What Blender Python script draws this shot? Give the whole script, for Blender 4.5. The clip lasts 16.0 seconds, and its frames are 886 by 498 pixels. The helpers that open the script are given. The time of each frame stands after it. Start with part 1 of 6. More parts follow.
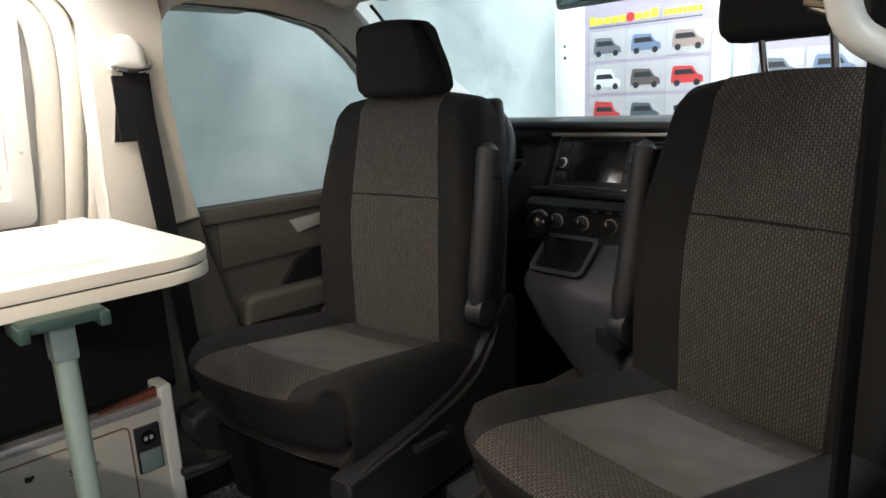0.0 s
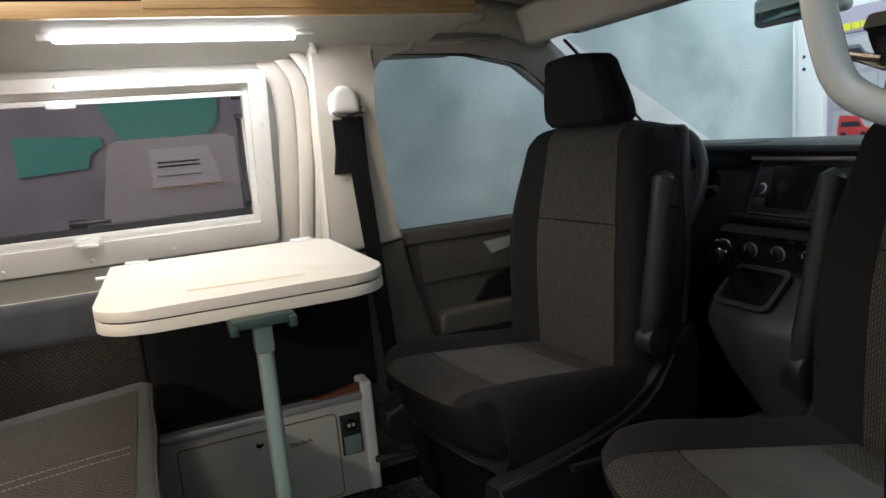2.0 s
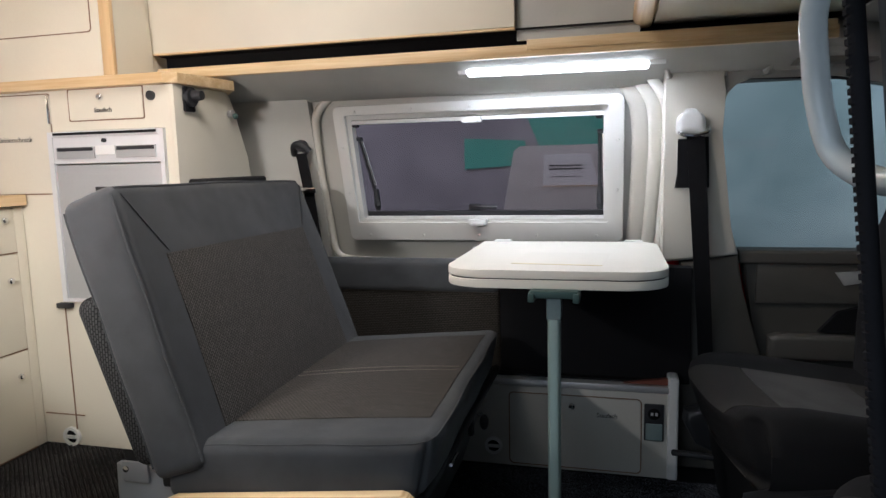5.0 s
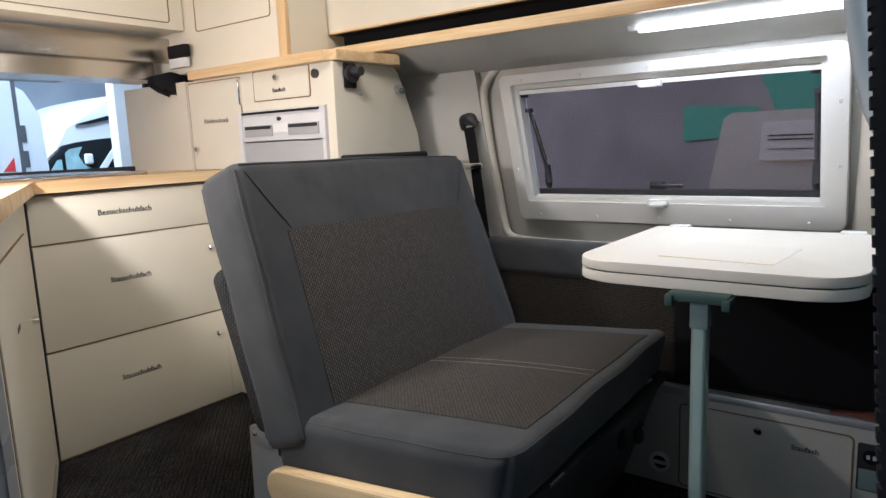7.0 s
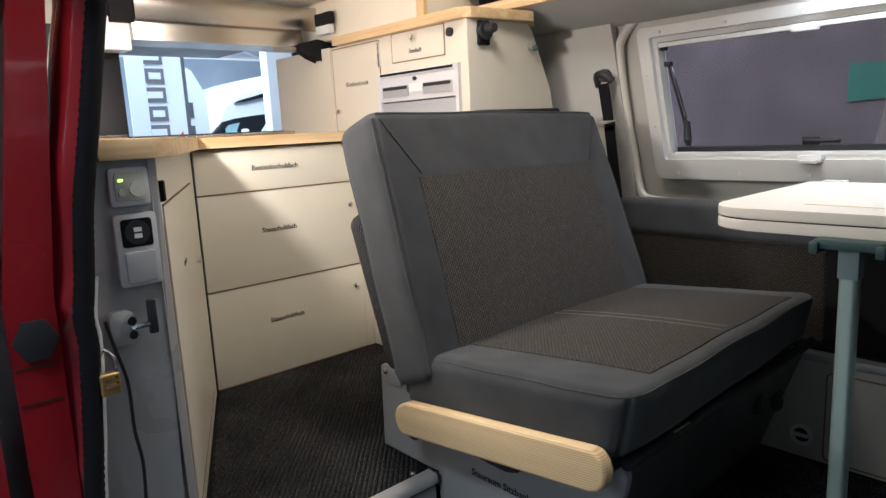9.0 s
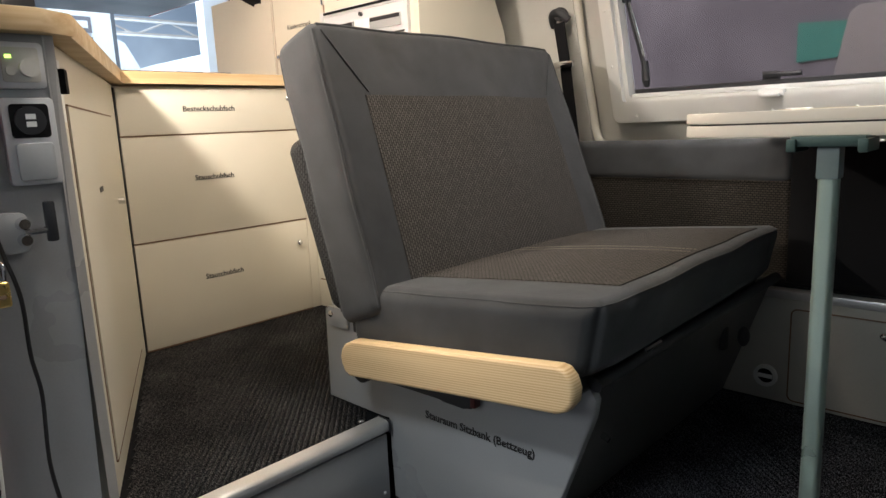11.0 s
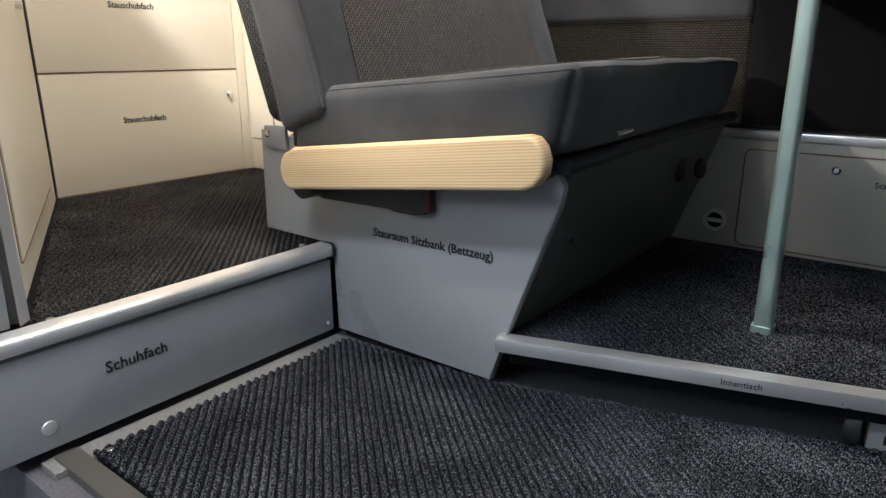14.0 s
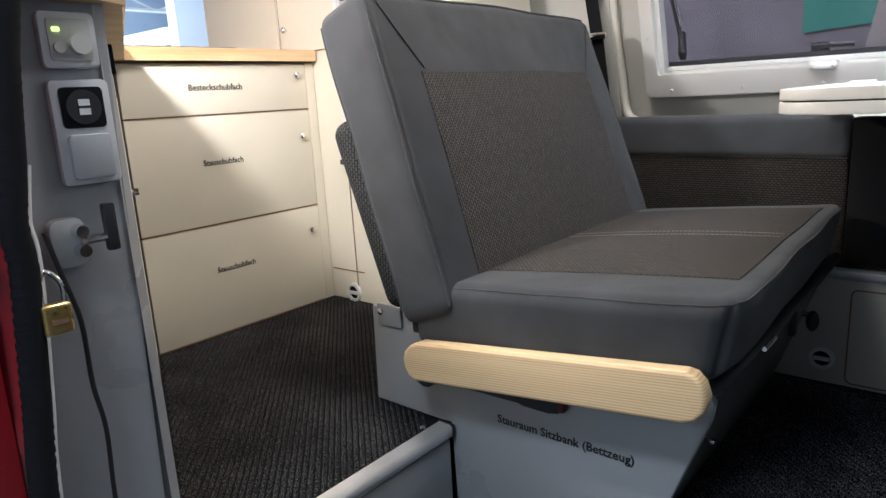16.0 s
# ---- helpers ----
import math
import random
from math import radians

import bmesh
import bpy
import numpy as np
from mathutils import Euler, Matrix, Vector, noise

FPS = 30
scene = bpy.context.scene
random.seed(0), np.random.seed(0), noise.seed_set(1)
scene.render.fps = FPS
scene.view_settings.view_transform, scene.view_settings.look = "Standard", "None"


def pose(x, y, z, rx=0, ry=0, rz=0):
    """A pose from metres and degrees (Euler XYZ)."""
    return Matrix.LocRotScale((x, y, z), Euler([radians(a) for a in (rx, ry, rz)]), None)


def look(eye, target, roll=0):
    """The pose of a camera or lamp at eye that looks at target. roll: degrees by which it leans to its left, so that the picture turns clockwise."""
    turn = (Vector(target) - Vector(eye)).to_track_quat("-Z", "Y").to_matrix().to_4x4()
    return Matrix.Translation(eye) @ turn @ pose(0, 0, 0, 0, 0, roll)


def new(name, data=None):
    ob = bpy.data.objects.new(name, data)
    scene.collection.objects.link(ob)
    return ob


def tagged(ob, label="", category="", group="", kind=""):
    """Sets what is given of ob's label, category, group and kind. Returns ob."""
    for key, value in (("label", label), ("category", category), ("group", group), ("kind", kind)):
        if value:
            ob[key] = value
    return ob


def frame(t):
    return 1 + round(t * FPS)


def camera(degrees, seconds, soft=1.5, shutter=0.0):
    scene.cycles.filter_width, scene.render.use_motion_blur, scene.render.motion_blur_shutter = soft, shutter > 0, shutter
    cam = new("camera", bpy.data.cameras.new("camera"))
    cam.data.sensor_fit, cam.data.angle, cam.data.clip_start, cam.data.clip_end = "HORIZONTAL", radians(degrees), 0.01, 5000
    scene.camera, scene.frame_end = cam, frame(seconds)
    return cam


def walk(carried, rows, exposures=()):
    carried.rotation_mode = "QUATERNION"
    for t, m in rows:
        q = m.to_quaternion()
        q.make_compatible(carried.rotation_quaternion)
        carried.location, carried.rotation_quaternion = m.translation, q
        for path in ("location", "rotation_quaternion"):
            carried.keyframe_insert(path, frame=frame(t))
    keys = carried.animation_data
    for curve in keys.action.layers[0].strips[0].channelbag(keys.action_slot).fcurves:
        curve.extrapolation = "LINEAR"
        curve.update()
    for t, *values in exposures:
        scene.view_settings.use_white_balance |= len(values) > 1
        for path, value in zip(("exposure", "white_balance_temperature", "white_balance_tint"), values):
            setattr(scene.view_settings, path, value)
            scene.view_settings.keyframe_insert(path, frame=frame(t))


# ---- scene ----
cam = camera(67.4, 16.0)
PATH = [
    (0, (0.13, 0.042, 1.156), (1.484, 1.447, 0.715), -2.8),
    (0.5, (0.137, 0.009, 1.164), (1.386, 1.512, 0.742), -3.7),
    (1, (0.162, -0.037, 1.175), (1.276, 1.573, 0.766), -4.2),
    (1.5, (0.187, -0.083, 1.183), (1.095, 1.66, 0.814), -4.8),
    (2, (0.222, -0.13, 1.181), (0.972, 1.692, 0.837), -5.0),
    (2.5, (0.248, -0.187, 1.187), (0.815, 1.706, 0.882), -4.6),
    (3, (0.257, -0.263, 1.186), (0.685, 1.671, 0.911), -3.6),
    (3.5, (0.277, -0.365, 1.19), (0.542, 1.6, 0.929), -2.4),
    (4, (0.313, -0.419, 1.191), (0.364, 1.564, 0.936), -2.0),
    (4.5, (0.394, -0.43, 1.192), (0.173, 1.541, 0.934), -1.7),
    (5, (0.468, -0.439, 1.187), (-0.028, 1.481, 0.928), -1.4),
    (5.2, (0.49, -0.437, 1.18), (-0.097, 1.457, 0.923), -1.3),
    (7.3, (0.665, -0.163, 1.180), (-0.568, 1.379, 0.858), -2.1),
    (7.5, (0.662, -0.184, 1.172), (-0.606, 1.328, 0.846), -1.9),
    (8, (0.684, -0.192, 1.159), (-0.705, 1.205, 0.816), -2.3),
    (8.2, (0.684, -0.197, 1.156), (-0.739, 1.165, 0.808), -2.5),
    (8.7, (0.690, -0.197, 1.130), (-0.778, 1.112, 0.776), -2.8),
    (10.3, (0.664, -0.162, 1.017), (-0.748, 1.207, 0.653), -3.0),
    (10.5, (0.651, -0.153, 0.994), (-0.744, 1.232, 0.626), -3.0),
    (11, (0.618, -0.14, 0.947), (-0.744, 1.277, 0.579), -2.5),
    (11.5, (0.586, -0.131, 0.878), (-0.735, 1.327, 0.515), -1.5),
    (12, (0.574, -0.125, 0.814), (-0.705, 1.369, 0.449), -1.2),
    (12.5, (0.569, -0.13, 0.776), (-0.666, 1.396, 0.392), -1.0),
    (13, (0.568, -0.133, 0.732), (-0.64, 1.397, 0.288), -0.9),
    (13.5, (0.565, -0.136, 0.698), (-0.618, 1.388, 0.169), -0.5),
    (14, (0.554, -0.137, 0.702), (-0.624, 1.376, 0.135), -0.2),
    (14.5, (0.53, -0.134, 0.723), (-0.654, 1.375, 0.16), -0.3),
    (15, (0.484, -0.138, 0.789), (-0.7, 1.394, 0.287), -0.3),
    (15.2, (0.462, -0.145, 0.827), (-0.729, 1.385, 0.335), -0.4),
    (15.5, (0.426, -0.166, 0.881), (-0.785, 1.355, 0.408), -1.1),
    (16, (0.388, -0.191, 0.966), (-0.871, 1.297, 0.518), -3.2),
]
walk(cam, [(t, look(eye, target, roll)) for t, eye, target, roll in PATH],
     [(0.0, 0.75, 6850, 14), (1.5, 0.15, 6600, 14), (3.0, -0.15, 6350, 14), (3.5, -0.2, 6200, 14), (5.0, -0.25, 5800, 14), (8.0, -0.1, 5850, 14), (10.3, 0.15, 6400, 14),
      (11.0, 0.25, 6550, 14), (12.5, 0.5, 6350, 14), (13.3, 0.68, 6250, 14), (14.5, 0.98, 6000, 14), (16.0, 0.4, 5750, 14)])

# ---- world and large lights ----
world = bpy.data.worlds.new("hall")
scene.world = world
world.use_nodes = True
world.node_tree.nodes["Background"].inputs[0].default_value = (0.92, 0.95, 1.0, 1)
world.node_tree.nodes["Background"].inputs[1].default_value = 0.095


def area_lamp(name, eye, target, power, wide, high, colour=(1, 1, 1)):
    data = bpy.data.lights.new(name, "AREA")
    data.shape, data.size, data.size_y, data.energy, data.color = "RECTANGLE", wide, high, power, colour
    ob = new(name, data)
    ob.matrix_world = look(eye, target)
    return ob


area_lamp("hall_lamp", (0.7, -1.9, 3.9), (0.0, 0.5, 0.3), 66, 1.2, 0.5, (0.88, 0.97, 1.0))
area_lamp("hall_lamp", (-4.2, 0.8, 4.4), (-3.6, 1.6, 0.5), 650, 3.0, 3.0, (0.82, 0.92, 1.0))
# Added fill for the display board alone; faces +x so the dash stays unlit.
area_lamp("hall_lamp", (2.08, 1.0, 2.0), (2.75, 1.15, 1.93), 16, 0.5, 1.6, (0.92, 0.97, 1.0))
area_lamp("roof_lamp", (-0.25, 0.60, 2.05), (-0.5, 0.9, 0.5), 12.5, 0.5, 0.3, (1.0, 0.89, 0.75))
area_lamp("kitchen_lamp", (-0.72, 0.135, 1.37), (-1.25, 0.85, 0.75), 13.5, 0.07, 0.04, (1.0, 0.92, 0.80))
# Two added fills in the gaps, standing in for hall light on the partitions.
area_lamp("hall_lamp", (0.6, 1.768, 1.30), (0.6, 1.95, 1.30), 7, 4.4, 1.1, (0.97, 0.98, 0.96))
area_lamp("hall_lamp", (-0.9, 2.85, 1.30), (-0.9, 3.10, 1.30), 1.9, 3.2, 1.4, (0.97, 0.98, 0.96))
# Added unseen fill through the door opening, brightens the seats and low locker.
area_lamp("hall_lamp", (-1.0, -3.4, 2.3), (0.8, 0.9, 0.7), 28, 2.4, 1.0, (0.86, 0.965, 1.0))
area_lamp("strip_lamp", (0.31, 1.452, 1.426), (0.31, 1.40, 0.9), 3.7, 0.49, 0.02, (0.96, 0.98, 1.0))

# ---- materials ----


def shader(name):
    m = bpy.data.materials.new(name)
    m.use_nodes = True
    return m, m.node_tree.nodes, m.node_tree.links, m.node_tree.nodes["Principled BSDF"]


def mat(name, base, rough=0.5, metal=0.0, var=0.12, scale=7.0, bump=0.08, bscale=150.0, coat=0.0, stretch=(1, 1, 1), glow=None, wrinkle=0.0):
    """A surface with slow and fine variation of colour, gloss and relief."""
    m, n, l, p = shader(name)
    tc = n.new("ShaderNodeTexCoord")
    mp = n.new("ShaderNodeMapping")
    mp.inputs["Scale"].default_value = stretch
    l.new(tc.outputs["Object"], mp.inputs["Vector"])
    slow, fine = n.new("ShaderNodeTexNoise"), n.new("ShaderNodeTexNoise")
    slow.inputs["Scale"].default_value, slow.inputs["Detail"].default_value = scale, 4
    fine.inputs["Scale"].default_value, fine.inputs["Detail"].default_value = bscale, 3
    for t in (slow, fine):
        l.new(mp.outputs[0], t.inputs["Vector"])
    add = n.new("ShaderNodeMath")
    add.operation = "MULTIPLY_ADD"
    add.inputs[1].default_value = 0.4
    l.new(fine.outputs["Fac"], add.inputs[0])
    l.new(slow.outputs["Fac"], add.inputs[2])
    ramp = n.new("ShaderNodeValToRGB")
    ramp.color_ramp.elements[0].position, ramp.color_ramp.elements[1].position = 0.45, 0.95
    ramp.color_ramp.elements[0].color = (*[c * (1 - var) for c in base], 1)
    ramp.color_ramp.elements[1].color = (*[min(1, c * (1 + var)) for c in base], 1)
    l.new(add.outputs[0], ramp.inputs[0])
    l.new(ramp.outputs[0], p.inputs["Base Color"])
    mr = n.new("ShaderNodeMapRange")
    mr.inputs["To Min"].default_value, mr.inputs["To Max"].default_value = max(0.02, rough - 0.1), min(1, rough + 0.1)
    l.new(slow.outputs["Fac"], mr.inputs["Value"])
    l.new(mr.outputs[0], p.inputs["Roughness"])
    p.inputs["Metallic"].default_value = metal
    p.inputs["Coat Weight"].default_value = coat
    if bump:
        b = n.new("ShaderNodeBump")
        b.inputs["Strength"].default_value, b.inputs["Distance"].default_value = bump, 0.002
        l.new(fine.outputs["Fac"], b.inputs["Height"])
        l.new(b.outputs[0], p.inputs["Normal"])
    if rough > 0.8:
        p.inputs["Specular IOR Level"].default_value = 0.2
    if wrinkle:
        fold = n.new("ShaderNodeTexNoise")
        fold.inputs["Scale"].default_value, fold.inputs["Detail"].default_value, fold.inputs["Distortion"].default_value = 11, 1.5, 0.15
        l.new(mp.outputs[0], fold.inputs["Vector"])
        w = n.new("ShaderNodeBump")
        w.inputs["Strength"].default_value, w.inputs["Distance"].default_value = wrinkle, 0.03
        l.new(fold.outputs["Fac"], w.inputs["Height"])
        l.new(b.outputs[0], w.inputs["Normal"])
        l.new(w.outputs[0], p.inputs["Normal"])
    if glow:
        p.inputs["Emission Color"].default_value, p.inputs["Emission Strength"].default_value = (*glow[:3], 1), glow[3]
    return m


def weave(name, light, dark, across, along, width=0.0062, height=0.0105):
    """Woven cloth of short staggered dashes; across and along name the axes of the cloth."""
    m, n, l, p = shader(name)
    tc, sep, com = n.new("ShaderNodeTexCoord"), n.new("ShaderNodeSeparateXYZ"), n.new("ShaderNodeCombineXYZ")
    l.new(tc.outputs["Object"], sep.inputs[0])
    l.new(sep.outputs[along], com.inputs[0])
    l.new(sep.outputs[across], com.inputs[1])
    brick = n.new("ShaderNodeTexBrick")
    brick.offset, brick.squash = 0.5, 1.0
    brick.inputs["Scale"].default_value = 1.0
    brick.inputs["Brick Width"].default_value, brick.inputs["Row Height"].default_value = height, width
    brick.inputs["Mortar Size"].default_value, brick.inputs["Mortar Smooth"].default_value = width * 0.27, 0.7
    brick.inputs["Color1"].default_value = (*light, 1)
    brick.inputs["Color2"].default_value = (*[c * 0.72 for c in light], 1)
    brick.inputs["Mortar"].default_value = (*dark, 1)
    l.new(com.outputs[0], brick.inputs["Vector"])
    noise_ = n.new("ShaderNodeTexNoise")
    noise_.inputs["Scale"].default_value, noise_.inputs["Detail"].default_value = 420, 3
    l.new(tc.outputs["Object"], noise_.inputs["Vector"])
    mix = n.new("ShaderNodeMix")
    mix.data_type, mix.blend_type = "RGBA", "OVERLAY"
    mix.inputs["Factor"].default_value = 0.35
    l.new(brick.outputs["Color"], mix.inputs["A"])
    l.new(noise_.outputs["Fac"], mix.inputs["B"])
    l.new(mix.outputs["Result"], p.inputs["Base Color"])
    b = n.new("ShaderNodeBump")
    b.invert = True
    b.inputs["Strength"].default_value, b.inputs["Distance"].default_value = 0.8, 0.0012
    l.new(brick.outputs["Fac"], b.inputs["Height"])
    l.new(b.outputs[0], p.inputs["Normal"])
    p.inputs["Roughness"].default_value = 0.85
    p.inputs["Specular IOR Level"].default_value = 0.2
    return m


def striped_wood(name, pale, dark, every):
    """Quarter-sawn timber: narrow straight growth lines along the length, one above the other."""
    m, n, l, p = shader(name)
    tc, bands, slow, mix, ramp = n.new("ShaderNodeTexCoord"), n.new("ShaderNodeTexWave"), n.new("ShaderNodeTexNoise"), n.new("ShaderNodeMath"), n.new("ShaderNodeValToRGB")
    mp = n.new("ShaderNodeMapping")
    mp.inputs["Scale"].default_value = (0.03, 0.6, 1.0)
    l.new(tc.outputs["Object"], mp.inputs["Vector"])
    bands.bands_direction = "Z"
    bands.inputs["Scale"].default_value = 0.314 / every
    bands.inputs["Distortion"].default_value, bands.inputs["Detail"].default_value, bands.inputs["Detail Scale"].default_value = 2.2, 3, 0.5
    slow.inputs["Scale"].default_value, slow.inputs["Detail"].default_value = 45, 3
    for t in (bands, slow):
        l.new(mp.outputs[0], t.inputs["Vector"])
    mix.operation = "MULTIPLY"
    l.new(bands.outputs["Fac"], mix.inputs[0])
    l.new(slow.outputs["Fac"], mix.inputs[1])
    ramp.color_ramp.elements[0].position, ramp.color_ramp.elements[1].position = 0.10, 0.70
    ramp.color_ramp.elements[0].color, ramp.color_ramp.elements[1].color = (*pale, 1), (*dark, 1)
    l.new(mix.outputs[0], ramp.inputs[0])
    l.new(ramp.outputs[0], p.inputs["Base Color"])
    p.inputs["Roughness"].default_value = 0.40
    return m


def wood(name, pale, dark, axis, scale=26.0):
    """Pale timber with grain along one axis."""
    m, n, l, p = shader(name)
    tc, mp = n.new("ShaderNodeTexCoord"), n.new("ShaderNodeMapping")
    mp.inputs["Scale"].default_value = [0.05 if i == axis else 1.0 for i in range(3)]
    l.new(tc.outputs["Object"], mp.inputs["Vector"])
    wave = n.new("ShaderNodeTexNoise")
    wave.inputs["Scale"].default_value, wave.inputs["Detail"].default_value = scale * 6, 5
    wide = n.new("ShaderNodeTexNoise")
    wide.inputs["Scale"].default_value, wide.inputs["Detail"].default_value = scale, 3
    for t in (wave, wide):
        l.new(mp.outputs[0], t.inputs["Vector"])
    add = n.new("ShaderNodeMath")
    add.operation = "MULTIPLY_ADD"
    add.inputs[1].default_value = 0.6
    l.new(wave.outputs["Fac"], add.inputs[0])
    l.new(wide.outputs["Fac"], add.inputs[2])
    ramp = n.new("ShaderNodeValToRGB")
    ramp.color_ramp.elements[0].position, ramp.color_ramp.elements[1].position = 0.55, 1.0
    ramp.color_ramp.elements[0].color, ramp.color_ramp.elements[1].color = (*pale, 1), (*dark, 1)
    l.new(add.outputs[0], ramp.inputs[0])
    l.new(ramp.outputs[0], p.inputs["Base Color"])
    b = n.new("ShaderNodeBump")
    b.inputs["Strength"].default_value, b.inputs["Distance"].default_value = 0.15, 0.001
    l.new(add.outputs[0], b.inputs["Height"])
    l.new(b.outputs[0], p.inputs["Normal"])
    p.inputs["Roughness"].default_value = 0.42
    return m


def pane_mat(name, tint, gloss=1.0, rough=0.03):
    m, n, l, p = shader(name)
    n.remove(p)
    out = n["Material Output"]
    tr, gl, mix = n.new("ShaderNodeBsdfTransparent"), n.new("ShaderNodeBsdfGlossy"), n.new("ShaderNodeMixShader")
    tr.inputs[0].default_value = (*tint, 1)
    gl.inputs["Roughness"].default_value = rough
    mix.inputs[0].default_value = 0.05 * gloss
    l.new(tr.outputs[0], mix.inputs[1])
    l.new(gl.outputs[0], mix.inputs[2])
    l.new(mix.outputs[0], out.inputs[0])
    return m


def cloudy(name, pale, dark, scale):
    """Painted display partition with soft cloudy blotches."""
    m, n, l, p = shader(name)
    tc, no, ramp = n.new("ShaderNodeTexCoord"), n.new("ShaderNodeTexNoise"), n.new("ShaderNodeValToRGB")
    no.inputs["Scale"].default_value, no.inputs["Detail"].default_value, no.inputs["Distortion"].default_value = scale, 4, 0.6
    l.new(tc.outputs["Object"], no.inputs["Vector"])
    l.new(no.outputs["Fac"], ramp.inputs[0])
    ramp.color_ramp.elements[0].position, ramp.color_ramp.elements[1].position = 0.3, 0.7
    ramp.color_ramp.elements[0].color, ramp.color_ramp.elements[1].color = (*dark, 1), (*pale, 1)
    l.new(ramp.outputs[0], p.inputs["Base Color"])
    p.inputs["Roughness"].default_value = 0.8
    return m


M_CREAM = mat("cream_laminate", (0.66, 0.62, 0.51), 0.42, var=0.05, scale=3, bump=0.03, bscale=300)
M_GREYLAM = mat("grey_laminate", (0.31, 0.32, 0.325), 0.30, var=0.06, scale=4, bump=0.04, bscale=250)
M_GREYBOARD = mat("pale_grey_board", (0.55, 0.54, 0.49), 0.5, var=0.06, scale=4, bump=0.05, bscale=200)
M_TRIM = mat("pale_trim", (0.60, 0.58, 0.51), 0.6, var=0.06, scale=4, bump=0.12, bscale=400)
M_HEADLINER = mat("headliner_felt", (0.45, 0.45, 0.42), 0.9, var=0.08, scale=6, bump=0.25, bscale=500)
M_DARKPLASTIC = mat("dark_plastic", (0.018, 0.019, 0.022), 0.48, var=0.15, scale=9, bump=0.2, bscale=700)
M_DOORPLASTIC = mat("door_plastic", (0.075, 0.07, 0.06), 0.6, var=0.1, scale=5, bump=0.25, bscale=600)
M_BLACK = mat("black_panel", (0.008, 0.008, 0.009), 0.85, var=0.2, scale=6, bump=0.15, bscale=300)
M_RUBBER = mat("rubber_seal", (0.018, 0.018, 0.02), 0.62, var=0.2, scale=20, bump=0.3, bscale=120)
M_CONSOLE = mat("console_plastic", (0.040, 0.044, 0.052), 0.5, var=0.1, scale=8, bump=0.25, bscale=600)
M_ALU = mat("brushed_aluminium", (0.76, 0.76, 0.75), 0.32, metal=0.7, var=0.08, scale=10, bump=0.05, bscale=300)
M_SEATGREY = mat("smooth_seat_cloth", (0.092, 0.088, 0.083), 0.88, var=0.25, scale=10, bump=0.3, bscale=1100)
M_POST = mat("post_aluminium", (0.50, 0.66, 0.60), 0.30, metal=0.6, var=0.06, scale=10, bump=0.04, bscale=300)
M_STEEL = mat("brushed_steel", (0.50, 0.46, 0.41), 0.27, metal=1.0, var=0.08, scale=3, bump=0.06, bscale=60, stretch=(1, 0.03, 1))
M_CHROME = mat("chrome", (0.75, 0.75, 0.76), 0.12, metal=1.0, var=0.04, bump=0)
M_BRASS = mat("brass", (0.66, 0.47, 0.17), 0.3, metal=0.9, var=0.1, scale=60, bump=0.08)
M_WHITEPL = mat("white_plastic", (0.74, 0.75, 0.73), 0.35, var=0.04, scale=6, bump=0.03)
M_FRAMEPL = mat("window_frame_plastic", (0.62, 0.62, 0.59), 0.5, var=0.04, scale=6, bump=0.1, bscale=500)
M_HANDLE = mat("white_gloss_plastic", (0.66, 0.72, 0.72), 0.22, var=0.03, bump=0.02)
M_TABLE = mat("table_white", (0.80, 0.77, 0.68), 0.35, var=0.03, scale=3, bump=0.02)
M_SUEDE = mat("grey_suede", (0.0555, 0.0590, 0.0620), 0.92, var=0.22, scale=11, bump=0.25, bscale=900, wrinkle=0.15)
M_SUEDE.node_tree.nodes["Principled BSDF"].inputs["Sheen Weight"].default_value = 0.12
M_STITCH = mat("beige_stitching", (0.20, 0.18, 0.15), 0.8, var=0.2, scale=60, bump=0.2)
M_SEATCLOTH = mat("black_seat_cloth", (0.0190, 0.0185, 0.0188), 0.9, var=0.18, scale=10, bump=0.35, bscale=1200)
M_WEAVE_BACK = weave("seat_weave", (0.118, 0.110, 0.100), (0.040, 0.037, 0.034), 1, 2, 0.0058, 0.0098)
M_WEAVE_SEAT = weave("seat_weave_flat", (0.106, 0.097, 0.087), (0.030, 0.0275, 0.025), 1, 0, 0.0052, 0.009)
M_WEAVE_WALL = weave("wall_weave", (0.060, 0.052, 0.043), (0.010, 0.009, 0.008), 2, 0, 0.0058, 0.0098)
M_WEAVE_SIDE = weave("side_weave", (0.075, 0.075, 0.075), (0.010, 0.010, 0.010), 0, 2)
M_BARWOOD = striped_wood("striped_ash", (0.87, 0.65, 0.37), (0.62, 0.38, 0.17), 0.0042)
M_WOOD_X = wood("ash_wood", (0.77, 0.61, 0.37), (0.56, 0.38, 0.19), 0)
M_WOOD_Y = wood("ash_wood_across", (0.75, 0.58, 0.35), (0.56, 0.37, 0.18), 1)
M_WOOD_Z = wood("ash_wood_upright", (0.68, 0.49, 0.27), (0.55, 0.37, 0.18), 2)
M_GROOVE = mat("routed_groove", (0.20, 0.12, 0.07), 0.7, var=0.2, bump=0)
M_INK = mat("black_lettering", (0.012, 0.012, 0.013), 0.5, var=0.1, bump=0)
M_BELT = mat("belt_webbing", (0.006, 0.006, 0.007), 0.9, var=0.15, bump=0.4, bscale=1500)
M_RED = mat("red_paint", (0.32, 0.012, 0.018), 0.25, var=0.06, scale=3, bump=0, coat=0.6)
M_BODYDARK = mat("dark_body_paint", (0.02, 0.028, 0.042), 0.4, var=0.15, scale=6, bump=0.05)
M_REDPL = mat("red_plastic", (0.65, 0.05, 0.03), 0.4, var=0.05, bump=0)
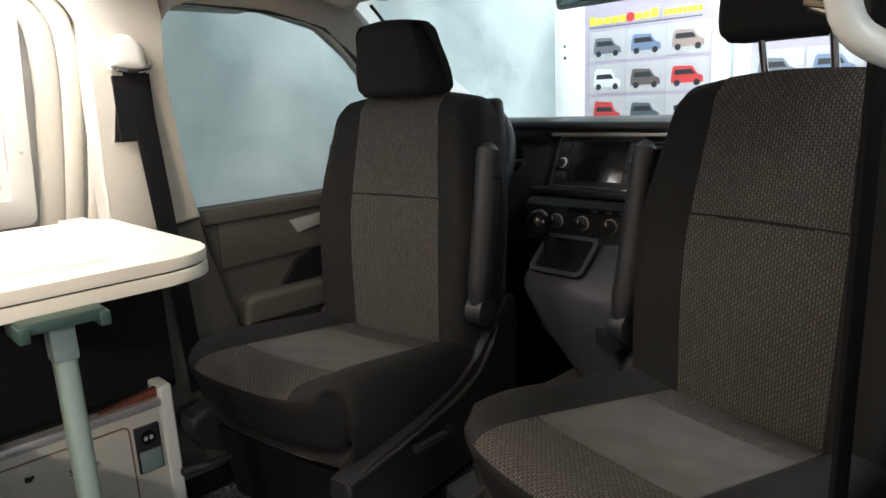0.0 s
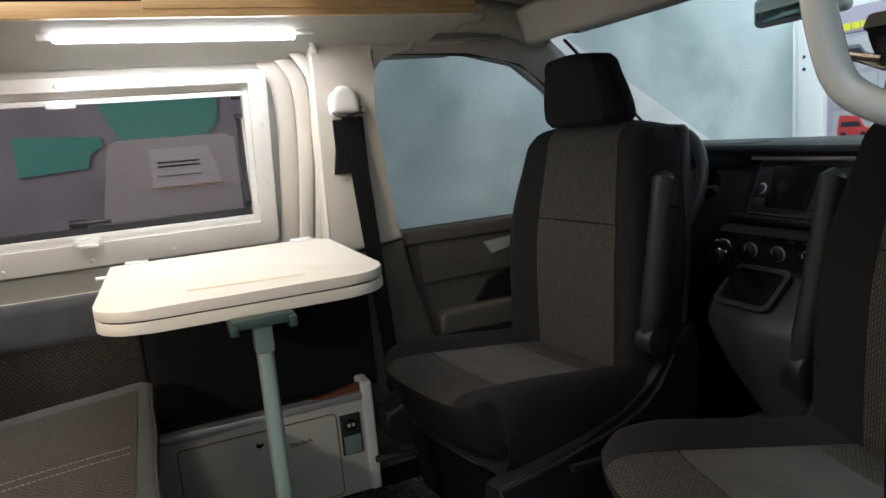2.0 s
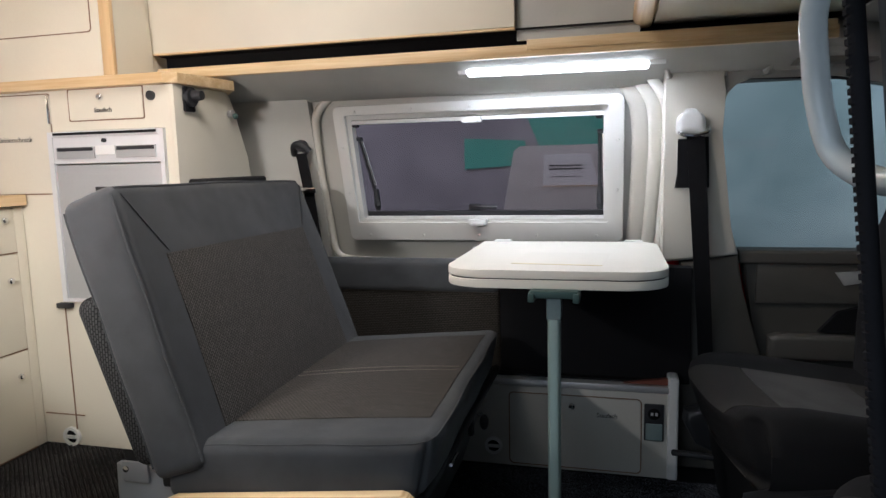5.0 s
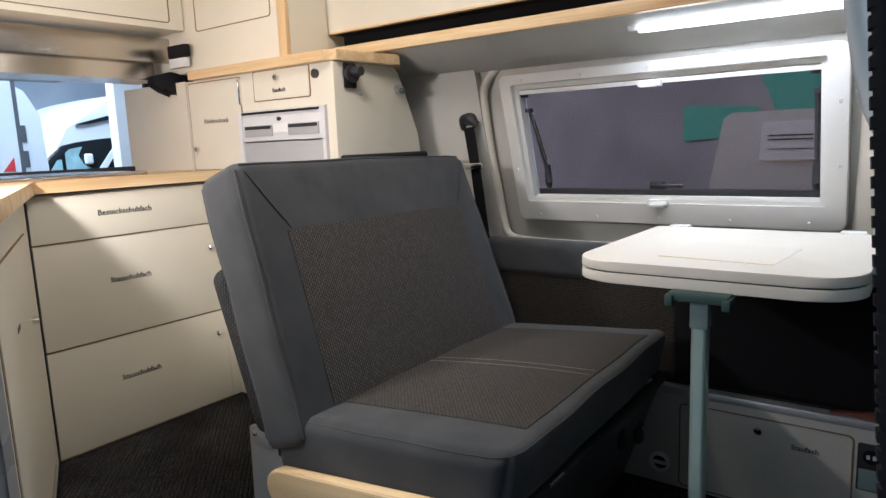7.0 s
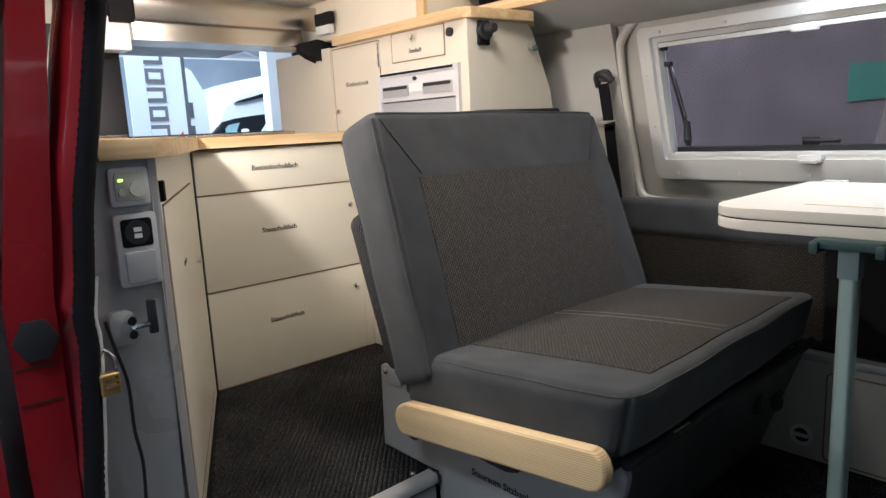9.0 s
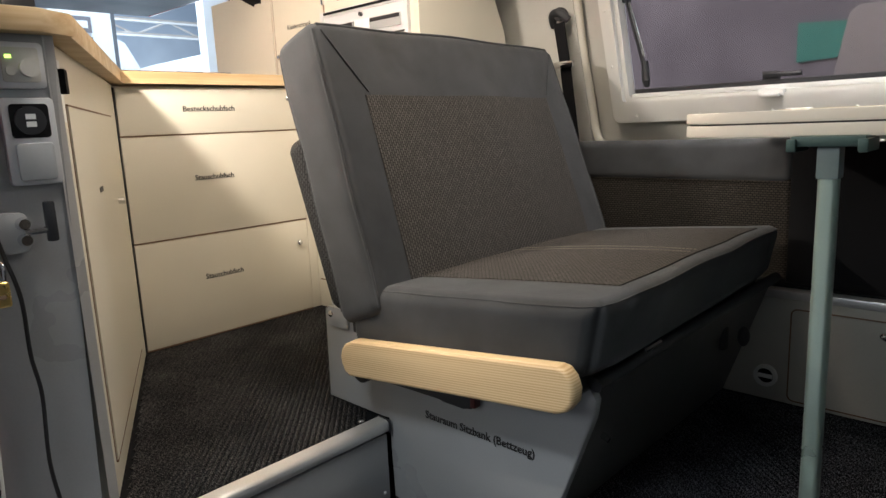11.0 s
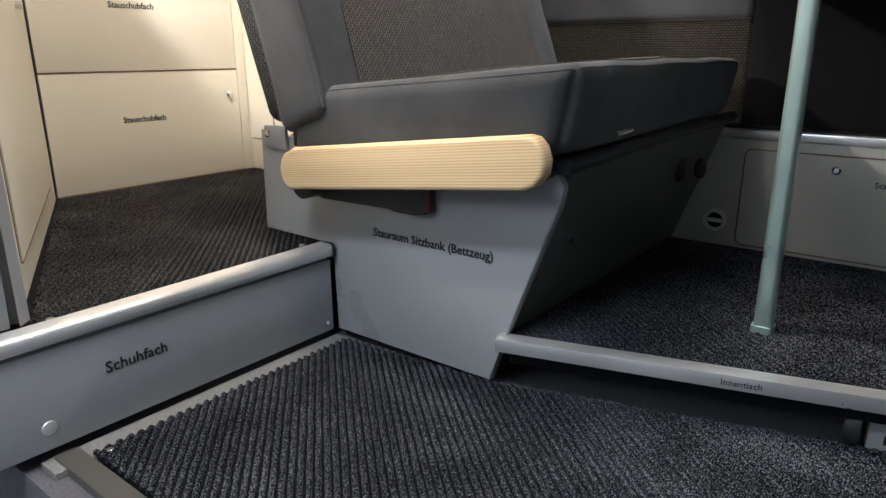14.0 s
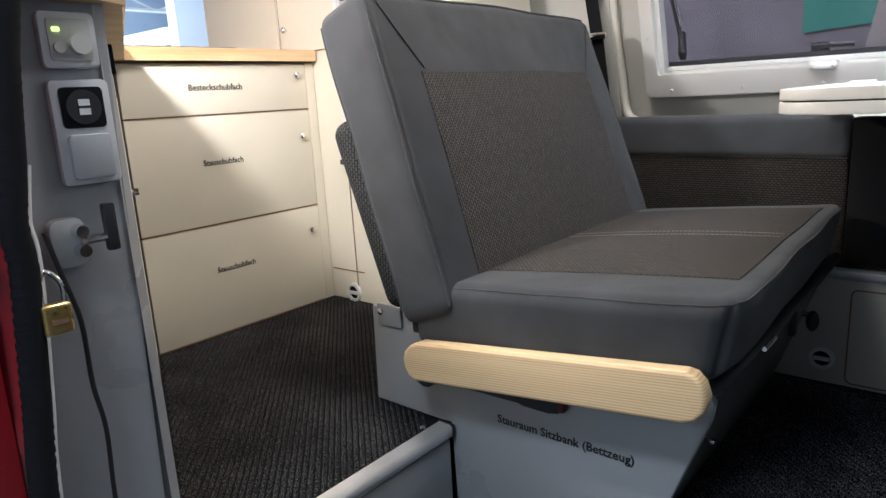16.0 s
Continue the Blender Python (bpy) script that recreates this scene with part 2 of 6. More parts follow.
M_FRIDGE = mat("fridge_grey", (0.42, 0.43, 0.43), 0.35, metal=0.2, var=0.05, scale=3, bump=0.03)
M_SILVER = mat("silver_plastic", (0.64, 0.65, 0.66), 0.4, metal=0.15, var=0.05, bump=0.04)
M_SCREEN = mat("dark_screen", (0.008, 0.008, 0.009), 0.15, var=0.1, bump=0)
M_LED = mat("led_diffuser", (0.9, 0.9, 0.9), 0.4, var=0.01, bump=0, glow=(0.95, 0.98, 1.0, 14))
M_GREENLED = mat("green_indicator", (0.4, 0.7, 0.1), 0.4, var=0.01, bump=0, glow=(0.55, 1.0, 0.15, 2.5))
M_PANE = pane_mat("clear_glass", (0.86, 0.92, 0.93))
M_ACRYLIC = pane_mat("tinted_acrylic", (0.585, 0.550, 0.572), 0.4, 0.3)
M_PARTITION_BACK = cloudy("mauve_partition", (0.40, 0.365, 0.362), (0.25, 0.227, 0.228), 2.2)
M_PARTITION = cloudy("cloudy_partition", (0.50, 0.57, 0.58), (0.26, 0.33, 0.34), 2.6)
M_WHITEWALL = mat("white_board", (0.80, 0.80, 0.80), 0.6, var=0.04, scale=2, bump=0.03)
M_POSTER = mat("poster_mauve", (0.44, 0.38, 0.46), 0.5, var=0.03, bump=0)
M_PHOTO = mat("photo_grey", (0.52, 0.50, 0.52), 0.4, var=0.12, scale=25, bump=0)
M_YELLOW = mat("yellow_print", (0.80, 0.74, 0.05), 0.5, var=0.02, bump=0)
M_GREEN = mat("green_print", (0.10, 0.40, 0.29), 0.6, var=0.08, scale=5, bump=0.02)
M_HALLFLOOR = mat("hall_floor", (0.16, 0.16, 0.17), 0.7, var=0.15, scale=2, bump=0.1)
M_BANNER = mat("white_banner", (0.74, 0.84, 0.92), 0.6, var=0.04, scale=2, bump=0.03)
M_GLASSDARK = mat("dark_vehicle_glass", (0.015, 0.02, 0.025), 0.08, var=0.05, bump=0)
M_CARCYAN = mat("pale_car_glass", (0.30, 0.52, 0.58), 0.15, var=0.25, scale=9, bump=0)
M_CABLE = mat("black_cable", (0.01, 0.01, 0.01), 0.5, var=0.1, bump=0.05)
M_CARPAINT = {k: mat("print_" + k, c, 0.5, var=0.08, scale=30, bump=0) for k, c in {
    "grey": (0.16, 0.17, 0.20), "blue": (0.16, 0.22, 0.34), "tan": (0.36, 0.27, 0.24), "white": (0.78, 0.8, 0.84),
    "brown": (0.13, 0.10, 0.10), "red": (0.62, 0.05, 0.05), "dark": (0.10, 0.12, 0.14), "silver": (0.55, 0.52, 0.54), "black": (0.02, 0.02, 0.025)}.items()}

# ---- building helpers ----
WORLD = {}


def ease(a, lo, hi):
    t = max(0.0, min(1.0, (a - lo) / (hi - lo)))
    return t * t * (3 - 2 * t)



def thing(name, base, label, category, group="", turn=0.0):
    ob = new(name)
    ob.matrix_basis = WORLD[ob] = pose(*base, 0, 0, turn)
    ob.empty_display_size = 0.05
    return tagged(ob, label, category, group)


def mesh_of(name, bm, material, sharp=38):
    me = bpy.data.meshes.new(name)
    bmesh.ops.recalc_face_normals(bm, faces=bm.faces)
    bm.to_mesh(me)
    bm.free()
    me.materials.append(material)
    for poly in me.polygons:
        poly.use_smooth = True
    me.set_sharp_from_angle(angle=radians(sharp))
    return me


def part(name, bm, material, parent, label="", local=False, sharp=38):
    """One mesh under a thing or a part. The bmesh is in world metres, or in the thing's own if local."""
    me = mesh_of(name, bm, material, sharp)
    if not local:
        me.transform(WORLD[parent].inverted())
    ob = new(name, me)
    ob.parent = parent
    WORLD[ob] = WORLD[parent]
    return tagged(ob, label)


def solo(name, bm, material, label, category, kind="", group=""):
    ob = new(name, mesh_of(name, bm, material))
    WORLD[ob] = Matrix.Identity(4)
    return tagged(ob, label, category, group, kind)


def box(x0, x1, y0, y1, z0, z1, bevel=0.0, seg=2, bm=None):
    bm = bm or bmesh.new()
    made = bmesh.ops.create_cube(bm, size=1)["verts"]
    for v in made:
        v.co = Vector((x0 + (v.co.x + 0.5) * (x1 - x0), y0 + (v.co.y + 0.5) * (y1 - y0), z0 + (v.co.z + 0.5) * (z1 - z0)))
    if bevel:
        edges = {e for v in made for e in v.link_edges}
        bmesh.ops.bevel(bm, geom=list(edges), offset=bevel, segments=seg, profile=0.6, affect="EDGES")
    return bm


def prism(poly, axis, lo, hi, bevel=0.0, seg=2, bm=None):
    """A polygon in the plane across an axis (0 x: (y, z); 1 y: (x, z); 2 z: (x, y)), from lo to hi."""
    bm = bm or bmesh.new()

    def at(a, b, c):
        return {0: (c, a, b), 1: (a, c, b), 2: (a, b, c)}[axis]
    low = [bm.verts.new(at(a, b, lo)) for a, b in poly]
    top = [bm.verts.new(at(a, b, hi)) for a, b in poly]
    faces = [bm.faces.new(low), bm.faces.new(top[::-1])]
    for i in range(len(poly)):
        j = (i + 1) % len(poly)
        faces.append(bm.faces.new((low[i], top[i], top[j], low[j])))
    if bevel:
        edges = {e for f in faces[:2] for e in f.edges}
        bmesh.ops.bevel(bm, geom=list(edges), offset=bevel, segments=seg, profile=0.6, affect="EDGES")
    return bm


def rounded(x0, x1, y0, y1, r, n=5):
    """A rounded rectangle as a list of corners."""
    out = []
    for cx, cy, a in ((x1 - r, y1 - r, 0), (x0 + r, y1 - r, 90), (x0 + r, y0 + r, 180), (x1 - r, y0 + r, 270)):
        for i in range(n + 1):
            t = radians(a + 90 * i / n)
            out.append((cx + r * math.cos(t), cy + r * math.sin(t)))
    return out


def ring(outer, inner, axis, lo, hi, bm=None):
    """A frame between two outlines of as many corners."""
    bm = bm or bmesh.new()

    def at(a, b, c):
        return {0: (c, a, b), 1: (a, c, b), 2: (a, b, c)}[axis]
    rows = [[bm.verts.new(at(a, b, c)) for a, b in o] for o, c in ((outer, lo), (outer, hi), (inner, hi), (inner, lo))]
    k = len(outer)
    for r in range(4):
        for i in range(k):
            j = (i + 1) % k
            bm.faces.new((rows[r][i], rows[r][j], rows[(r + 1) % 4][j], rows[(r + 1) % 4][i]))
    return bm


def smooth_path(points, n=6):
    pts = [Vector(p) for p in points]
    out = []
    for i in range(len(pts) - 1):
        p0, p1, p2, p3 = pts[max(0, i - 1)], pts[i], pts[i + 1], pts[min(len(pts) - 1, i + 2)]
        for k in range(n):
            t = k / n
            out.append(0.5 * ((2 * p1) + (p2 - p0) * t + (2 * p0 - 5 * p1 + 4 * p2 - p3) * t * t + (3 * p1 - p0 - 3 * p2 + p3) * t ** 3))
    return out + [pts[-1]]


def tube(points, r, sides=12, wide=None, bm=None, flat=None):
    """A round or flattened tube along points. r may be a list; flat: the direction of the wide side."""
    bm = bm or bmesh.new()
    pts = [Vector(p) for p in points]
    rows = []
    up = Vector(flat or (0.13, 0.21, 0.97))
    for i, p in enumerate(pts):
        d = (pts[min(i + 1, len(pts) - 1)] - pts[max(i - 1, 0)]).normalized()
        a = (up - d * up.dot(d)).normalized()
        b = d.cross(a)
        ri = r[i] if isinstance(r, (list, tuple)) else r
        rows.append([bm.verts.new(p + a * (wide or ri) * math.cos(2 * math.pi * k / sides) + b * ri * math.sin(2 * math.pi * k / sides)) for k in range(sides)])
    for q, s in zip(rows, rows[1:]):
        for k in range(sides):
            bm.faces.new((q[k], q[(k + 1) % sides], s[(k + 1) % sides], s[k]))
    bm.faces.new(rows[0][::-1])
    bm.faces.new(rows[-1])
    return bm


def disc(centre, axis, r, depth, sides=24, bevel=0.0, bm=None):
    bm = bm or bmesh.new()
    c = Vector(centre)
    i, j = [(1, 2), (0, 2), (0, 1)][axis]
    poly = [(c[i] + r * math.cos(2 * math.pi * k / sides), c[j] + r * math.sin(2 * math.pi * k / sides)) for k in range(sides)]
    return prism(poly, axis, c[axis] - depth / 2, c[axis] + depth / 2, bevel, bm=bm)


def ball(centre, r, squash=(1, 1, 1), bm=None):
    bm = bm or bmesh.new()
    made = bmesh.ops.create_uvsphere(bm, u_segments=20, v_segments=12, radius=r)["verts"]
    for v in made:
        v.co = Vector((v.co.x * squash[0], v.co.y * squash[1], v.co.z * squash[2])) + Vector(centre)
    return bm


def soft(half, r, warp=None, n=7, centre=(0, 0, 0), cuts=((), (), ())):
    """A padded block with round edges; warp bends its points (given in -1..1 and metres). cuts: more grid lines on each axis."""
    bm = bmesh.new()
    axes = []
    for h, more in zip(half, cuts):
        ends = [-h, -h + r * 0.423, -h + r * 0.732, -h + r]
        mid = [-h + r + (2 * h - 2 * r) * k / n for k in range(1, n)]
        axes.append(sorted({round(c, 5) for c in ends + mid + [-e for e in ends] + [c for m in more for c in (m - 0.004, m)]}))
    cache = {}

    def vert(p):
        key = tuple(round(c, 6) for c in p)
        if key not in cache:
            inner = Vector([max(-h + r, min(h - r, c)) for c, h in zip(p, half)])
            d = Vector(p) - inner
            q = inner + (d.normalized() * r if d.length > 1e-9 else d)
            if warp:
                q = Vector(warp(*[c / h for c, h in zip(p, half)], q))
            cache[key] = bm.verts.new(q + Vector(centre))
        return cache[key]
    for a in range(3):
        i, j = [k for k in range(3) if k != a]
        for side in (-half[a], half[a]):
            for u0, u1 in zip(axes[i], axes[i][1:]):
                for v0, v1 in zip(axes[j], axes[j][1:]):
                    quad = []
                    for u, v in ((u0, v0), (u1, v0), (u1, v1), (u0, v1)):
                        p = [0, 0, 0]
                        p[a], p[i], p[j] = side, u, v
                        quad.append(vert(p))
                    bm.faces.new(quad)
    return bm


def rim_line(half, r, warp, centre, ends, n=16, lift=0.0008):
    """Points along an edge of a padded block, as soft() shapes it; ends: two corners in -1..1."""
    out = []
    for i in range(n + 1):
        p = Vector(ends[0]).lerp(Vector(ends[1]), i / n)
        q = Vector([c * h for c, h in zip(p, half)])
        inner = Vector([max(-h + r, min(h - r, c)) for c, h in zip(q, half)])
        e = q - inner
        out.append(Vector(warp(*p, inner + e.normalized() * (r + lift))) + Vector(centre))
    return out


def peel(bm, test, lift=0.003, seam=0.004):
    """A cover over those faces of a padded block that pass the test(centre, normal): lifted a little, with its rim turned in."""
    bm.normal_update()
    chosen = [f for f in bm.faces if test(f.calc_center_median(), f.normal)]
    normals = {}
    for f in chosen:
        for v in f.verts:
            normals.setdefault(v, Vector())
            normals[v] += f.normal
    out = bmesh.new()
    made = {v: out.verts.new(v.co + nv.normalized() * lift) for v, nv in normals.items()}
    for f in chosen:
        out.faces.new([made[v] for v in f.verts])
    rim = [e for e in out.edges if e.is_boundary]
    back = {m: v for v, m in made.items()}
    low = {}
    for e in rim:
        for m in e.verts:
            if m not in low:
                low[m] = out.verts.new(back[m].co - normals[back[m]].normalized() * 0.001)
    for e in rim:
        a, b = e.verts
        out.faces.new((a, b, low[b], low[a]))
    return out


def ribs(poly, z, pitch, angle, high, seed):
    """Ribbed felt over a convex outline: soft parallel ribs with uneven ends."""
    rnd = random.Random(seed)
    bm = bmesh.new()
    d = Vector((math.cos(radians(angle)), math.sin(radians(angle))))
    nn = Vector((-d.y, d.x))
    pts = [Vector(p) for p in poly]
    lo, hi = min(p.dot(nn) for p in pts), max(p.dot(nn) for p in pts)
    s = lo + pitch * 0.5
    while s < hi:
        hits = []
        for a, b in zip(pts, pts[1:] + pts[:1]):
            u, v = a.dot(nn) - s, b.dot(nn) - s
            if u * v < 0:
                hits.append((a + (b - a) * (u / (u - v))).dot(d))
        if len(hits) == 2:
            t0, t1 = min(hits) + rnd.uniform(-0.002, 0.002), max(hits) + rnd.uniform(-0.002, 0.002)
            k = max(2, int((t1 - t0) / 0.02))
            rows = []
            for i in range(k + 1):
                t = t0 + (t1 - t0) * i / k
                wob = rnd.uniform(-1, 1) * pitch * 0.06
                top = high * (0.5 if i in (0, k) else 1.0 + rnd.uniform(-0.15, 0.12))
                rows.append([bm.verts.new((d.x * t + nn.x * (s + o * pitch + wob), d.y * t + nn.y * (s + o * pitch + wob), z + h * top))
                             for o, h in ((-0.36, 0), (-0.28, 0.7), (0, 1), (0.28, 0.7), (0.36, 0))])
            for q, r in zip(rows, rows[1:]):
                for j in range(4):
                    bm.faces.new((q[j], q[j + 1], r[j + 1], r[j]))
            bm.faces.new(rows[0])
            bm.faces.new(rows[-1][::-1])
        s += pitch
    return bm


def felt(name, base, tip):
    """Coarse needle felt: near-black wool with pale flecks."""
    m, n, l, p = shader(name)
    tc, fleck, worn, add, ramp = n.new("ShaderNodeTexCoord"), n.new("ShaderNodeTexNoise"), n.new("ShaderNodeTexNoise"), n.new("ShaderNodeMath"), n.new("ShaderNodeValToRGB")
    fleck.inputs["Scale"].default_value, fleck.inputs["Detail"].default_value = 420, 2
    worn.inputs["Scale"].default_value, worn.inputs["Detail"].default_value = 6, 3
    add.operation, add.inputs[1].default_value = "MULTIPLY_ADD", 0.22
    for t in (fleck, worn):
        l.new(tc.outputs["Object"], t.inputs["Vector"])
    l.new(worn.outputs["Fac"], add.inputs[0])
    l.new(fleck.outputs["Fac"], add.inputs[2])
    ramp.color_ramp.elements[0].position, ramp.color_ramp.elements[1].position = 0.60, 0.80
    ramp.color_ramp.elements[0].color, ramp.color_ramp.elements[1].color = (*base, 1), (*tip, 1)
    l.new(add.outputs[0], ramp.inputs[0])
    l.new(ramp.outputs[0], p.inputs["Base Color"])
    b = n.new("ShaderNodeBump")
    b.inputs["Strength"].default_value, b.inputs["Distance"].default_value = 0.9, 0.003
    l.new(fleck.outputs["Fac"], b.inputs["Height"])
    l.new(b.outputs[0], p.inputs["Normal"])
    p.inputs["Roughness"].default_value = 0.95
    p.inputs["Specular IOR Level"].default_value = 0.15
    return m


def letters(name, body, size, m, parent, material=None, bold=0.0, align="CENTER"):
    cu = bpy.data.curves.new(name, "FONT")
    cu.body, cu.size, cu.extrude, cu.offset, cu.align_x, cu.align_y, cu.resolution_u = body, size, 0.0004, bold, align, "CENTER", 2
    tmp = bpy.data.objects.new(name, cu)
    scene.collection.objects.link(tmp)
    me = bpy.data.meshes.new_from_object(tmp.evaluated_get(bpy.context.evaluated_depsgraph_get()))
    bpy.data.objects.remove(tmp)
    me.materials.clear()
    me.materials.append(material or M_INK)
    me.transform(WORLD[parent].inverted() @ m)
    ob = new(name, me)
    ob.parent = parent
    WORLD[ob] = WORLD[parent]
    return ob


FACE_REAR = (90, 0, 0)      # on a surface that looks to -y
FACE_FRONT = (90, 0, 90)    # on a surface that looks to +x


def bars(name, centre, wide, high, axis, parent, material=None, n=1):
    """Writing too small to read, as a plain bar."""
    x, y, z = centre
    if axis == 1:
        bm = box(x - wide / 2, x + wide / 2, y - 0.0012, y, z - high / 2, z + high / 2)
    else:
        bm = box(x, x + 0.0012, y - wide / 2, y + wide / 2, z - high / 2, z + high / 2)
    return part(name, bm, material or M_INK, parent)


def knob(name, centre, axis, sign, parent, r=0.009, material=None):
    c = Vector(centre)
    d = Vector([sign if i == axis else 0 for i in range(3)])
    bm = tube([c, c + d * 0.006, c + d * 0.007, c + d * 0.013, c + d * 0.016], [r * 0.55, r * 0.55, r, r, r * 0.6], 14)
    return part(name, bm, material or M_CHROME, parent, "small round chrome push knob")


def screw(centre, axis, sign, parent, r=0.005, material=None):
    c = Vector(centre)
    d = Vector([sign if i == axis else 0 for i in range(3)])
    return part("screw", tube([c, c + d * 0.0015, c + d * 0.003], [r, r * 0.9, r * 0.4], 10), material or M_CHROME, parent)


M_CARPET = felt("ribbed_carpet", (0.003, 0.0037, 0.0052), (0.20, 0.21, 0.235))
M_CARPET_REAR = felt("ribbed_carpet_rear", (0.004, 0.004, 0.005), (0.17, 0.165, 0.16))
M_FELTBASE = mat("carpet_base", (0.004, 0.0045, 0.006), 0.95, var=0.2, bump=0.3)
M_SPECKLE = mat("grey_speckled_vinyl", (0.20, 0.195, 0.18), 0.6, var=0.25, scale=300, bump=0.05)
M_SEALRIB = mat("seal_rib", (0.008, 0.008, 0.010), 0.82, var=0.2, scale=20, bump=0.2)
M_SIGNGREY = mat("pale_grey_sign", (0.68, 0.66, 0.63), 0.6, var=0.06, scale=5, bump=0.03)
M_DARKRED = mat("dark_red_plastic", (0.075, 0.010, 0.009), 0.4, var=0.05, bump=0)
M_BRACKET = mat("dark_bracket", (0.055, 0.10, 0.092), 0.45, metal=0.3, var=0.1, bump=0.05)
M_PAPERGREY = mat("printed_paper", (0.86, 0.86, 0.87), 0.7, var=0.03, bump=0.05)
M_SLEEVE = mat("teal_grey_sleeve", (0.20, 0.27, 0.27), 0.4, var=0.08, bump=0.05)
M_SIDETRIM = mat("grey_side_trim", (0.46, 0.455, 0.415), 0.65, var=0.07, scale=4, bump=0.15, bscale=400)
# Laminate with the shade under the bench seat put into its colour.
M_SHADELAM = mat("shaded_laminate", (0.075, 0.073, 0.070), 0.4, var=0.1, scale=4, bump=0.05)

# ---- the hall round the van ----
solo("ground", box(-14, 6, -9, 9, -0.45, -0.40), M_HALLFLOOR, "dark grey exhibition hall floor", "floor", "structure")
solo("wall_partition", box(0.80, 2.75, 1.95, 2.0, -0.40, 2.6), M_PARTITION, "blue-grey cloudy painted display partition beside the van", "wall", "structure")
solo("wall_partition_return", box(0.80, 0.85, 2.0, 3.10, -0.40, 2.6), M_PARTITION, "end of the painted display partition", "wall", "structure")
solo("wall_partition_back", box(-3.6, 0.85, 3.10, 3.15, -0.40, 2.6), M_PARTITION_BACK, "mauve-grey cloudy painted partition further back", "wall", "structure")
solo("wall_display", box(2.75, 2.80, -0.6, 2.0, -0.40, 2.6), M_WHITEWALL, "white display board in front of the van", "wall", "structure")
solo("backdrop", box(-9.0, -8.9, -6, 7, -0.40, 5.0), cloudy("hall_distance", (0.62, 0.74, 0.86), (0.32, 0.42, 0.55), 0.5), "pale blue far side of the hall", "backdrop", "structure")


def van_print(cx, cz, paint, tall, parent, w=0.16):
    """A printed photo with a small van shape on it."""
    x = 2.742
    photo = part("photo", box(x - 0.002, x, cx - w * 0.56, cx + w * 0.56, cz - 0.056, cz + 0.068), M_PHOTO, parent)
    k = w * 0.42
    top = 0.034 + tall
    body = [(cx + k, cz - 0.028), (cx + k, cz + 0.0), (cx + k * 0.92, cz + top * 0.75), (cx + k * 0.8, cz + top), (cx - k * 0.3, cz + top * 0.9),
            (cx - k * 0.62, cz + 0.006), (cx - k * 0.96, cz - 0.004), (cx - k, cz - 0.028)]
    part("van_shape", prism(body, 0, x - 0.0035, x - 0.002), M_CARPAINT[paint], photo)
    glass = [(cx + k * 0.8, cz + 0.004), (cx + k * 0.76, cz + 0.024), (cx - k * 0.28, cz + 0.024), (cx - k * 0.5, cz + 0.004)]
    part("window_shape", prism(glass, 0, x - 0.0042, x - 0.0035), M_CARPAINT["black"], photo)
    for wy in (cx + k * 0.62, cx - k * 0.62):
        part("wheel_shape", disc((x - 0.004, wy, cz - 0.028), 0, 0.013, 0.002, 14), M_CARPAINT["black"], photo)
    part("roof_shape", box(x - 0.003, x - 0.002, cx - k * 0.7, cx + k * 0.7, cz + 0.052, cz + 0.060), M_CARPAINT["silver" if tall else "white"], photo)


poster = thing("poster", (2.745, 1.50, 1.0), "mauve poster with yellow heading and small van photographs", "poster")
part("sheet", box(2.744, 2.749, 1.21, 1.785, 0.62, 1.52), M_POSTER, poster)
for i in range(9):
    if i != 5:
        yy, tall = 1.742 - 0.0365 * i, 0.034 if i in (0, 8) else 0.026
        part("heading_bar", box(2.740, 2.744, yy - 0.0145, yy + 0.0145, 1.434 + 0.0006 * i, 1.434 + tall + 0.0006 * i), M_YELLOW, poster)
part("heading_dot", disc((2.742, 1.560, 1.452), 0, 0.019, 0.004), M_CARPAINT["red"], poster)
for i in range(8):
    part("heading_bar", box(2.740, 2.744, 1.395 - 0.0205 * i, 1.411 - 0.0205 * i, 1.440, 1.462), M_YELLOW, poster)
part("small_print_bar", box(2.742, 2.744, 1.25, 1.76, 1.421, 1.426), M_CARPAINT["dark"], poster)
for r, names in enumerate((("grey", "blue", "tan"), ("white", "brown", "red"), ("red", "dark", "silver"))):
    for c, paint in enumerate(names):
        van_print(1.668 - 0.182 * c, 1.340 - 0.139 * r, paint, 0.016 if (r, c) in ((1, 0), (2, 0), (2, 2)) else 0.006, poster)
poster_two = thing("poster", (2.745, 0.75, 1.0), "mauve poster with rows of small van photographs", "poster")
part("sheet", box(2.744, 2.749, 0.55, 1.06, 0.62, 1.52), M_POSTER, poster_two)
for r, names in enumerate((("brown", "grey"), ("grey", "blue"))):
    for c, paint in enumerate(names):
        van_print(0.965 - 0.187 * c, 1.36 - 0.155 * r, paint, 0.006, poster_two)
post = thing("wall_joint", (2.74, 1.88, 0.4), "white aluminium joint strip with screws on the display board", "trim")
part("strip", box(2.735, 2.749, 1.80, 1.915, -0.40, 2.6, 0.003), M_WHITEWALL, post)
for zz in (1.31, 1.36, 0.9):
    screw((2.735, 1.885, zz), 0, -1, post, 0.008, M_DARKPLASTIC)
solo("wall_joint", box(2.742, 2.749, 1.125, 1.135, -0.40, 2.6), M_PARTITION, "narrow grey joint between two display boards", "trim", "structure")

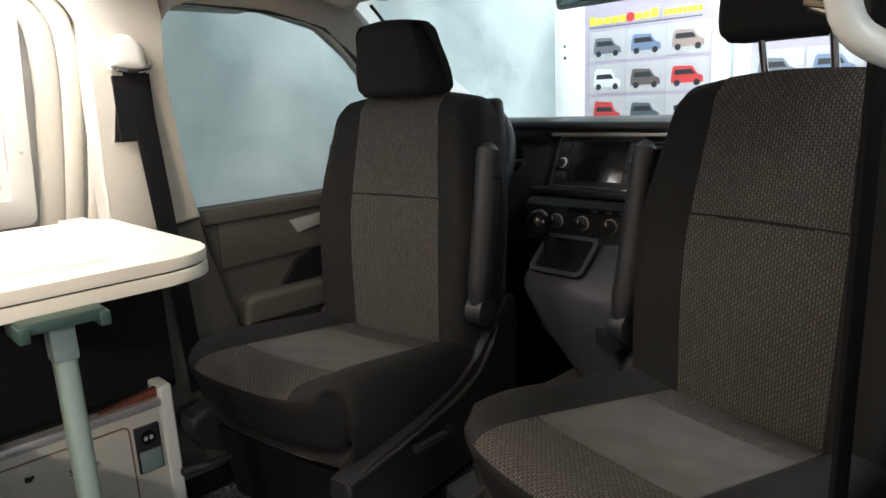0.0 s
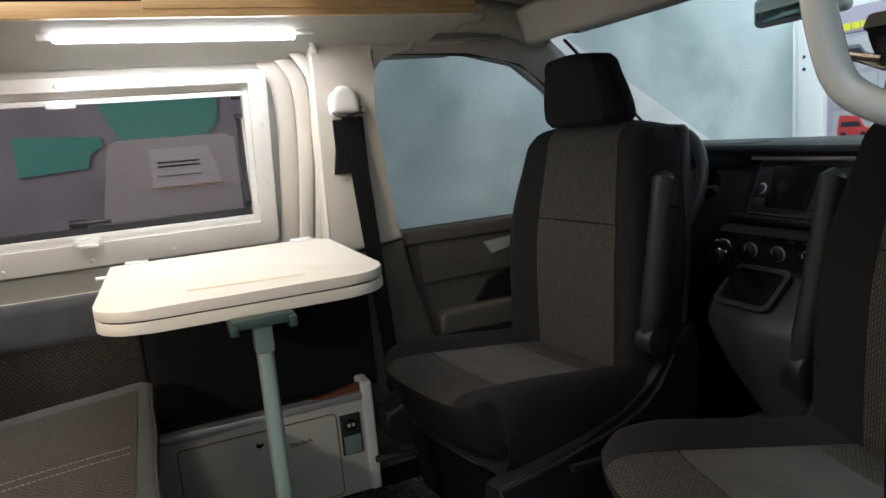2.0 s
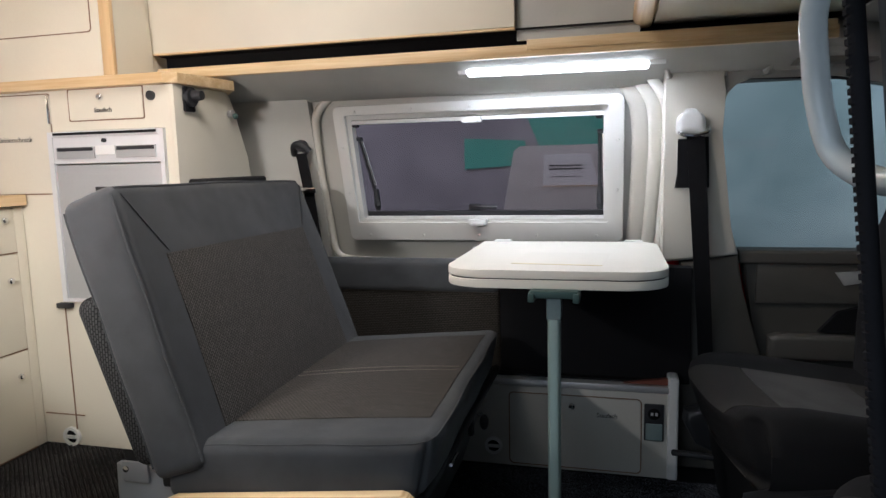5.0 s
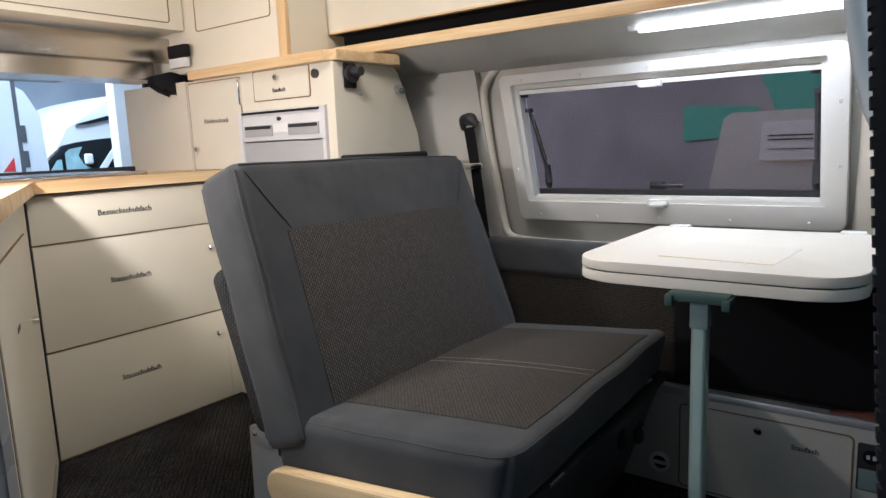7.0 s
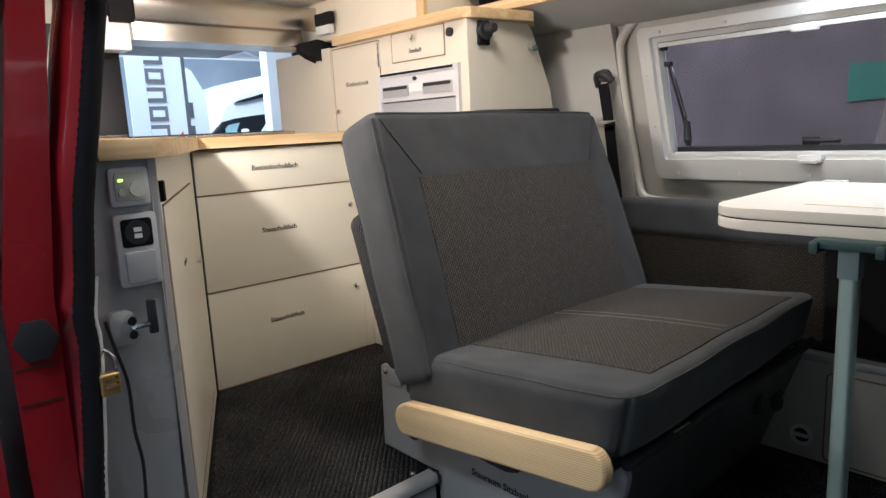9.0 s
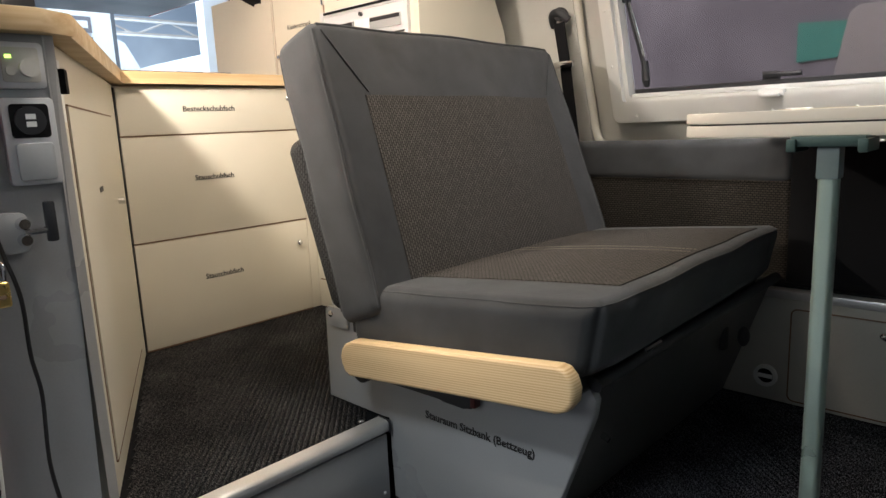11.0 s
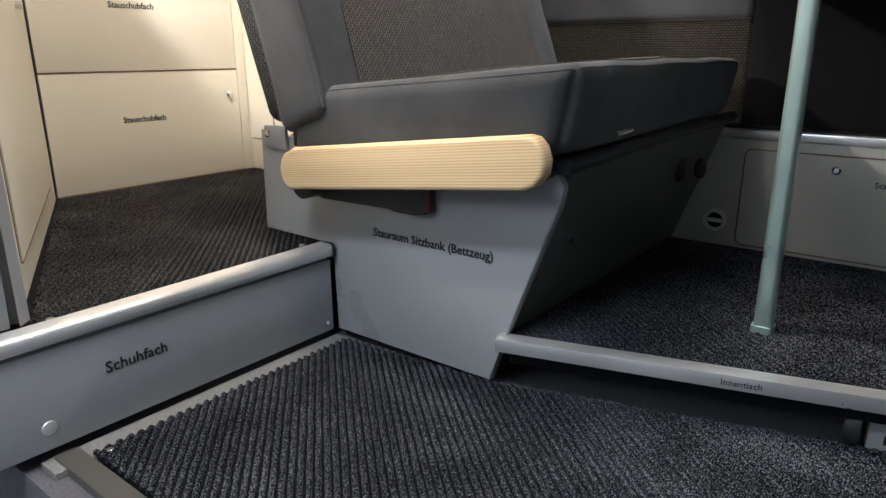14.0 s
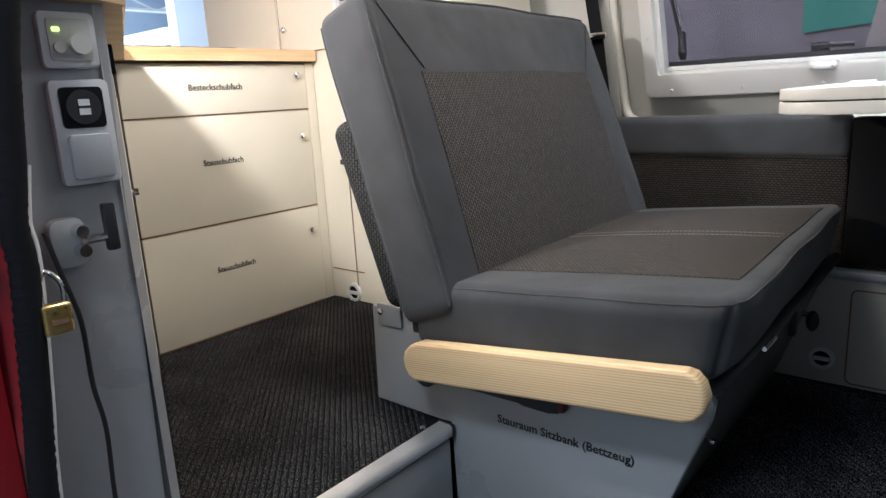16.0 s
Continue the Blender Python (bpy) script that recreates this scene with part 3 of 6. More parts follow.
# behind the rear window
banner = thing("banner", (-4.6, 1.85, -0.4), "tall white banner with dark lettering bars on edge", "banner")
part("cloth", box(-4.62, -4.60, 1.49, 1.90, -0.35, 2.4), M_BANNER, banner)
for k in range(5):
    part("lettering_bar", box(-4.598, -4.595, 1.62, 1.76, 1.14 + 0.14 * k, 1.25 + 0.14 * k), M_CARPAINT["grey"], banner)
    part("lettering_bar", box(-4.5975, -4.593, 1.645 if k % 2 else 1.62, 1.735, 1.17 + 0.14 * k, 1.22 + 0.14 * k), M_BANNER, banner)
part("emblem", prism([(1.78, 1.10), (1.86, 1.10), (1.86, 1.20)], 0, -4.598, -4.595), M_CARPAINT["red"], banner)
part("edge", box(-4.63, -4.59, 1.90, 1.925, -0.40, 2.4), M_CARPAINT["dark"], banner)
flag = thing("banner", (-5.2, 2.25, -0.4), "white curved feather flag", "banner")
part("cloth", prism([(2.06, -0.3), (2.30, -0.3), (2.34, 1.1), (2.32, 1.53), (2.22, 1.72), (2.08, 1.79)][::-1], 0, -5.21, -5.19), M_BANNER, flag)
for k in range(2):
    part("lettering_bar", box(-5.188, -5.185, 2.14, 2.20, 1.12 + 0.2 * k, 1.25 + 0.2 * k), M_CARPAINT["dark"], flag)
camper = thing("camper_van", (-6.2, 3.7, -0.4), "white motorhome with dark windscreen parked in the hall", "motorhome")
part("body", prism([(2.40, -0.2), (2.40, 0.75), (2.56, 1.05), (2.76, 1.31), (2.88, 1.42), (2.92, 1.50), (2.99, 1.61), (3.15, 1.71), (3.30, 1.755), (3.6, 1.82), (5.4, 1.95), (5.4, -0.2)], 0, -7.2, -5.9, 0.05), M_BANNER, camper)
part("window_frame", prism([(2.50, 0.98), (2.565, 1.08), (2.655, 1.197), (2.77, 1.295), (2.91, 1.325), (3.11, 1.350), (3.6, 1.395), (3.6, 0.98)], 0, -5.92, -5.88, 0.01), M_GLASSDARK, camper)
part("door_glass", prism([(2.64, 1.06), (2.715, 1.165), (2.755, 1.17), (2.755, 1.03), (2.64, 1.03)], 0, -5.882, -5.876), M_CARCYAN, camper)
part("door_glass", prism([(2.79, 1.03), (2.79, 1.225), (2.83, 1.262), (2.95, 1.282), (2.91, 1.20), (2.95, 1.12), (3.03, 1.07), (3.05, 1.03)], 0, -5.882, -5.876), M_CARCYAN, camper)
part("screen_pillar", prism([(3.02, 0.98), (3.10, 0.98), (3.30, 1.25), (3.30, 1.30), (3.25, 1.27)], 0, -5.882, -5.870), M_BANNER, camper)
part("door_mirror", soft((0.02, 0.04, 0.05), 0.018, None, 4, (-5.86, 2.995, 1.165)), M_BANNER, camper)
part("roof_light", prism([(2.917, 1.480), (2.95, 1.500), (3.28, 1.585), (3.6, 1.62), (3.6, 1.58), (3.265, 1.540), (3.05, 1.495)], 0, -5.92, -5.88), M_GLASSDARK, camper)
for wy in (3.2, 4.9):
    part("wheel", disc((-6.0, wy, -0.1), 0, 0.3, 0.3, 20, 0.03), M_RUBBER, camper)
stand_post = thing("stand_column", (-3.6, 2.0, -0.4), "broad white display column", "column")
part("column", box(-3.7, -3.6, 2.10, 2.33, -0.40, 2.6, 0.01), M_BANNER, stand_post)
dark_booth = thing("booth", (-7.8, 1.7, -0.4), "dark exhibition booth front far off", "booth")
part("frame", box(-7.9, -7.8, 0.4, 2.0, -0.40, 1.5, 0.02), M_CARPAINT["dark"], dark_booth)
part("panel", box(-7.795, -7.78, 1.0, 1.7, 0.3, 1.1), M_PARTITION, dark_booth)
truss = thing("lighting_truss", (-7.0, 2.0, 2.5), "grey aluminium lattice truss under the hall ceiling", "truss")
for dz in (0.0, 0.22):
    part("chord", tube([(-7.0, -3.0, 2.06 + dz * 0.7), (-7.0, 6.5, 2.06 + dz * 0.7)], 0.025, 8), M_ALU, truss)
for yy in (-3.0, 6.5):
    part("tower", box(-7.1, -6.9, yy - 0.1, yy + 0.1, -0.40, 2.60), M_ALU, truss)
for k in range(24):
    y0 = -3.0 + k * 0.38
    part("brace", tube([(-7.0, y0, 2.06 + 0.155 * (k % 2)), (-7.0, y0 + 0.38, 2.06 + 0.155 * ((k + 1) % 2))], 0.012, 6), M_ALU, truss)

# ---- floors ----
RAIL_A, RAIL_B = (0.030, 0.712), (1.30, 1.082)   # the floor's front edge
solo("floor_board", prism([(-0.62, 0.735), (0.02, 0.735), RAIL_A, RAIL_B, (1.30, 1.66), (-0.62, 1.66)], 2, 0.215, 0.247), M_FELTBASE, "black base of the main floor", "floor", "structure")
solo("floor", ribs([(0.0, 0.76), (0.03, 0.722), (1.28, 1.09), (1.28, 1.50), (-0.02, 1.50)], 0.247, 0.0118, 138, 0.0075, 1), M_CARPET, "dark blue-grey ribbed carpet on the main floor", "carpet", "structure")
solo("floor_entry_base", prism([(-0.333, 0.205), (1.05, 0.205), (1.05, 1.03), (-0.008, 0.715), (-0.333, 0.693)], 2, 0.150, 0.164), M_FELTBASE, "black base of the entry carpet", "floor", "structure")
solo("floor_entry", ribs([(-0.335, 0.203), (1.05, 0.203), (1.05, 1.035), (-0.008, 0.717), (-0.335, 0.695)], 0.164, 0.0118, 138, 0.0078, 2), M_CARPET, "dark ribbed carpet in the entry well", "carpet", "structure")
solo("floor_rear_base", box(-1.30, -0.411, 0.02, 1.60, 0.315, 0.342), M_FELTBASE, "black base of the raised rear floor", "floor", "structure")
solo("floor_rear", ribs([(-1.24, 0.57), (-0.43, 0.19), (-0.402, 0.19), (-0.402, 0.705), (-0.55, 0.80), (-0.55, 1.18), (-1.24, 1.18)], 0.342, 0.0112, 138, 0.0065, 3), M_CARPET_REAR, "dark ribbed carpet on the raised rear floor", "carpet", "structure")
solo("floor_base", box(-1.9, 2.0, 0.13, 1.72, 0.02, 0.150), mat("dark_speckled_vinyl", (0.11, 0.105, 0.115), 0.6, var=0.4, scale=260, bump=0.08), "dark grey speckled vinyl van floor", "floor", "structure")
solo("floor_cab", box(1.10, 2.0, 0.0, 1.66, 0.12, 0.20), M_BLACK, "black rubber cab floor", "floor", "structure")
rail = thing("floor_rail", (0.03, 0.71, 0.17), "aluminium edge rail along the raised floor", "rail")
d = Vector((RAIL_B[0] - RAIL_A[0], RAIL_B[1] - RAIL_A[1])).normalized()
nrm = Vector((d.y, -d.x))


def along(a, b):
    return (RAIL_A[0] + d.x * a + nrm.x * b, RAIL_A[1] + d.y * a + nrm.y * b)


part("rail", prism([along(-0.02, -0.012), along(1.3, -0.012), along(1.3, 0.018), along(-0.02, 0.018)], 2, 0.238, 0.261, 0.0025), M_ALU, rail)
part("riser", prism([along(0.0, -0.18), along(1.3, -0.18), along(1.3, -0.174), along(0.0, -0.174)], 2, 0.150, 0.236), M_BLACK, rail)
a = math.degrees(math.atan2(d.y, d.x))
tx, ty = along(0.345, 0.0185)
letters("lettering", "Innentisch", 0.0135, pose(tx, ty, 0.249, 90, 0, a), rail)

step = thing("step_drawer", (-0.375, 0.35, 0.17), "grey step drawer front with black lettering and aluminium edge", "step")
part("front", box(-0.40, -0.375, 0.0, 0.70, 0.172, 0.318, 0.003), M_GREYLAM, step)
part("edge_rail", prism([(-0.410, 0.326), (-0.369, 0.326), (-0.3675, 0.328), (-0.3675, 0.3430), (-0.3695, 0.3458), (-0.374, 0.3490), (-0.399, 0.3500), (-0.399, 0.3415), (-0.410, 0.3415)], 1, -0.02, 0.70, 0.0008), M_ALU, step)
part("rail_end_cap", box(-0.404, -0.3655, 0.700, 0.705, 0.322, 0.350, 0.001), M_DARKPLASTIC, step)
letters("lettering", "Schuhfach", 0.0245, pose(-0.3745, 0.303, 0.262, *FACE_FRONT), step, bold=0.0002)
for yy, zz in ((0.169, 0.205), (0.685, 0.19)):
    screw((-0.375, yy, zz), 0, 1, step, 0.011 if yy < 0.5 else 0.004, M_ALU)
sill = thing("well_edge", (-0.36, 0.3, 0.12), "grey aluminium edging strip round the entry carpet", "trim")
part("strip", box(-0.375, -0.330, 0.15, 0.705, 0.12, 0.160, 0.001), M_SPECKLE, sill)
part("channel", box(-0.375, 1.1, 0.165, 0.200, 0.10, 0.163, 0.004), M_DOORPLASTIC, sill)
part("door_track", box(-0.375, 1.1, -0.02, 0.165, 0.02, 0.085, 0.006), M_DARKPLASTIC, sill)
for sx, sy in ((-0.315, 0.218), (0.4, 0.218)):
    screw((sx, sy, 0.169), 2, 1, sill, 0.006)
for sx, sy in ((-0.405, 0.205), (-0.412, 0.664)):
    screw((sx, sy, 0.3475), 2, 1, step, 0.0065)

stop = thing("rubber_stop", (0.50, 0.875, 0.164), "black rubber stop under the floor rail", "stop")
part("roller", disc((0.502, 0.880, 0.198), 0, 0.034, 0.022, 22, 0.006), M_RUBBER, stop)
part("pin", tube([(0.488, 0.884, 0.226), (0.488, 0.884, 0.238)], 0.004, 8), M_CHROME, stop)
plate = thing("locker_front", (0.65, 0.92, 0.164), "grey locker front under the floor rail", "cabinet")
part("front", prism([along(0.515, -0.030), along(1.2, -0.030), along(1.2, -0.016), along(0.515, -0.016)], 2, 0.166, 0.232, 0.002), M_GREYLAM, plate)
part("writing_bar", prism([along(0.535, -0.0162), along(0.62, -0.0162), along(0.62, -0.0152), along(0.535, -0.0152)], 2, 0.176, 0.190), M_INK, plate)

# ---- left side wall ----
LEAN = 0.28   # how far the van's side comes in for each metre up


def lean_out(ob):
    """Lean a mesh with the van's side."""
    m = Matrix.Identity(4)
    m[1][2], m[1][3] = -LEAN, 0.023 + LEAN * 1.15
    ob.data.transform(WORLD[ob].inverted() @ m @ WORLD[ob])


solo("wall_left", box(-1.85, 0.62, 1.745, 1.765, 0.10, 0.80), M_TRIM, "pale inner skin of the van's side below the window", "wall", "structure")
wl = new("wall_left_panel")
WORLD[wl] = Matrix.Identity(4)
tagged(wl, "pale grey moulded side trim round the window", "wall panel", kind="structure")
WIN = (-0.410, 0.497, 0.928, 1.371)   # outer frame of the window
part("panel", ring([(-1.3, 0.80), (0.64, 0.80), (0.64, 1.405), (-1.3, 1.405)], [(WIN[0] + 0.03, WIN[2] + 0.03), (WIN[1] - 0.03, WIN[2] + 0.03), (WIN[1] - 0.03, WIN[3] - 0.03), (WIN[0] + 0.03, WIN[3] - 0.03)], 1, 1.655, 1.70), M_SIDETRIM, wl)
# raised moulding round the window bay
bay = smooth_path([(-0.37, 1.675, 1.43), (-0.43, 1.655, 1.40), (-0.474, 1.640, 1.355), (-0.488, 1.638, 1.30), (-0.492, 1.636, 1.15), (-0.487, 1.634, 1.0), (-0.482, 1.628, 0.905), (-0.455, 1.612, 0.868), (-0.38, 1.600, 0.858), (-0.2, 1.595, 0.856), (0.2, 1.595, 0.857), (0.50, 1.595, 0.860)], 6)
part("moulding", tube(bay, 0.013, 10), M_TRIM, wl)
part("seam", tube(smooth_path([(-0.45, 1.652, 1.398), (-0.55, 1.652, 1.396), (-0.572, 1.652, 1.37), (-0.556, 1.652, 1.25), (-0.545, 1.652, 0.9)], 5), 0.0035, 6), M_TRIM, wl)
part("rear_panel", prism([(1.66, 0.86), (1.66, 1.40), (1.622, 1.40), (1.616, 0.86)], 0, -1.00, -0.495), M_SIDETRIM, wl)
# upright mouldings before the pillar
for mx, rr, yy in ((0.545, 0.026, 1.640), (0.585, 0.020, 1.618), (0.618, 0.016, 1.585)):
    part("moulding", tube(smooth_path([(mx - 0.02, yy, 0.84), (mx - 0.008, yy, 1.0), (mx, yy, 1.2), (mx - 0.006, yy, 1.32), (mx - 0.026, yy + 0.006, 1.372), (mx - 0.062, yy + 0.050, 1.425)], 6), 0.006, 16, wide=rr, flat=(1, 0, 0)), M_TRIM, wl)
for ob in wl.children:
    lean_out(ob)
part("slope", prism([(1.592, 1.392), (1.41, 1.462), (1.41, 1.485), (1.68, 1.42), (1.68, 1.392)], 0, -1.3, 1.02), M_HEADLINER, wl)

window = thing("window_1", (0.05, 1.62, 0.938), "white framed hinged camper window with tinted acrylic", "window")
tagged(window, kind="structure")
INN = (-0.358, 0.438, 1.003, 1.328)
fr_o = rounded(*WIN[:2], WIN[2], WIN[3], 0.022)
fr_i = rounded(INN[0] - 0.014, INN[1] + 0.014, INN[2] - 0.014, INN[3] + 0.014, 0.006)
bmf = ring(fr_o, fr_i, 1, 1.612, 1.66)
edge = [e for e in bmf.edges if all(abs(v.co.y - 1.612) < 1e-6 and not (INN[0] - 0.02 < v.co.x < INN[1] + 0.02 and INN[2] - 0.02 < v.co.z < INN[3] + 0.02) for v in e.verts)]
bmesh.ops.bevel(bmf, geom=edge, offset=0.004, segments=2, profile=0.6, affect="EDGES")
part("window_frame", bmf, M_FRAMEPL, window)
part("inner_frame", ring(rounded(INN[0] - 0.024, INN[1] + 0.024, INN[2] - 0.024, INN[3] + 0.024, 0.004), rounded(INN[0], INN[1], INN[2], INN[3], 0.006), 1, 1.630, 1.668), M_FRAMEPL, window)
part("blind_rail", box(INN[0], INN[1], 1.632, 1.640, INN[3] - 0.014, INN[3] - 0.002, 0.002), M_WHITEPL, window)
part("blind_rail", box(INN[0] + 0.01, INN[1], 1.628, 1.638, INN[2] - 0.004, INN[2] + 0.008, 0.002), M_WHITEPL, window)
part("pane", box(INN[0] - 0.01, INN[1] + 0.01, 1.690, 1.694, INN[2] - 0.01, INN[3] + 0.01), M_ACRYLIC, window).visible_shadow = False
part("lower_seal", box(INN[0], INN[1], 1.668, 1.688, INN[2] - 0.01, INN[2] + 0.022, 0.003), M_DARKPLASTIC, window)
for lx, lz in ((0.043, 1.316), (0.040, 0.992)):
    lt = part("blind_latch", box(lx - 0.03, lx + 0.03, 1.604, 1.632, lz - 0.010, lz + 0.008, 0.004), M_WHITEPL, window)
    part("latch_tab", box(lx - 0.02, lx + 0.022, 1.590, 1.606, lz - 0.012, lz - 0.004, 0.002), M_WHITEPL, lt)
lv = part("window_lever", tube(smooth_path([(0.005, 1.675, 1.037), (0.05, 1.668, 1.036), (0.095, 1.672, 1.036)], 4), 0.006, 8), M_DARKPLASTIC, window)
part("lever_base", box(0.0, 0.04, 1.672, 1.69, 1.022, 1.046, 0.003), M_DARKPLASTIC, lv)
for sx, lean in ((INN[0] + 0.008, 0.035), (INN[1] - 0.012, 0.0)):
    arm = part("stay_arm", tube([(sx, 1.670, 1.268), (sx + lean * 0.5, 1.668, 1.17), (sx + lean, 1.668, 1.06)], 0.006, 8), M_DARKPLASTIC, window)
    part("stay_rod", tube([(sx + 0.010, 1.662, 1.262), (sx + 0.012 + lean * 0.75, 1.660, 1.115)], 0.0035, 8), M_CHROME, arm)
    part("stay_knob", tube([(sx + lean, 1.668, 1.10), (sx + lean + 0.002, 1.655, 1.045), (sx + lean, 1.66, 1.03)], [0.009, 0.012, 0.008], 10), M_DARKPLASTIC, arm)
    part("stay_clip", box(sx - 0.008, sx + 0.010, 1.655, 1.675, 1.262, 1.275, 0.002), M_DARKPLASTIC, arm)
    part("corner_clip", box(sx - 0.012, sx + 0.008, 1.64, 1.66, 1.306, 1.320, 0.002), M_DARKPLASTIC, window)
for k in range(5):
    for zz in (WIN[2] + 0.018, WIN[3] - 0.018):
        screw((WIN[0] + 0.075 + 0.188 * k, 1.612, zz), 1, -1, window, 0.005, M_FRAMEPL)
for zz in (1.09, 1.24):
    for xx in (WIN[0] + 0.018, WIN[1] - 0.018):
        screw((xx, 1.612, zz), 1, -1, window, 0.005, M_FRAMEPL)

for ob in window.children_recursive:
    lean_out(ob)

sign = thing("outside_sign", (0.26, 2.21, 1.01), "pale rounded board with a printed paper outside the window", "sign")
part("board", prism([(0.041, 0.99), (0.468, 0.99), (0.468, 1.224), (0.439, 1.242), (0.11, 1.242), (0.085, 1.224)], 1, 2.198, 2.208), M_SIGNGREY, sign)
part("stand", box(0.247, 0.270, 2.210, 2.225, -0.40, 1.09), M_DARKPLASTIC, sign)
part("paper", prism([(0.198, 1.084), (0.415, 1.084), (0.381, 1.208), (0.204, 1.208)], 1, 2.194, 2.198), M_PAPERGREY, sign)
for k, zz in enumerate((1.161, 1.148, 1.119)):
    part("writing_bar", box(0.222, 0.351, 2.1915, 2.194, zz, zz + (0.0045 if k < 2 else 0.0022)), M_INK, sign)
part("paper_edge", box(0.198, 0.415, 2.1915, 2.194, 1.082, 1.086), M_WOOD_X, sign)
art = thing("outside_print", (0.1, 3.095, 1.2), "green printed panels on the partition outside the window", "print")
part("panel", prism([(-0.312, 1.145), (-0.05, 1.160), (-0.035, 1.215), (0.02, 1.250), (0.015, 1.290), (-0.312, 1.310)], 1, 3.092, 3.097), M_GREEN, art)
part("panel", prism([(0.09, 1.258), (0.43, 1.250), (0.50, 1.330), (0.52, 1.56), (0.0, 1.56), (0.03, 1.40)], 1, 3.092, 3.097), M_GREEN, art)

pad = thing("side_upholstery", (-0.15, 1.60, 0.50), "grey-brown woven side padding with grey suede top band", "upholstery")
part("top_band", soft((0.36, 0.03, 0.055), 0.022, centre=(-0.235, 1.612, 0.825)), M_SUEDE, pad)
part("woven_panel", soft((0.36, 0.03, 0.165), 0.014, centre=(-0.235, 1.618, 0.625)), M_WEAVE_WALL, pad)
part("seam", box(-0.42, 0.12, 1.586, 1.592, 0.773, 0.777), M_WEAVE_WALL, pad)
blk = thing("black_side_panel", (0.4, 1.58, 0.52), "matt black side panel beside the table", "panel")
part("panel", box(0.13, 0.69, 1.560, 1.60, 0.52, 0.870, 0.006), M_BLACK, blk)
part("filler", box(-0.62, 0.70, 1.60, 1.68, 0.30, 0.86), M_BLACK, blk)

low = thing("low_cabinet", (0.33, 1.52, 0.25), "low pale grey side locker with flap door", "cabinet")
part("body", box(-0.05, 0.648, 1.505, 1.60, 0.25, 0.516, 0.003), M_GREYBOARD, low)
part("top_rail", box(0.05, 0.640, 1.498, 1.61, 0.510, 0.530, 0.004), M_ALU, low)
part("top_lid", box(0.05, 0.60, 1.53, 1.66, 0.530, 0.536), M_BLACK, low)
part("end_trim", box(0.625, 0.655, 1.496, 1.58, 0.25, 0.556, 0.008, 3), M_WHITEPL, low)
part("end_wood", prism([(0.50, 0.532), (0.625, 0.532), (0.625, 0.552)], 1, 1.51, 1.525), mat("red_brown_wood", (0.17, 0.05, 0.03), 0.5), low)
part("groove", ring(rounded(0.162, 0.554, 0.258, 0.488, 0.015), rounded(0.165, 0.551, 0.261, 0.485, 0.013), 1, 1.5035, 1.506), M_GROOVE, low)
part("door", prism(rounded(0.166, 0.550, 0.262, 0.484, 0.013), 1, 1.5025, 1.508), M_GREYBOARD, low)
knob("knob", (0.353, 1.503, 0.457), 1, -1, low)
letters("lettering", "Staufach", 0.018, pose(0.455, 1.502, 0.431, *FACE_REAR), low, bold=0.0002)
sock = part("socket_plate", box(0.560, 0.615, 1.496, 1.506, 0.366, 0.477, 0.004), M_DARKPLASTIC, low)
part("usb_socket", disc((0.5875, 1.496, 0.449), 1, 0.017, 0.004), M_BLACK, sock)
for ux in (0.5815, 0.5935):
    part("usb_slot", box(ux - 0.0035, ux + 0.0035, 1.4925, 1.4945, 0.4445, 0.4535), M_SILVER, sock)
part("flap", box(0.564, 0.611, 1.491, 1.499, 0.370, 0.420, 0.004), M_SLEEVE, sock)


def vent(x, y, z, parent, r=0.027):
    v = part("air_vent", ring([(x + r * math.cos(2 * math.pi * k / 28), z + r * math.sin(2 * math.pi * k / 28)) for k in range(28)],
                              [(x + r * 0.7 * math.cos(2 * math.pi * k / 28), z + r * 0.7 * math.sin(2 * math.pi * k / 28)) for k in range(28)], 1, y - 0.010, y), M_WHITEPL, parent, "round white air vent with a tilted flap")
    part("opening", disc((x, y - 0.002, z), 1, r * 0.7, 0.003), M_BLACK, v)
    part("flap", box(x - r * 0.62, x + r * 0.62, y - 0.012, y - 0.004, z - r * 0.18, z + r * 0.16, 0.002), M_WHITEPL, v)


vent(0.114, 1.505, 0.312, low)

led = thing("strip_light", (0.31, 1.46, 1.44), "slim white LED strip light, switched on", "lamp")
part("housing", tube([(0.035, 1.470, 1.446), (0.60, 1.470, 1.446)], 0.013, 12), M_WHITEPL, led)
part("diffuser", tube([(0.062, 1.462, 1.438), (0.066, 1.462, 1.438), (0.553, 1.466, 1.434), (0.557, 1.466, 1.434)], [0.007, 0.012, 0.012, 0.007], 14), M_LED, led)

# ---- overhead ----
oc = thing("overhead_locker", (-0.35, 1.55, 1.535), "cream overhead locker with rounded end", "cabinet")
part("front", prism([(-0.99, 1.80), (-0.955, 1.65), (-0.925, 1.545), (-0.90, 1.533), (0.21, 1.538), (0.21, 2.0), (-0.99, 2.0)], 1, 1.37, 1.386, 0.002), M_CREAM, oc)
part("edge_band", box(-0.90, 0.21, 1.369, 1.387, 1.531, 1.536), M_WOOD_X, oc)
part("body", box(-0.93, 0.20, 1.386, 1.68, 1.538, 2.0), M_CREAM, oc)
# Thin black sheets stand in for the shade under the locker.
shadow = thing("overhead_recess", (0.0, 1.5, 1.50), "black sheets as shade in the open recess under the overhead locker", "panel")
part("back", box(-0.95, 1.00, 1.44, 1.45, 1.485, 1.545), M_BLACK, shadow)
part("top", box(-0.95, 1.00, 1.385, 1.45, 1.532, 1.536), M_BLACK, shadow)
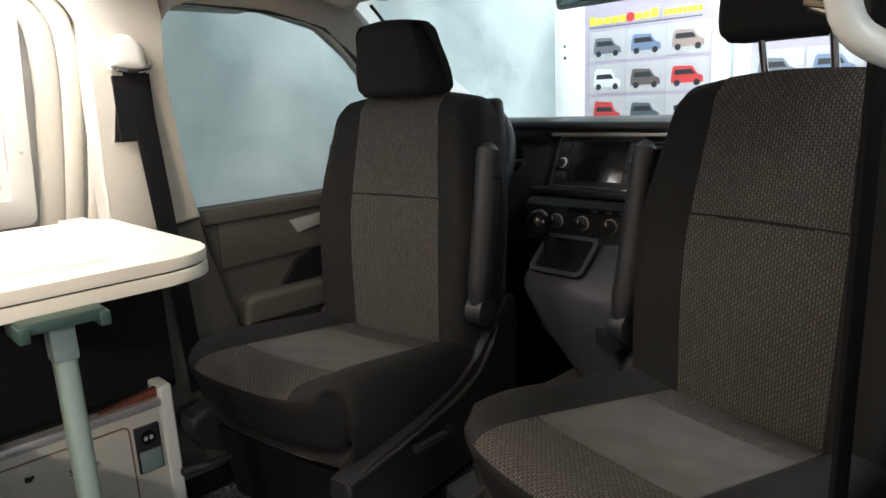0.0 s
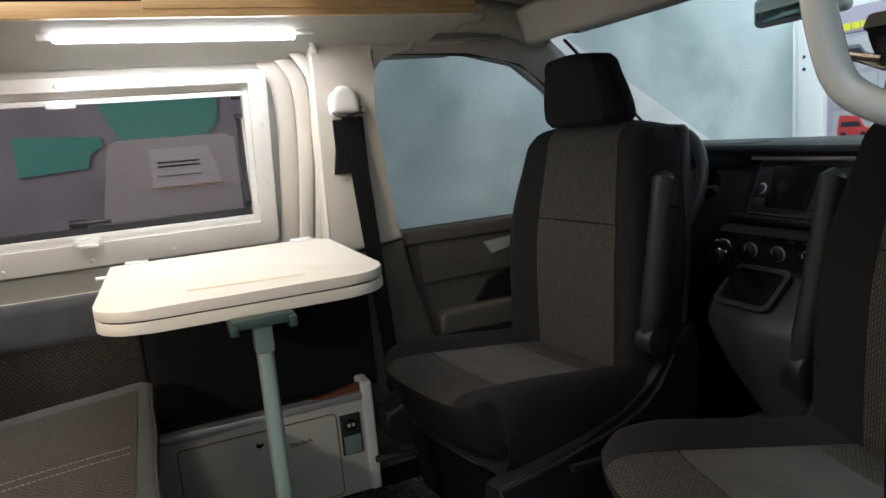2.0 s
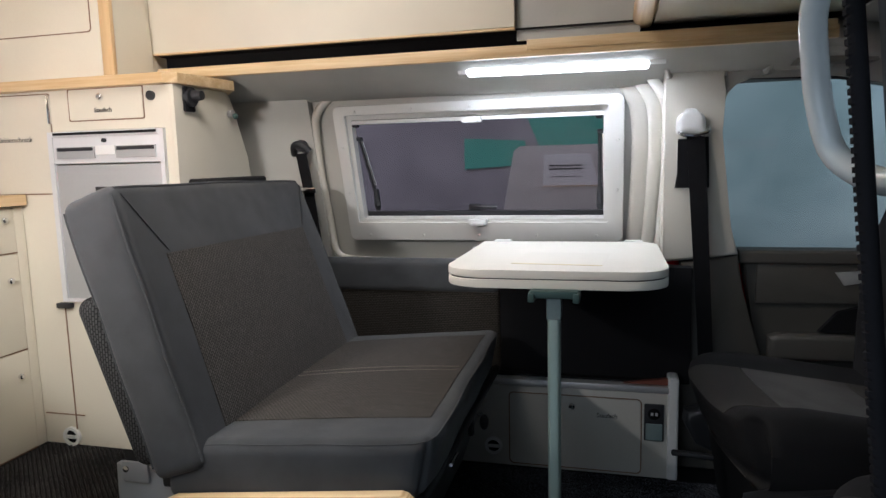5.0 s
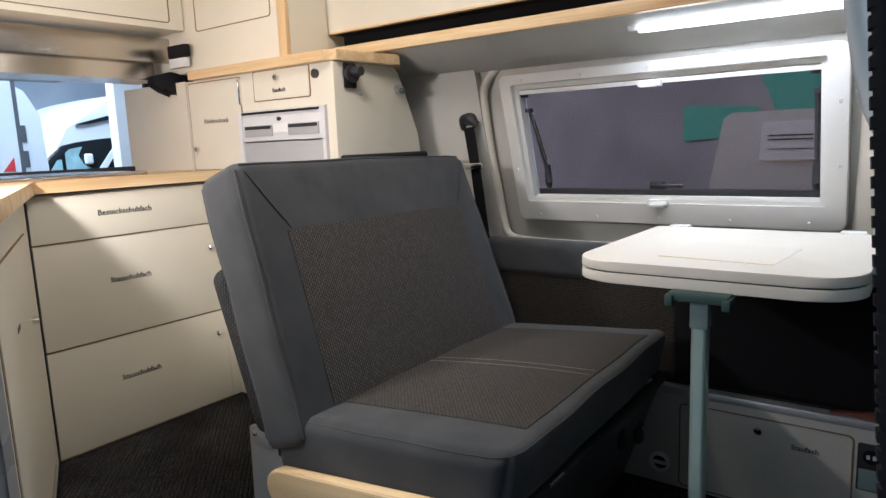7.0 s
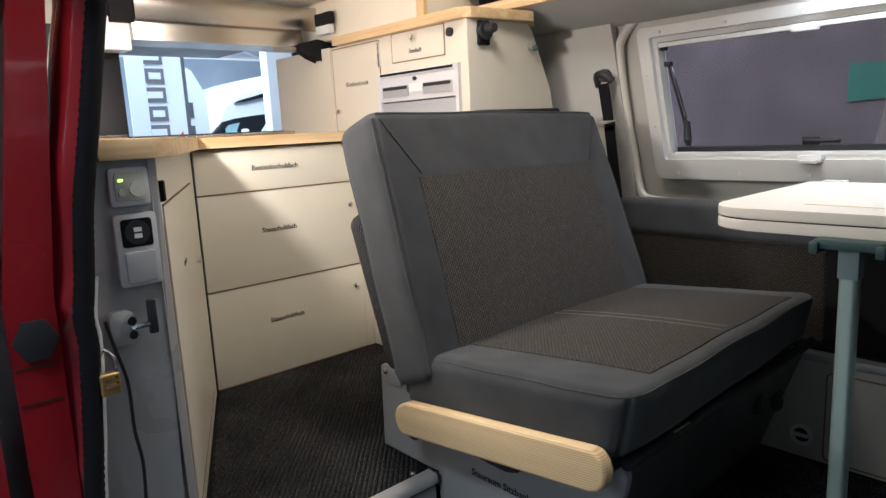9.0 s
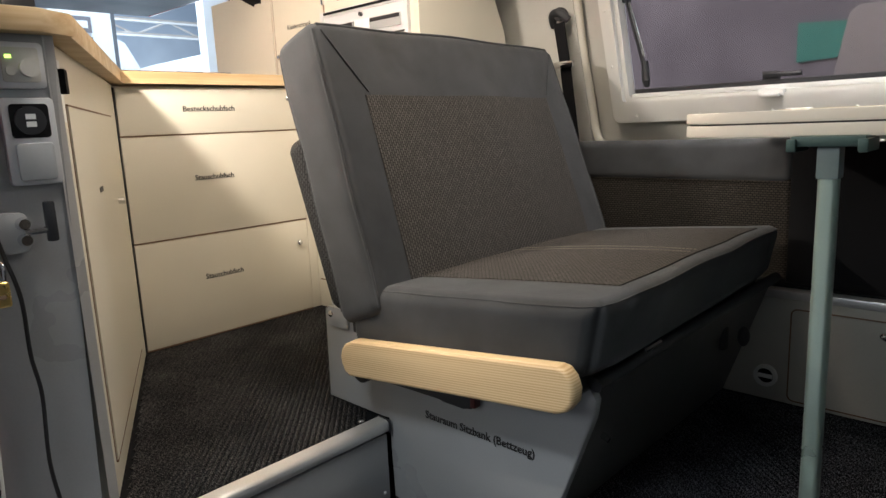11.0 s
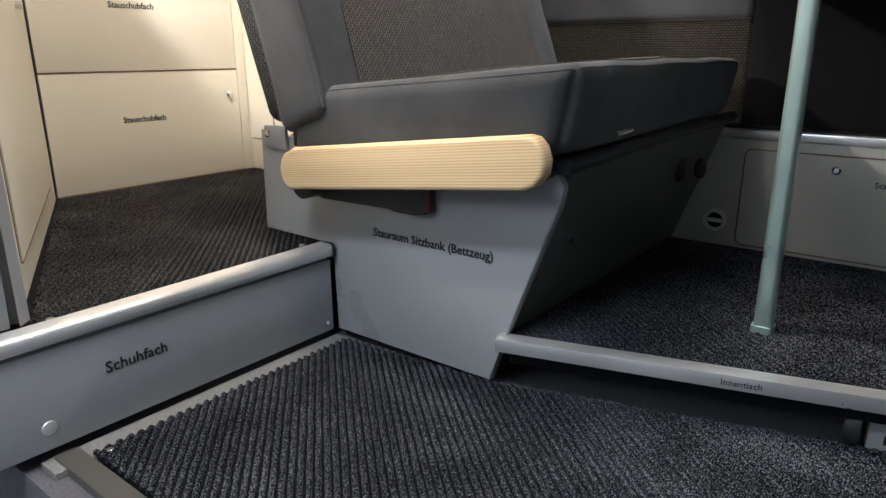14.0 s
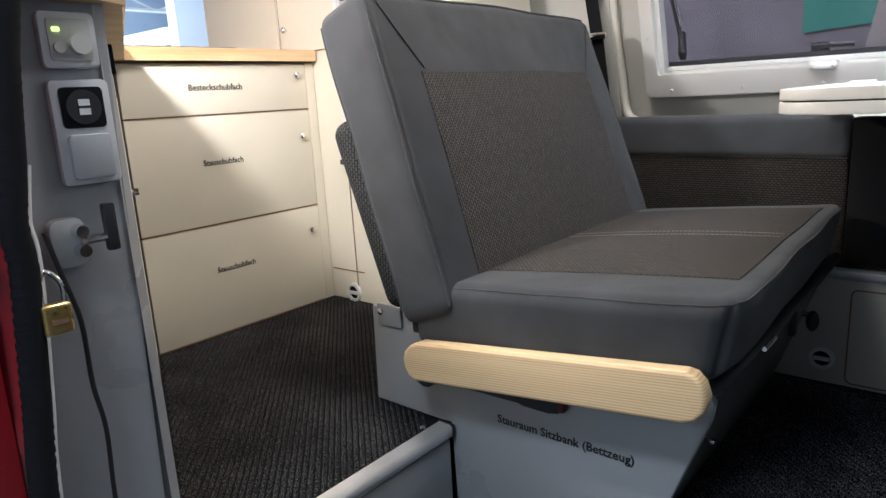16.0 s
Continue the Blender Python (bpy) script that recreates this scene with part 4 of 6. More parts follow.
trim = thing("overhead_trim", (0.1, 1.40, 1.47), "pale ash wood trim rail under the overhead lockers", "trim")
part("rail", box(-0.92, 0.99, 1.392, 1.416, 1.462, 1.494, 0.003), M_WOOD_X, trim)
part("rail", box(0.24, 0.985, 1.388, 1.412, 1.478, 1.506, 0.003), M_WOOD_X, trim)
part("recess_panel", box(0.213, 0.53, 1.395, 1.41, 1.506, 2.0), M_HEADLINER, trim)
beam = thing("overhead_beam", (0.535, 0.9, 1.53), "rounded ash wood edge beam under the roof", "beam")
part("beam", soft((0.026, 0.62, 0.022), 0.018, centre=(0.538, 0.84, 1.545)), M_WOOD_Y, beam)
part("panel", box(0.515, 0.545, 0.2, 1.46, 1.566, 2.0), M_HEADLINER, beam)
board = thing("cab_ceiling_board", (0.8, 0.8, 1.54), "cream ceiling board over the cab", "board")
part("board", box(0.565, 1.015, 0.12, 1.44, 1.530, 1.545, 0.002), M_CREAM, board)
part("dark_edge", box(0.565, 1.02, 1.44, 1.452, 1.522, 1.536), M_BLACK, board)
part("dark_edge", box(1.015, 1.024, 0.12, 1.452, 1.520, 1.536), M_BLACK, board)
solo("ceiling", box(-1.95, 1.05, -0.05, 1.75, 2.10, 2.14), M_CREAM, "cream high roof lining", "ceiling", "structure")
solo("wall_high_roof", box(-1.95, 1.05, 1.70, 1.74, 1.40, 2.10), M_CREAM, "cream side of the high roof", "wall", "structure")
solo("wall_high_roof_front", box(1.02, 1.06, -0.05, 1.74, 1.545, 2.10), M_CREAM, "cream front of the high roof", "wall", "structure")
solo("wall_high_roof_rear", box(-1.98, -1.94, -0.05, 1.74, 1.62, 2.10), M_CREAM, "cream rear of the high roof", "wall", "structure")
solo("wall_high_roof_right", box(-1.95, 1.05, -0.08, -0.04, 1.52, 2.10), M_CREAM, "cream right side of the high roof", "wall", "structure")

# ---- bench ----
bench = thing("bench_seat", (-0.2, 1.1, 0.17), "grey suede and woven two-seat bench with pale wood side bar", "bench")
side = [(-0.575, 0.555), (-0.580, 0.347), (-0.412, 0.347), (-0.375, 0.352), (-0.375, 0.170), (-0.008, 0.170), (0.020, 0.255), (0.108, 0.485), (0.113, 0.515), (0.104, 0.532), (0.08, 0.540), (-0.40, 0.535)]
part("side_panel", prism(side, 1, 0.712, 0.730, 0.003), M_GREYLAM, bench, "grey laminate side panel")
letters("lettering", "Stauraum Sitzbank (Bettzeug)", 0.0222, pose(-0.136, 0.7112, 0.388, *FACE_REAR), bench, bold=0.0004)
front = [(0.098, 0.545), (0.114, 0.540), (0.014, 0.255), (-0.005, 0.255)]
# Front and body are coloured darker than the side panel, as shade.
part("front_panel", prism(front, 1, 0.732, 1.50), M_SHADELAM, bench, "slanted front panel, coloured dark for the shade under the seat")
part("body", prism([(-0.56, 0.54), (-0.56, 0.35), (-0.36, 0.35), (-0.36, 0.20), (-0.05, 0.20), (0.04, 0.50)], 1, 0.735, 1.49), M_SHADELAM, bench)
part("seat_rail", tube([(0.118, 0.70, 0.548), (0.124, 1.1, 0.556), (0.126, 1.50, 0.560)], 0.012, 10), M_DARKPLASTIC, bench)
part("seat_board", prism([(-0.40, 0.505), (0.085, 0.540), (0.085, 0.566), (-0.40, 0.530)], 1, 0.72, 1.49), M_DARKPLASTIC, bench)
part("bolt", tube([(0.078, 0.79, 0.42), (0.092, 0.79, 0.415)], 0.006, 10), M_CHROME, bench)
hook = part("catch", box(0.084, 0.098, 1.272, 1.296, 0.435, 0.485, 0.004), M_DARKPLASTIC, bench)
part("catch_knob", ball((0.122, 1.315, 0.462), 0.016, (0.8, 1, 1.4)), M_DARKPLASTIC, hook)
part("bolt", tube([(0.078, 1.43, 0.440), (0.094, 1.43, 0.436)], 0.006, 10), M_CHROME, bench)


def seat_warp(u, v, w, q):
    # u: front, v: across, w: up; the seat rises to the front, crowned on top
    z = q.z + 0.092 * q.x
    if w > 0:
        z += 0.010 * (1 - u * u) * (1 - v * v) * w
        z += 0.0011 * math.sin(23 * q.y + 9 * q.x) * w
    x, y = q.x, q.y + (0.002 * math.sin(31 * q.x) + 0.003 * (1 - w * w) * v) * abs(v) ** 8
    # round the front corners in plan
    dx, dy, k = x - (0.286 - 0.055), abs(y) - (0.419 - 0.055), 1.0
    if dx > 0 and dy > 0:
        k = max(dx, dy) / math.hypot(dx, dy)
        x, y = 0.231 + dx * k, math.copysign(0.364 + dy * k, y)
    x -= (0.012 * (1 - w) + 0.010 * (1 + v)) * ease(u, 0.6, 1.0)
    return (x + 0.0018 * math.sin(19 * q.y) * max(0, u) ** 8, y, z)


SEAT, SEAT_R, SEAT_C = (0.286, 0.419, 0.062), 0.026, (-0.121, 1.073, 0.603)
cush = soft(SEAT, SEAT_R, seat_warp, 12, SEAT_C, cuts=((-0.19, 0.250), (-0.308, 0.330, -0.011), ()))
part("seat_insert", peel(cush, lambda c, nv: nv.z > 0.7 and -0.31 < c.x and c.x + 0.0075 * (1 + (c.y - 1.073) / 0.419) * ease((c.x + 0.121) / 0.286, 0.6, 0.87) < 0.119 and -0.308 < c.y - 1.073 < 0.326, 0.002), M_WEAVE_SEAT, bench, "brown-grey woven seat insert")
part("seat_cushion", cush, M_SUEDE, bench, "thick grey suede seat cushion", sharp=80)
for ends in (((-0.9, -1, 1), (1, -1, 1)), ((1, -1, 1), (1, 1, 1))):
    part("seam", tube(rim_line(SEAT, SEAT_R, seat_warp, SEAT_C, ends, 40, 0.0), 0.0015, 6), M_SUEDE, bench)
for sy in (-0.014, 0.014):
    line = [Vector(seat_warp(x / SEAT[0], sy / SEAT[1], 1, Vector((x, sy, SEAT[2] + 0.0026)))) + Vector(SEAT_C) for x in [-0.19 + 0.0085 * i for i in range(51)]]
    stitches = bmesh.new()
    for p, q in zip(line[::1], line[1:]):
        tube([p.lerp(q, 0.12), p.lerp(q, 0.80)], 0.0010, 5, bm=stitches)
    part("stitching", stitches, M_STITCH, bench)


def lean_back(x, y, z):
    """The backrest's own place, turned back by its lean."""
    return (x * 0.943 - z * 0.334, y, z * 0.943 + x * 0.334)


def back_warp(u, v, w, q):
    # w up, u front; narrower to the top, crowned front
    x = q.x
    if u > 0:
        x += 0.010 * (1 - v * v) * (1 - w * w) + 0.003 * math.sin(17 * q.y + 6 * q.z) * u
    y = q.y * (1 - 0.030 * w) + 0.005 * (1 - u * u) * v * abs(v) ** 8 + 0.0016 * math.sin(27 * q.z) * abs(v) ** 8
    return lean_back(x, y, q.z - 0.010 * v * w + 0.004 * math.sin(5 * q.y + 1) * max(0, w) ** 6)


BX, BY, BZ = -0.462, 1.074, 0.860
BACK, BACK_R, BACK_C = (0.068, 0.420, 0.290), 0.027, (BX, BY, BZ)
backrest = soft(BACK, BACK_R, back_warp, 12, BACK_C, cuts=((), (-0.319, 0.312), (-0.25, 0.141)))
part("backrest_insert", peel(backrest, lambda c, nv: nv.x > 0.6 and -0.327 < (c.y - BY) / (1 - 0.103 * (c.z - BZ)) < 0.312 and BZ - 0.22 < c.z < BZ + 0.1455, 0.002), M_WEAVE_BACK, bench, "brown-grey woven backrest insert")
part("backrest", backrest, M_SUEDE, bench, "grey suede backrest cover", sharp=80)
for ends in (((1, -1, -0.96), (1, -1, 0.94)), ((1, -0.96, 1), (1, 0.96, 1)), ((1, 1, -0.96), (1, 1, 0.94)), ((-1, -1, -0.9), (-1, -1, 0.94))):
    part("piping", tube(rim_line(BACK, BACK_R, back_warp, BACK_C, ends), 0.0030, 8), M_SUEDE, bench)
for side_ in (-1, 1):
    mitre = [Vector(back_warp(1, y / BACK[1], z / BACK[2], Vector((BACK[0] + 0.0012, y, z)))) + Vector(BACK_C) for y, z in [(side_ * (0.316 + 0.080 * k / 6), 0.138 + 0.128 * k / 6) for k in range(7)]]
    part("mitre_seam", tube(mitre, 0.0017, 6), M_SUEDE, bench)


def rear_pad_warp(u, v, w, q):
    return lean_back(q.x, q.y, q.z)


part("rear_pad", soft((0.035, 0.416, 0.185), 0.028, rear_pad_warp, 8, (-0.512, 1.074, 0.755)), M_WEAVE_SIDE, bench, "dark woven rear padding")
part("rear_flap", soft((0.028, 0.16, 0.009), 0.008, None, 5, (-0.60, 1.27, 1.150)), M_SEATCLOTH, bench)
bar_shape = [(-0.4105, 0.505), (-0.409, 0.490), (-0.400, 0.474), (-0.386, 0.4665), (0.098, 0.5225), (0.116, 0.530), (0.128, 0.546), (0.1305, 0.566), (0.124, 0.584), (0.113, 0.595), (0.100, 0.5975), (-0.372, 0.5425), (-0.394, 0.532), (-0.406, 0.519)]
bar = part("side_bar", prism(bar_shape, 1, 0.621, 0.649, 0.007, 3), M_BARWOOD, bench, "pale ash wood bar with rounded ends")
slant = Matrix.Rotation(-0.115, 4, "Y")
bar.data.transform(slant.inverted())
bar.matrix_basis = slant
hinge = part("hinge", box(-0.555, -0.49, 0.704, 0.7125, 0.520, 0.565, 0.003), M_GREYLAM, bench)
screw((-0.545, 0.704, 0.548), 1, -1, hinge, 0.008)
part("bracket", disc((-0.385, 0.680, 0.472), 1, 0.027, 0.062), M_DARKPLASTIC, bench)
part("bracket", disc((0.085, 0.680, 0.545), 1, 0.020, 0.062), M_DARKPLASTIC, bench)
buckle = part("belt_buckle", prism([(-0.390, 0.442), (-0.374, 0.440), (-0.206, 0.446), (-0.197, 0.439), (-0.146, 0.440), (-0.130, 0.443), (-0.130, 0.492), (-0.200, 0.492), (-0.390, 0.470)], 1, 0.690, 0.710, 0.003), M_DARKPLASTIC, bench)
part("release_button", box(-0.132, -0.1195, 0.6905, 0.708, 0.446, 0.486, 0.003), M_DARKRED, buckle)
part("black_strap", box(-0.43, -0.38, 0.672, 0.71, 0.535, 0.60, 0.006), M_DARKPLASTIC, bench)
part("zip", tube([(0.158, 0.78, 0.588), (0.160, 0.83, 0.590)], 0.004, 6), M_CHROME, bench)

belt_rear = thing("seat_belt", (-0.545, 1.62, 1.23), "black seat belt on its upper anchor, behind the bench", "seat belt")
part("anchor", tube(smooth_path([(-0.575, 1.63, 1.225), (-0.56, 1.60, 1.252), (-0.53, 1.59, 1.255), (-0.505, 1.60, 1.232)], 4), 0.012, 10), M_DARKPLASTIC, belt_rear)
part("bolt_cover", disc((-0.535, 1.612, 1.252), 1, 0.02, 0.04, 18, 0.005), M_DARKPLASTIC, belt_rear)
part("webbing", prism([(-0.552, 1.225), (-0.516, 1.228), (-0.497, 1.11), (-0.446, 0.72), (-0.482, 0.72), (-0.532, 1.11)], 1, 1.592, 1.597), M_BELT, belt_rear)
part("tongue", box(-0.545, -0.48, 1.578, 1.594, 1.095, 1.115, 0.004), M_CHROME, belt_rear)

# ---- table ----
table = thing("table", (0.345, 1.005, 0.25), "white folding table with rounded corners on one aluminium post", "table")
top_poly = [(0.088, 1.54), (0.088, 1.09)] + [(0.088 + 0.085 - 0.085 * math.cos(radians(a)), 1.09 - 0.085 * math.sin(radians(a))) for a in range(15, 91, 15)] + \
           [(0.588 - 0.085 + 0.085 * math.sin(radians(a)), 1.09 - 0.085 * math.cos(radians(a))) for a in range(0, 91, 15)] + [(0.588, 1.50), (0.55, 1.545)]
part("upper_leaf", prism(top_poly, 2, 0.9275, 0.946, 0.003), M_TABLE, table)
part("lower_leaf", prism(top_poly, 2, 0.905, 0.9245, 0.003), M_TABLE, table)
part("leaf_gap", prism([(0.345 + (x - 0.345) * 0.985, 1.3 + (y - 1.3) * 0.985) for x, y in top_poly], 2, 0.9235, 0.9285), M_DARKPLASTIC, table)
part("bracket", box(0.294, 0.396, 0.975, 1.035, 0.890, 0.906, 0.003), M_BRACKET, table)
part("bracket_jaw", box(0.290, 0.304, 0.968, 1.042, 0.882, 0.902, 0.003), M_BRACKET, table)
part("bracket_jaw", box(0.386, 0.400, 0.968, 1.042, 0.882, 0.902, 0.003), M_BRACKET, table)
part("sleeve", box(0.328, 0.360, 0.989, 1.021, 0.840, 0.890, 0.004), M_SLEEVE, table)
leg = bmesh.new()
prism(rounded(0.330, 0.358, 0.991, 1.019, 0.007, 3), 2, 0.254, 0.845, bm=leg)
part("post", leg, M_POST, table, "square brushed aluminium post")
part("foot", prism(rounded(0.327, 0.361, 0.988, 1.022, 0.007, 3), 2, 0.252, 0.264), M_POST, table)
for sx in (0.12, 0.50):
    part("hinge", box(sx, sx + 0.05, 1.525, 1.56, 0.936, 0.950, 0.003), M_WHITEPL, table)
part("wall_bracket", box(0.07, 0.60, 1.548, 1.60, 0.895, 0.915, 0.003), M_ALU, table)
part("support_rod", tube([(0.06, 1.50, 0.928), (0.10, 1.50, 0.928)], 0.005, 8), M_ALU, table)
sheet = thing("paper_sheet", (0.35, 1.20, 0.947), "white paper sheet with a yellow edge lying on the table", "paper")
part("sheet", prism([(0.236, 1.098), (0.444, 1.081), (0.462, 1.285), (0.254, 1.302)], 2, 0.9463, 0.9469), M_TABLE, sheet)
part("yellow_edge", prism([(0.236, 1.098), (0.444, 1.081), (0.4445, 1.087), (0.2365, 1.104)], 2, 0.9469, 0.9473), mat("faded_yellow_edge", (0.80, 0.70, 0.40), 0.5, var=0.05, bump=0), sheet)

# ---- front seats ----


def front_seat(base, turn, label, inner, raised):
    s = thing("swivel_chair", base, label, "seat", "swivelled cab seats", turn)
    # own axes: x ahead of the sitter, y to his left, z up from the floor

    def cushion(u, v, w, q):
        # w up, u ahead, v across: raised side bolsters that fade to the front lip
        z = q.z
        if w > 0:
            z += w * (0.030 * ease(abs(v), 0.52, 0.80) * (1 - 0.8 * ease(u, 0.35, 0.95)) - 0.012 * ease(u, 0.55, 1.0) ** 2 - 0.008 * (1 - v * v))
        x = q.x - 0.055 * abs(v) ** 3 * ease(u, 0.6, 1.0) - 0.030 * (1 - w) * ease(u, 0.7, 1.0)
        y = q.y * (1 - 0.10 * ease(u, 0.7, 1.0) * ease(abs(v), 0.75, 1.0)) * (1 - 0.03 * max(0, -w))
        return (x, y, z + 0.15 * q.x)
    cush = soft((0.280, 0.254, 0.088), 0.050, cushion, 14, (0.045, 0, 0.270), cuts=((-0.135, 0.125), (-0.15, 0.15), ()))
    part("cushion_rear_insert", peel(cush, lambda c, nv: nv.z > 0.5 and c.x < -0.094 and abs(c.y) < 0.149, 0.002), M_WEAVE_SEAT, s, local=True)
    part("cushion_insert", peel(cush, lambda c, nv: nv.z > 0.5 and -0.092 < c.x < 0.168 and abs(c.y) < 0.149, 0.0025), M_SEATGREY, s, local=True)
    part("cushion_front_insert", peel(cush, lambda c, nv: nv.z > 0.30 and c.x > 0.169 and abs(c.y) < 0.149, 0.002), M_WEAVE_SEAT, s, local=True)
    part("seat_cushion", cush, M_SEATCLOTH, s, local=True, sharp=80)
    lean = 0.105

    def back(u, v, w, q):
        x = q.x - lean * q.z
        if u > 0:
            x += u * (0.034 * ease(abs(v), 0.52, 0.85) * (1 - 0.55 * ease(w, 0.3, 1.0)) - 0.010 * (1 - v * v) + 0.012 * math.cos(w * 2.2))
        y = q.y * (1 - 0.13 * ease(w, -0.1, 1.0) - 0.04 * max(0, -w) - 0.03 * max(0, u) * abs(v) ** 4)
        z = q.z - 0.028 * (v * v) * max(0, w)
        return (x, y, z)
    rest = soft((0.070, 0.262, 0.325), 0.050, back, 14, (-0.272, 0, 0.600), cuts=((), (-0.146, 0.146), (0.078, 0.072)))

    def in_centre(c):
        return abs(c.y) < 0.1455 * (1 - 0.13 * ease((c.z - 0.6) / 0.325, -0.1, 1.0) - 0.04 * max(0, (0.6 - c.z) / 0.325))
    part("upper_insert", peel(rest, lambda c, nv: nv.x > 0.45 and in_centre(c) and c.z > 0.676, 0.002), M_WEAVE_BACK, s, local=True)
    part("lower_insert", peel(rest, lambda c, nv: nv.x > 0.45 and in_centre(c) and c.z < 0.672, 0.002), M_WEAVE_BACK, s, local=True)
    part("backrest", rest, M_SEATCLOTH, s, local=True, sharp=80)

    def head(u, v, w, q):
        # a wedge: thin and narrow on top, deep at the bottom
        h = (w + 1) / 2
        y = q.y * (1 - 0.26 * h ** 1.6 - 0.10 * max(0, u) - 0.10 * max(0, -w) ** 3)
        x = q.x + (0.050 * h if u < 0 else 0.010 * h - 0.016 * v * v)
        return (x, y, q.z - 0.010 * v * v * max(0, w))
    part("headrest", soft((0.058, 0.140, 0.088), 0.024, head, 8, (-0.262 - 0.02 * (raised > 0), -0.012 * (raised > 0), 1.003 + raised)), M_SEATCLOTH, s, "black padded headrest", local=True)
    for sy in (-0.06, 0.06):
        part("headrest_post", tube([(-0.295, sy, 0.88), (-0.260, sy, 0.955 + raised)], 0.0065, 10), M_CHROME, s, local=True)
        part("post_sleeve", box(-0.315, -0.275, sy - 0.022, sy + 0.022, 0.906, 0.918, 0.004), M_DARKPLASTIC, s, local=True)

    def shell(u, v, w, q):
        return (q.x - lean * q.z, q.y * (1 - 0.10 * max(0, w) ** 2), q.z)
    part("back_shell", soft((0.016, 0.245, 0.30), 0.014, shell, 6, (-0.338, 0, 0.600)), M_CONSOLE, s, local=True)
    for sy, dx in ((0.270 * inner, 0.0), (-0.272 * inner, -0.065)):
        pts = [(-0.160 + dx, sy, 0.425), (-0.185 + dx, sy, 0.52), (-0.215 + dx, sy, 0.68), (-0.232 + dx, sy, 0.775), (-0.240 + dx, sy, 0.785)]
        arm = part("armrest", tube(smooth_path(pts, 4), [0.016 + 0.013 * min(1, k / 3) if k < 14 else 0.026 - 0.005 * (k - 13) for k in range(17)], 14, flat=(1, 0, 0)), M_DARKPLASTIC, s, "folded-up black armrest", local=True)
        part("armrest_joint", disc((-0.175 + dx, sy, 0.425), 1, 0.036, 0.045, 20, 0.008), M_DARKPLASTIC, arm, local=True)
        part("armrest_ring", tube([(-0.2255 + dx, sy, 0.722), (-0.2265 + dx, sy, 0.728)], 0.0305, 14), M_BLACK, arm, local=True)
    skirt = [(-0.32, 0.07), (0.16, 0.08), (0.255, 0.13), (0.285, 0.19), (0.280, 0.222), (0.20, 0.236), (0.06, 0.250), (-0.08, 0.272), (-0.17, 0.315), (-0.235, 0.39), (-0.285, 0.435), (-0.32, 0.43), (-0.335, 0.38)]
    part("side_trim", prism(skirt, 1, 0.222, 0.276, 0.014, 3), M_DARKPLASTIC, s, local=True)
    part("side_trim", prism(skirt, 1, -0.276, -0.222, 0.014, 3), M_DARKPLASTIC, s, local=True)
    for sy in (-0.279, 0.279):
        part("trim_lip", tube(smooth_path([(0.275, sy * 0.985, 0.218), (0.20, sy, 0.226), (0.06, sy, 0.240), (-0.08, sy, 0.262), (-0.17, sy, 0.303), (-0.235, sy, 0.378)], 4), 0.006, 8), M_DARKPLASTIC, s, local=True)
    part("lever", tube([(0.00, 0.284, 0.200), (0.10, 0.286, 0.212)], 0.010, 8), M_DARKPLASTIC, s, local=True)
    part("seat_box", prism([(-0.27, 0.0), (0.20, 0.0), (0.23, 0.19), (-0.29, 0.19)], 1, -0.21, 0.21, 0.012), M_BLACK, s, local=True)
    part("swivel_plate", disc((-0.03, 0, 0.195), 2, 0.22, 0.03, 32), M_DARKPLASTIC, s, local=True)
    part("swivel_handle", tube(smooth_path([(0.17, -0.19, 0.10), (0.27, -0.20, 0.11), (0.315, -0.235, 0.10)], 4), 0.009, 8), M_DARKPLASTIC, s, local=True)
    return s


front_seat((0.984, 1.277, 0.252), 188.5, "black swivelled driver's seat with grey woven centre", 1, 0.0)
front_seat((1.079, 0.498, 0.252), 168.5, "black swivelled passenger seat with grey woven centre", -1, 0.06)
bk = thing("belt_buckle", (1.04, 1.55, 0.5), "red seat belt buckle button beside the driver's seat", "buckle")
part("housing", box(1.020, 1.054, 1.548, 1.572, 0.40, 0.560, 0.006), M_DARKPLASTIC, bk)
part("button", box(1.021, 1.053, 1.547, 1.571, 0.560, 0.577, 0.004), M_REDPL, bk)

# ---- driver's door, pillars, windscreen ----


def lean_in(bm, z0=0.9, k=0.1):
    """Tilt what is above z0 towards the middle of the van."""
    for v in bm.verts:
        if v.co.z > z0:
            v.co.y -= (v.co.z - z0) * k
    return bm


pillar = new("pillar_left")
WORLD[pillar] = Matrix.Identity(4)
tagged(pillar, "pale trim of the door pillar with belt slot", "pillar", kind="structure")
part("pillar_trim", lean_in(prism([(0.605, 0.88), (0.815, 0.905), (0.79, 0.99), (0.757, 1.25), (0.752, 1.36), (0.765, 1.40), (0.76, 1.47), (0.60, 1.47)], 1, 1.585, 1.66, 0.010, 3)), M_TRIM, pillar)
part("lower_trim", prism([(0.655, 0.25), (0.92, 0.25), (0.90, 0.55), (0.83, 0.80), (0.815, 0.903), (0.66, 0.878)], 1, 1.590, 1.66, 0.010, 3), M_DOORPLASTIC, pillar)
part("slot", lean_in(prism([(0.636, 1.098), (0.728, 1.098), (0.722, 1.24), (0.655, 1.235)], 1, 1.580, 1.587)), M_BLACK, pillar)
part("hook", tube(smooth_path([(0.600, 1.54, 1.44), (0.605, 1.52, 1.425), (0.612, 1.525, 1.405), (0.618, 1.54, 1.41)], 4), 0.007, 8), M_TRIM, pillar)
sb = thing("seat_belt", (0.69, 1.55, 1.25), "black seat belt with pale cover on the driver's pillar", "seat belt")
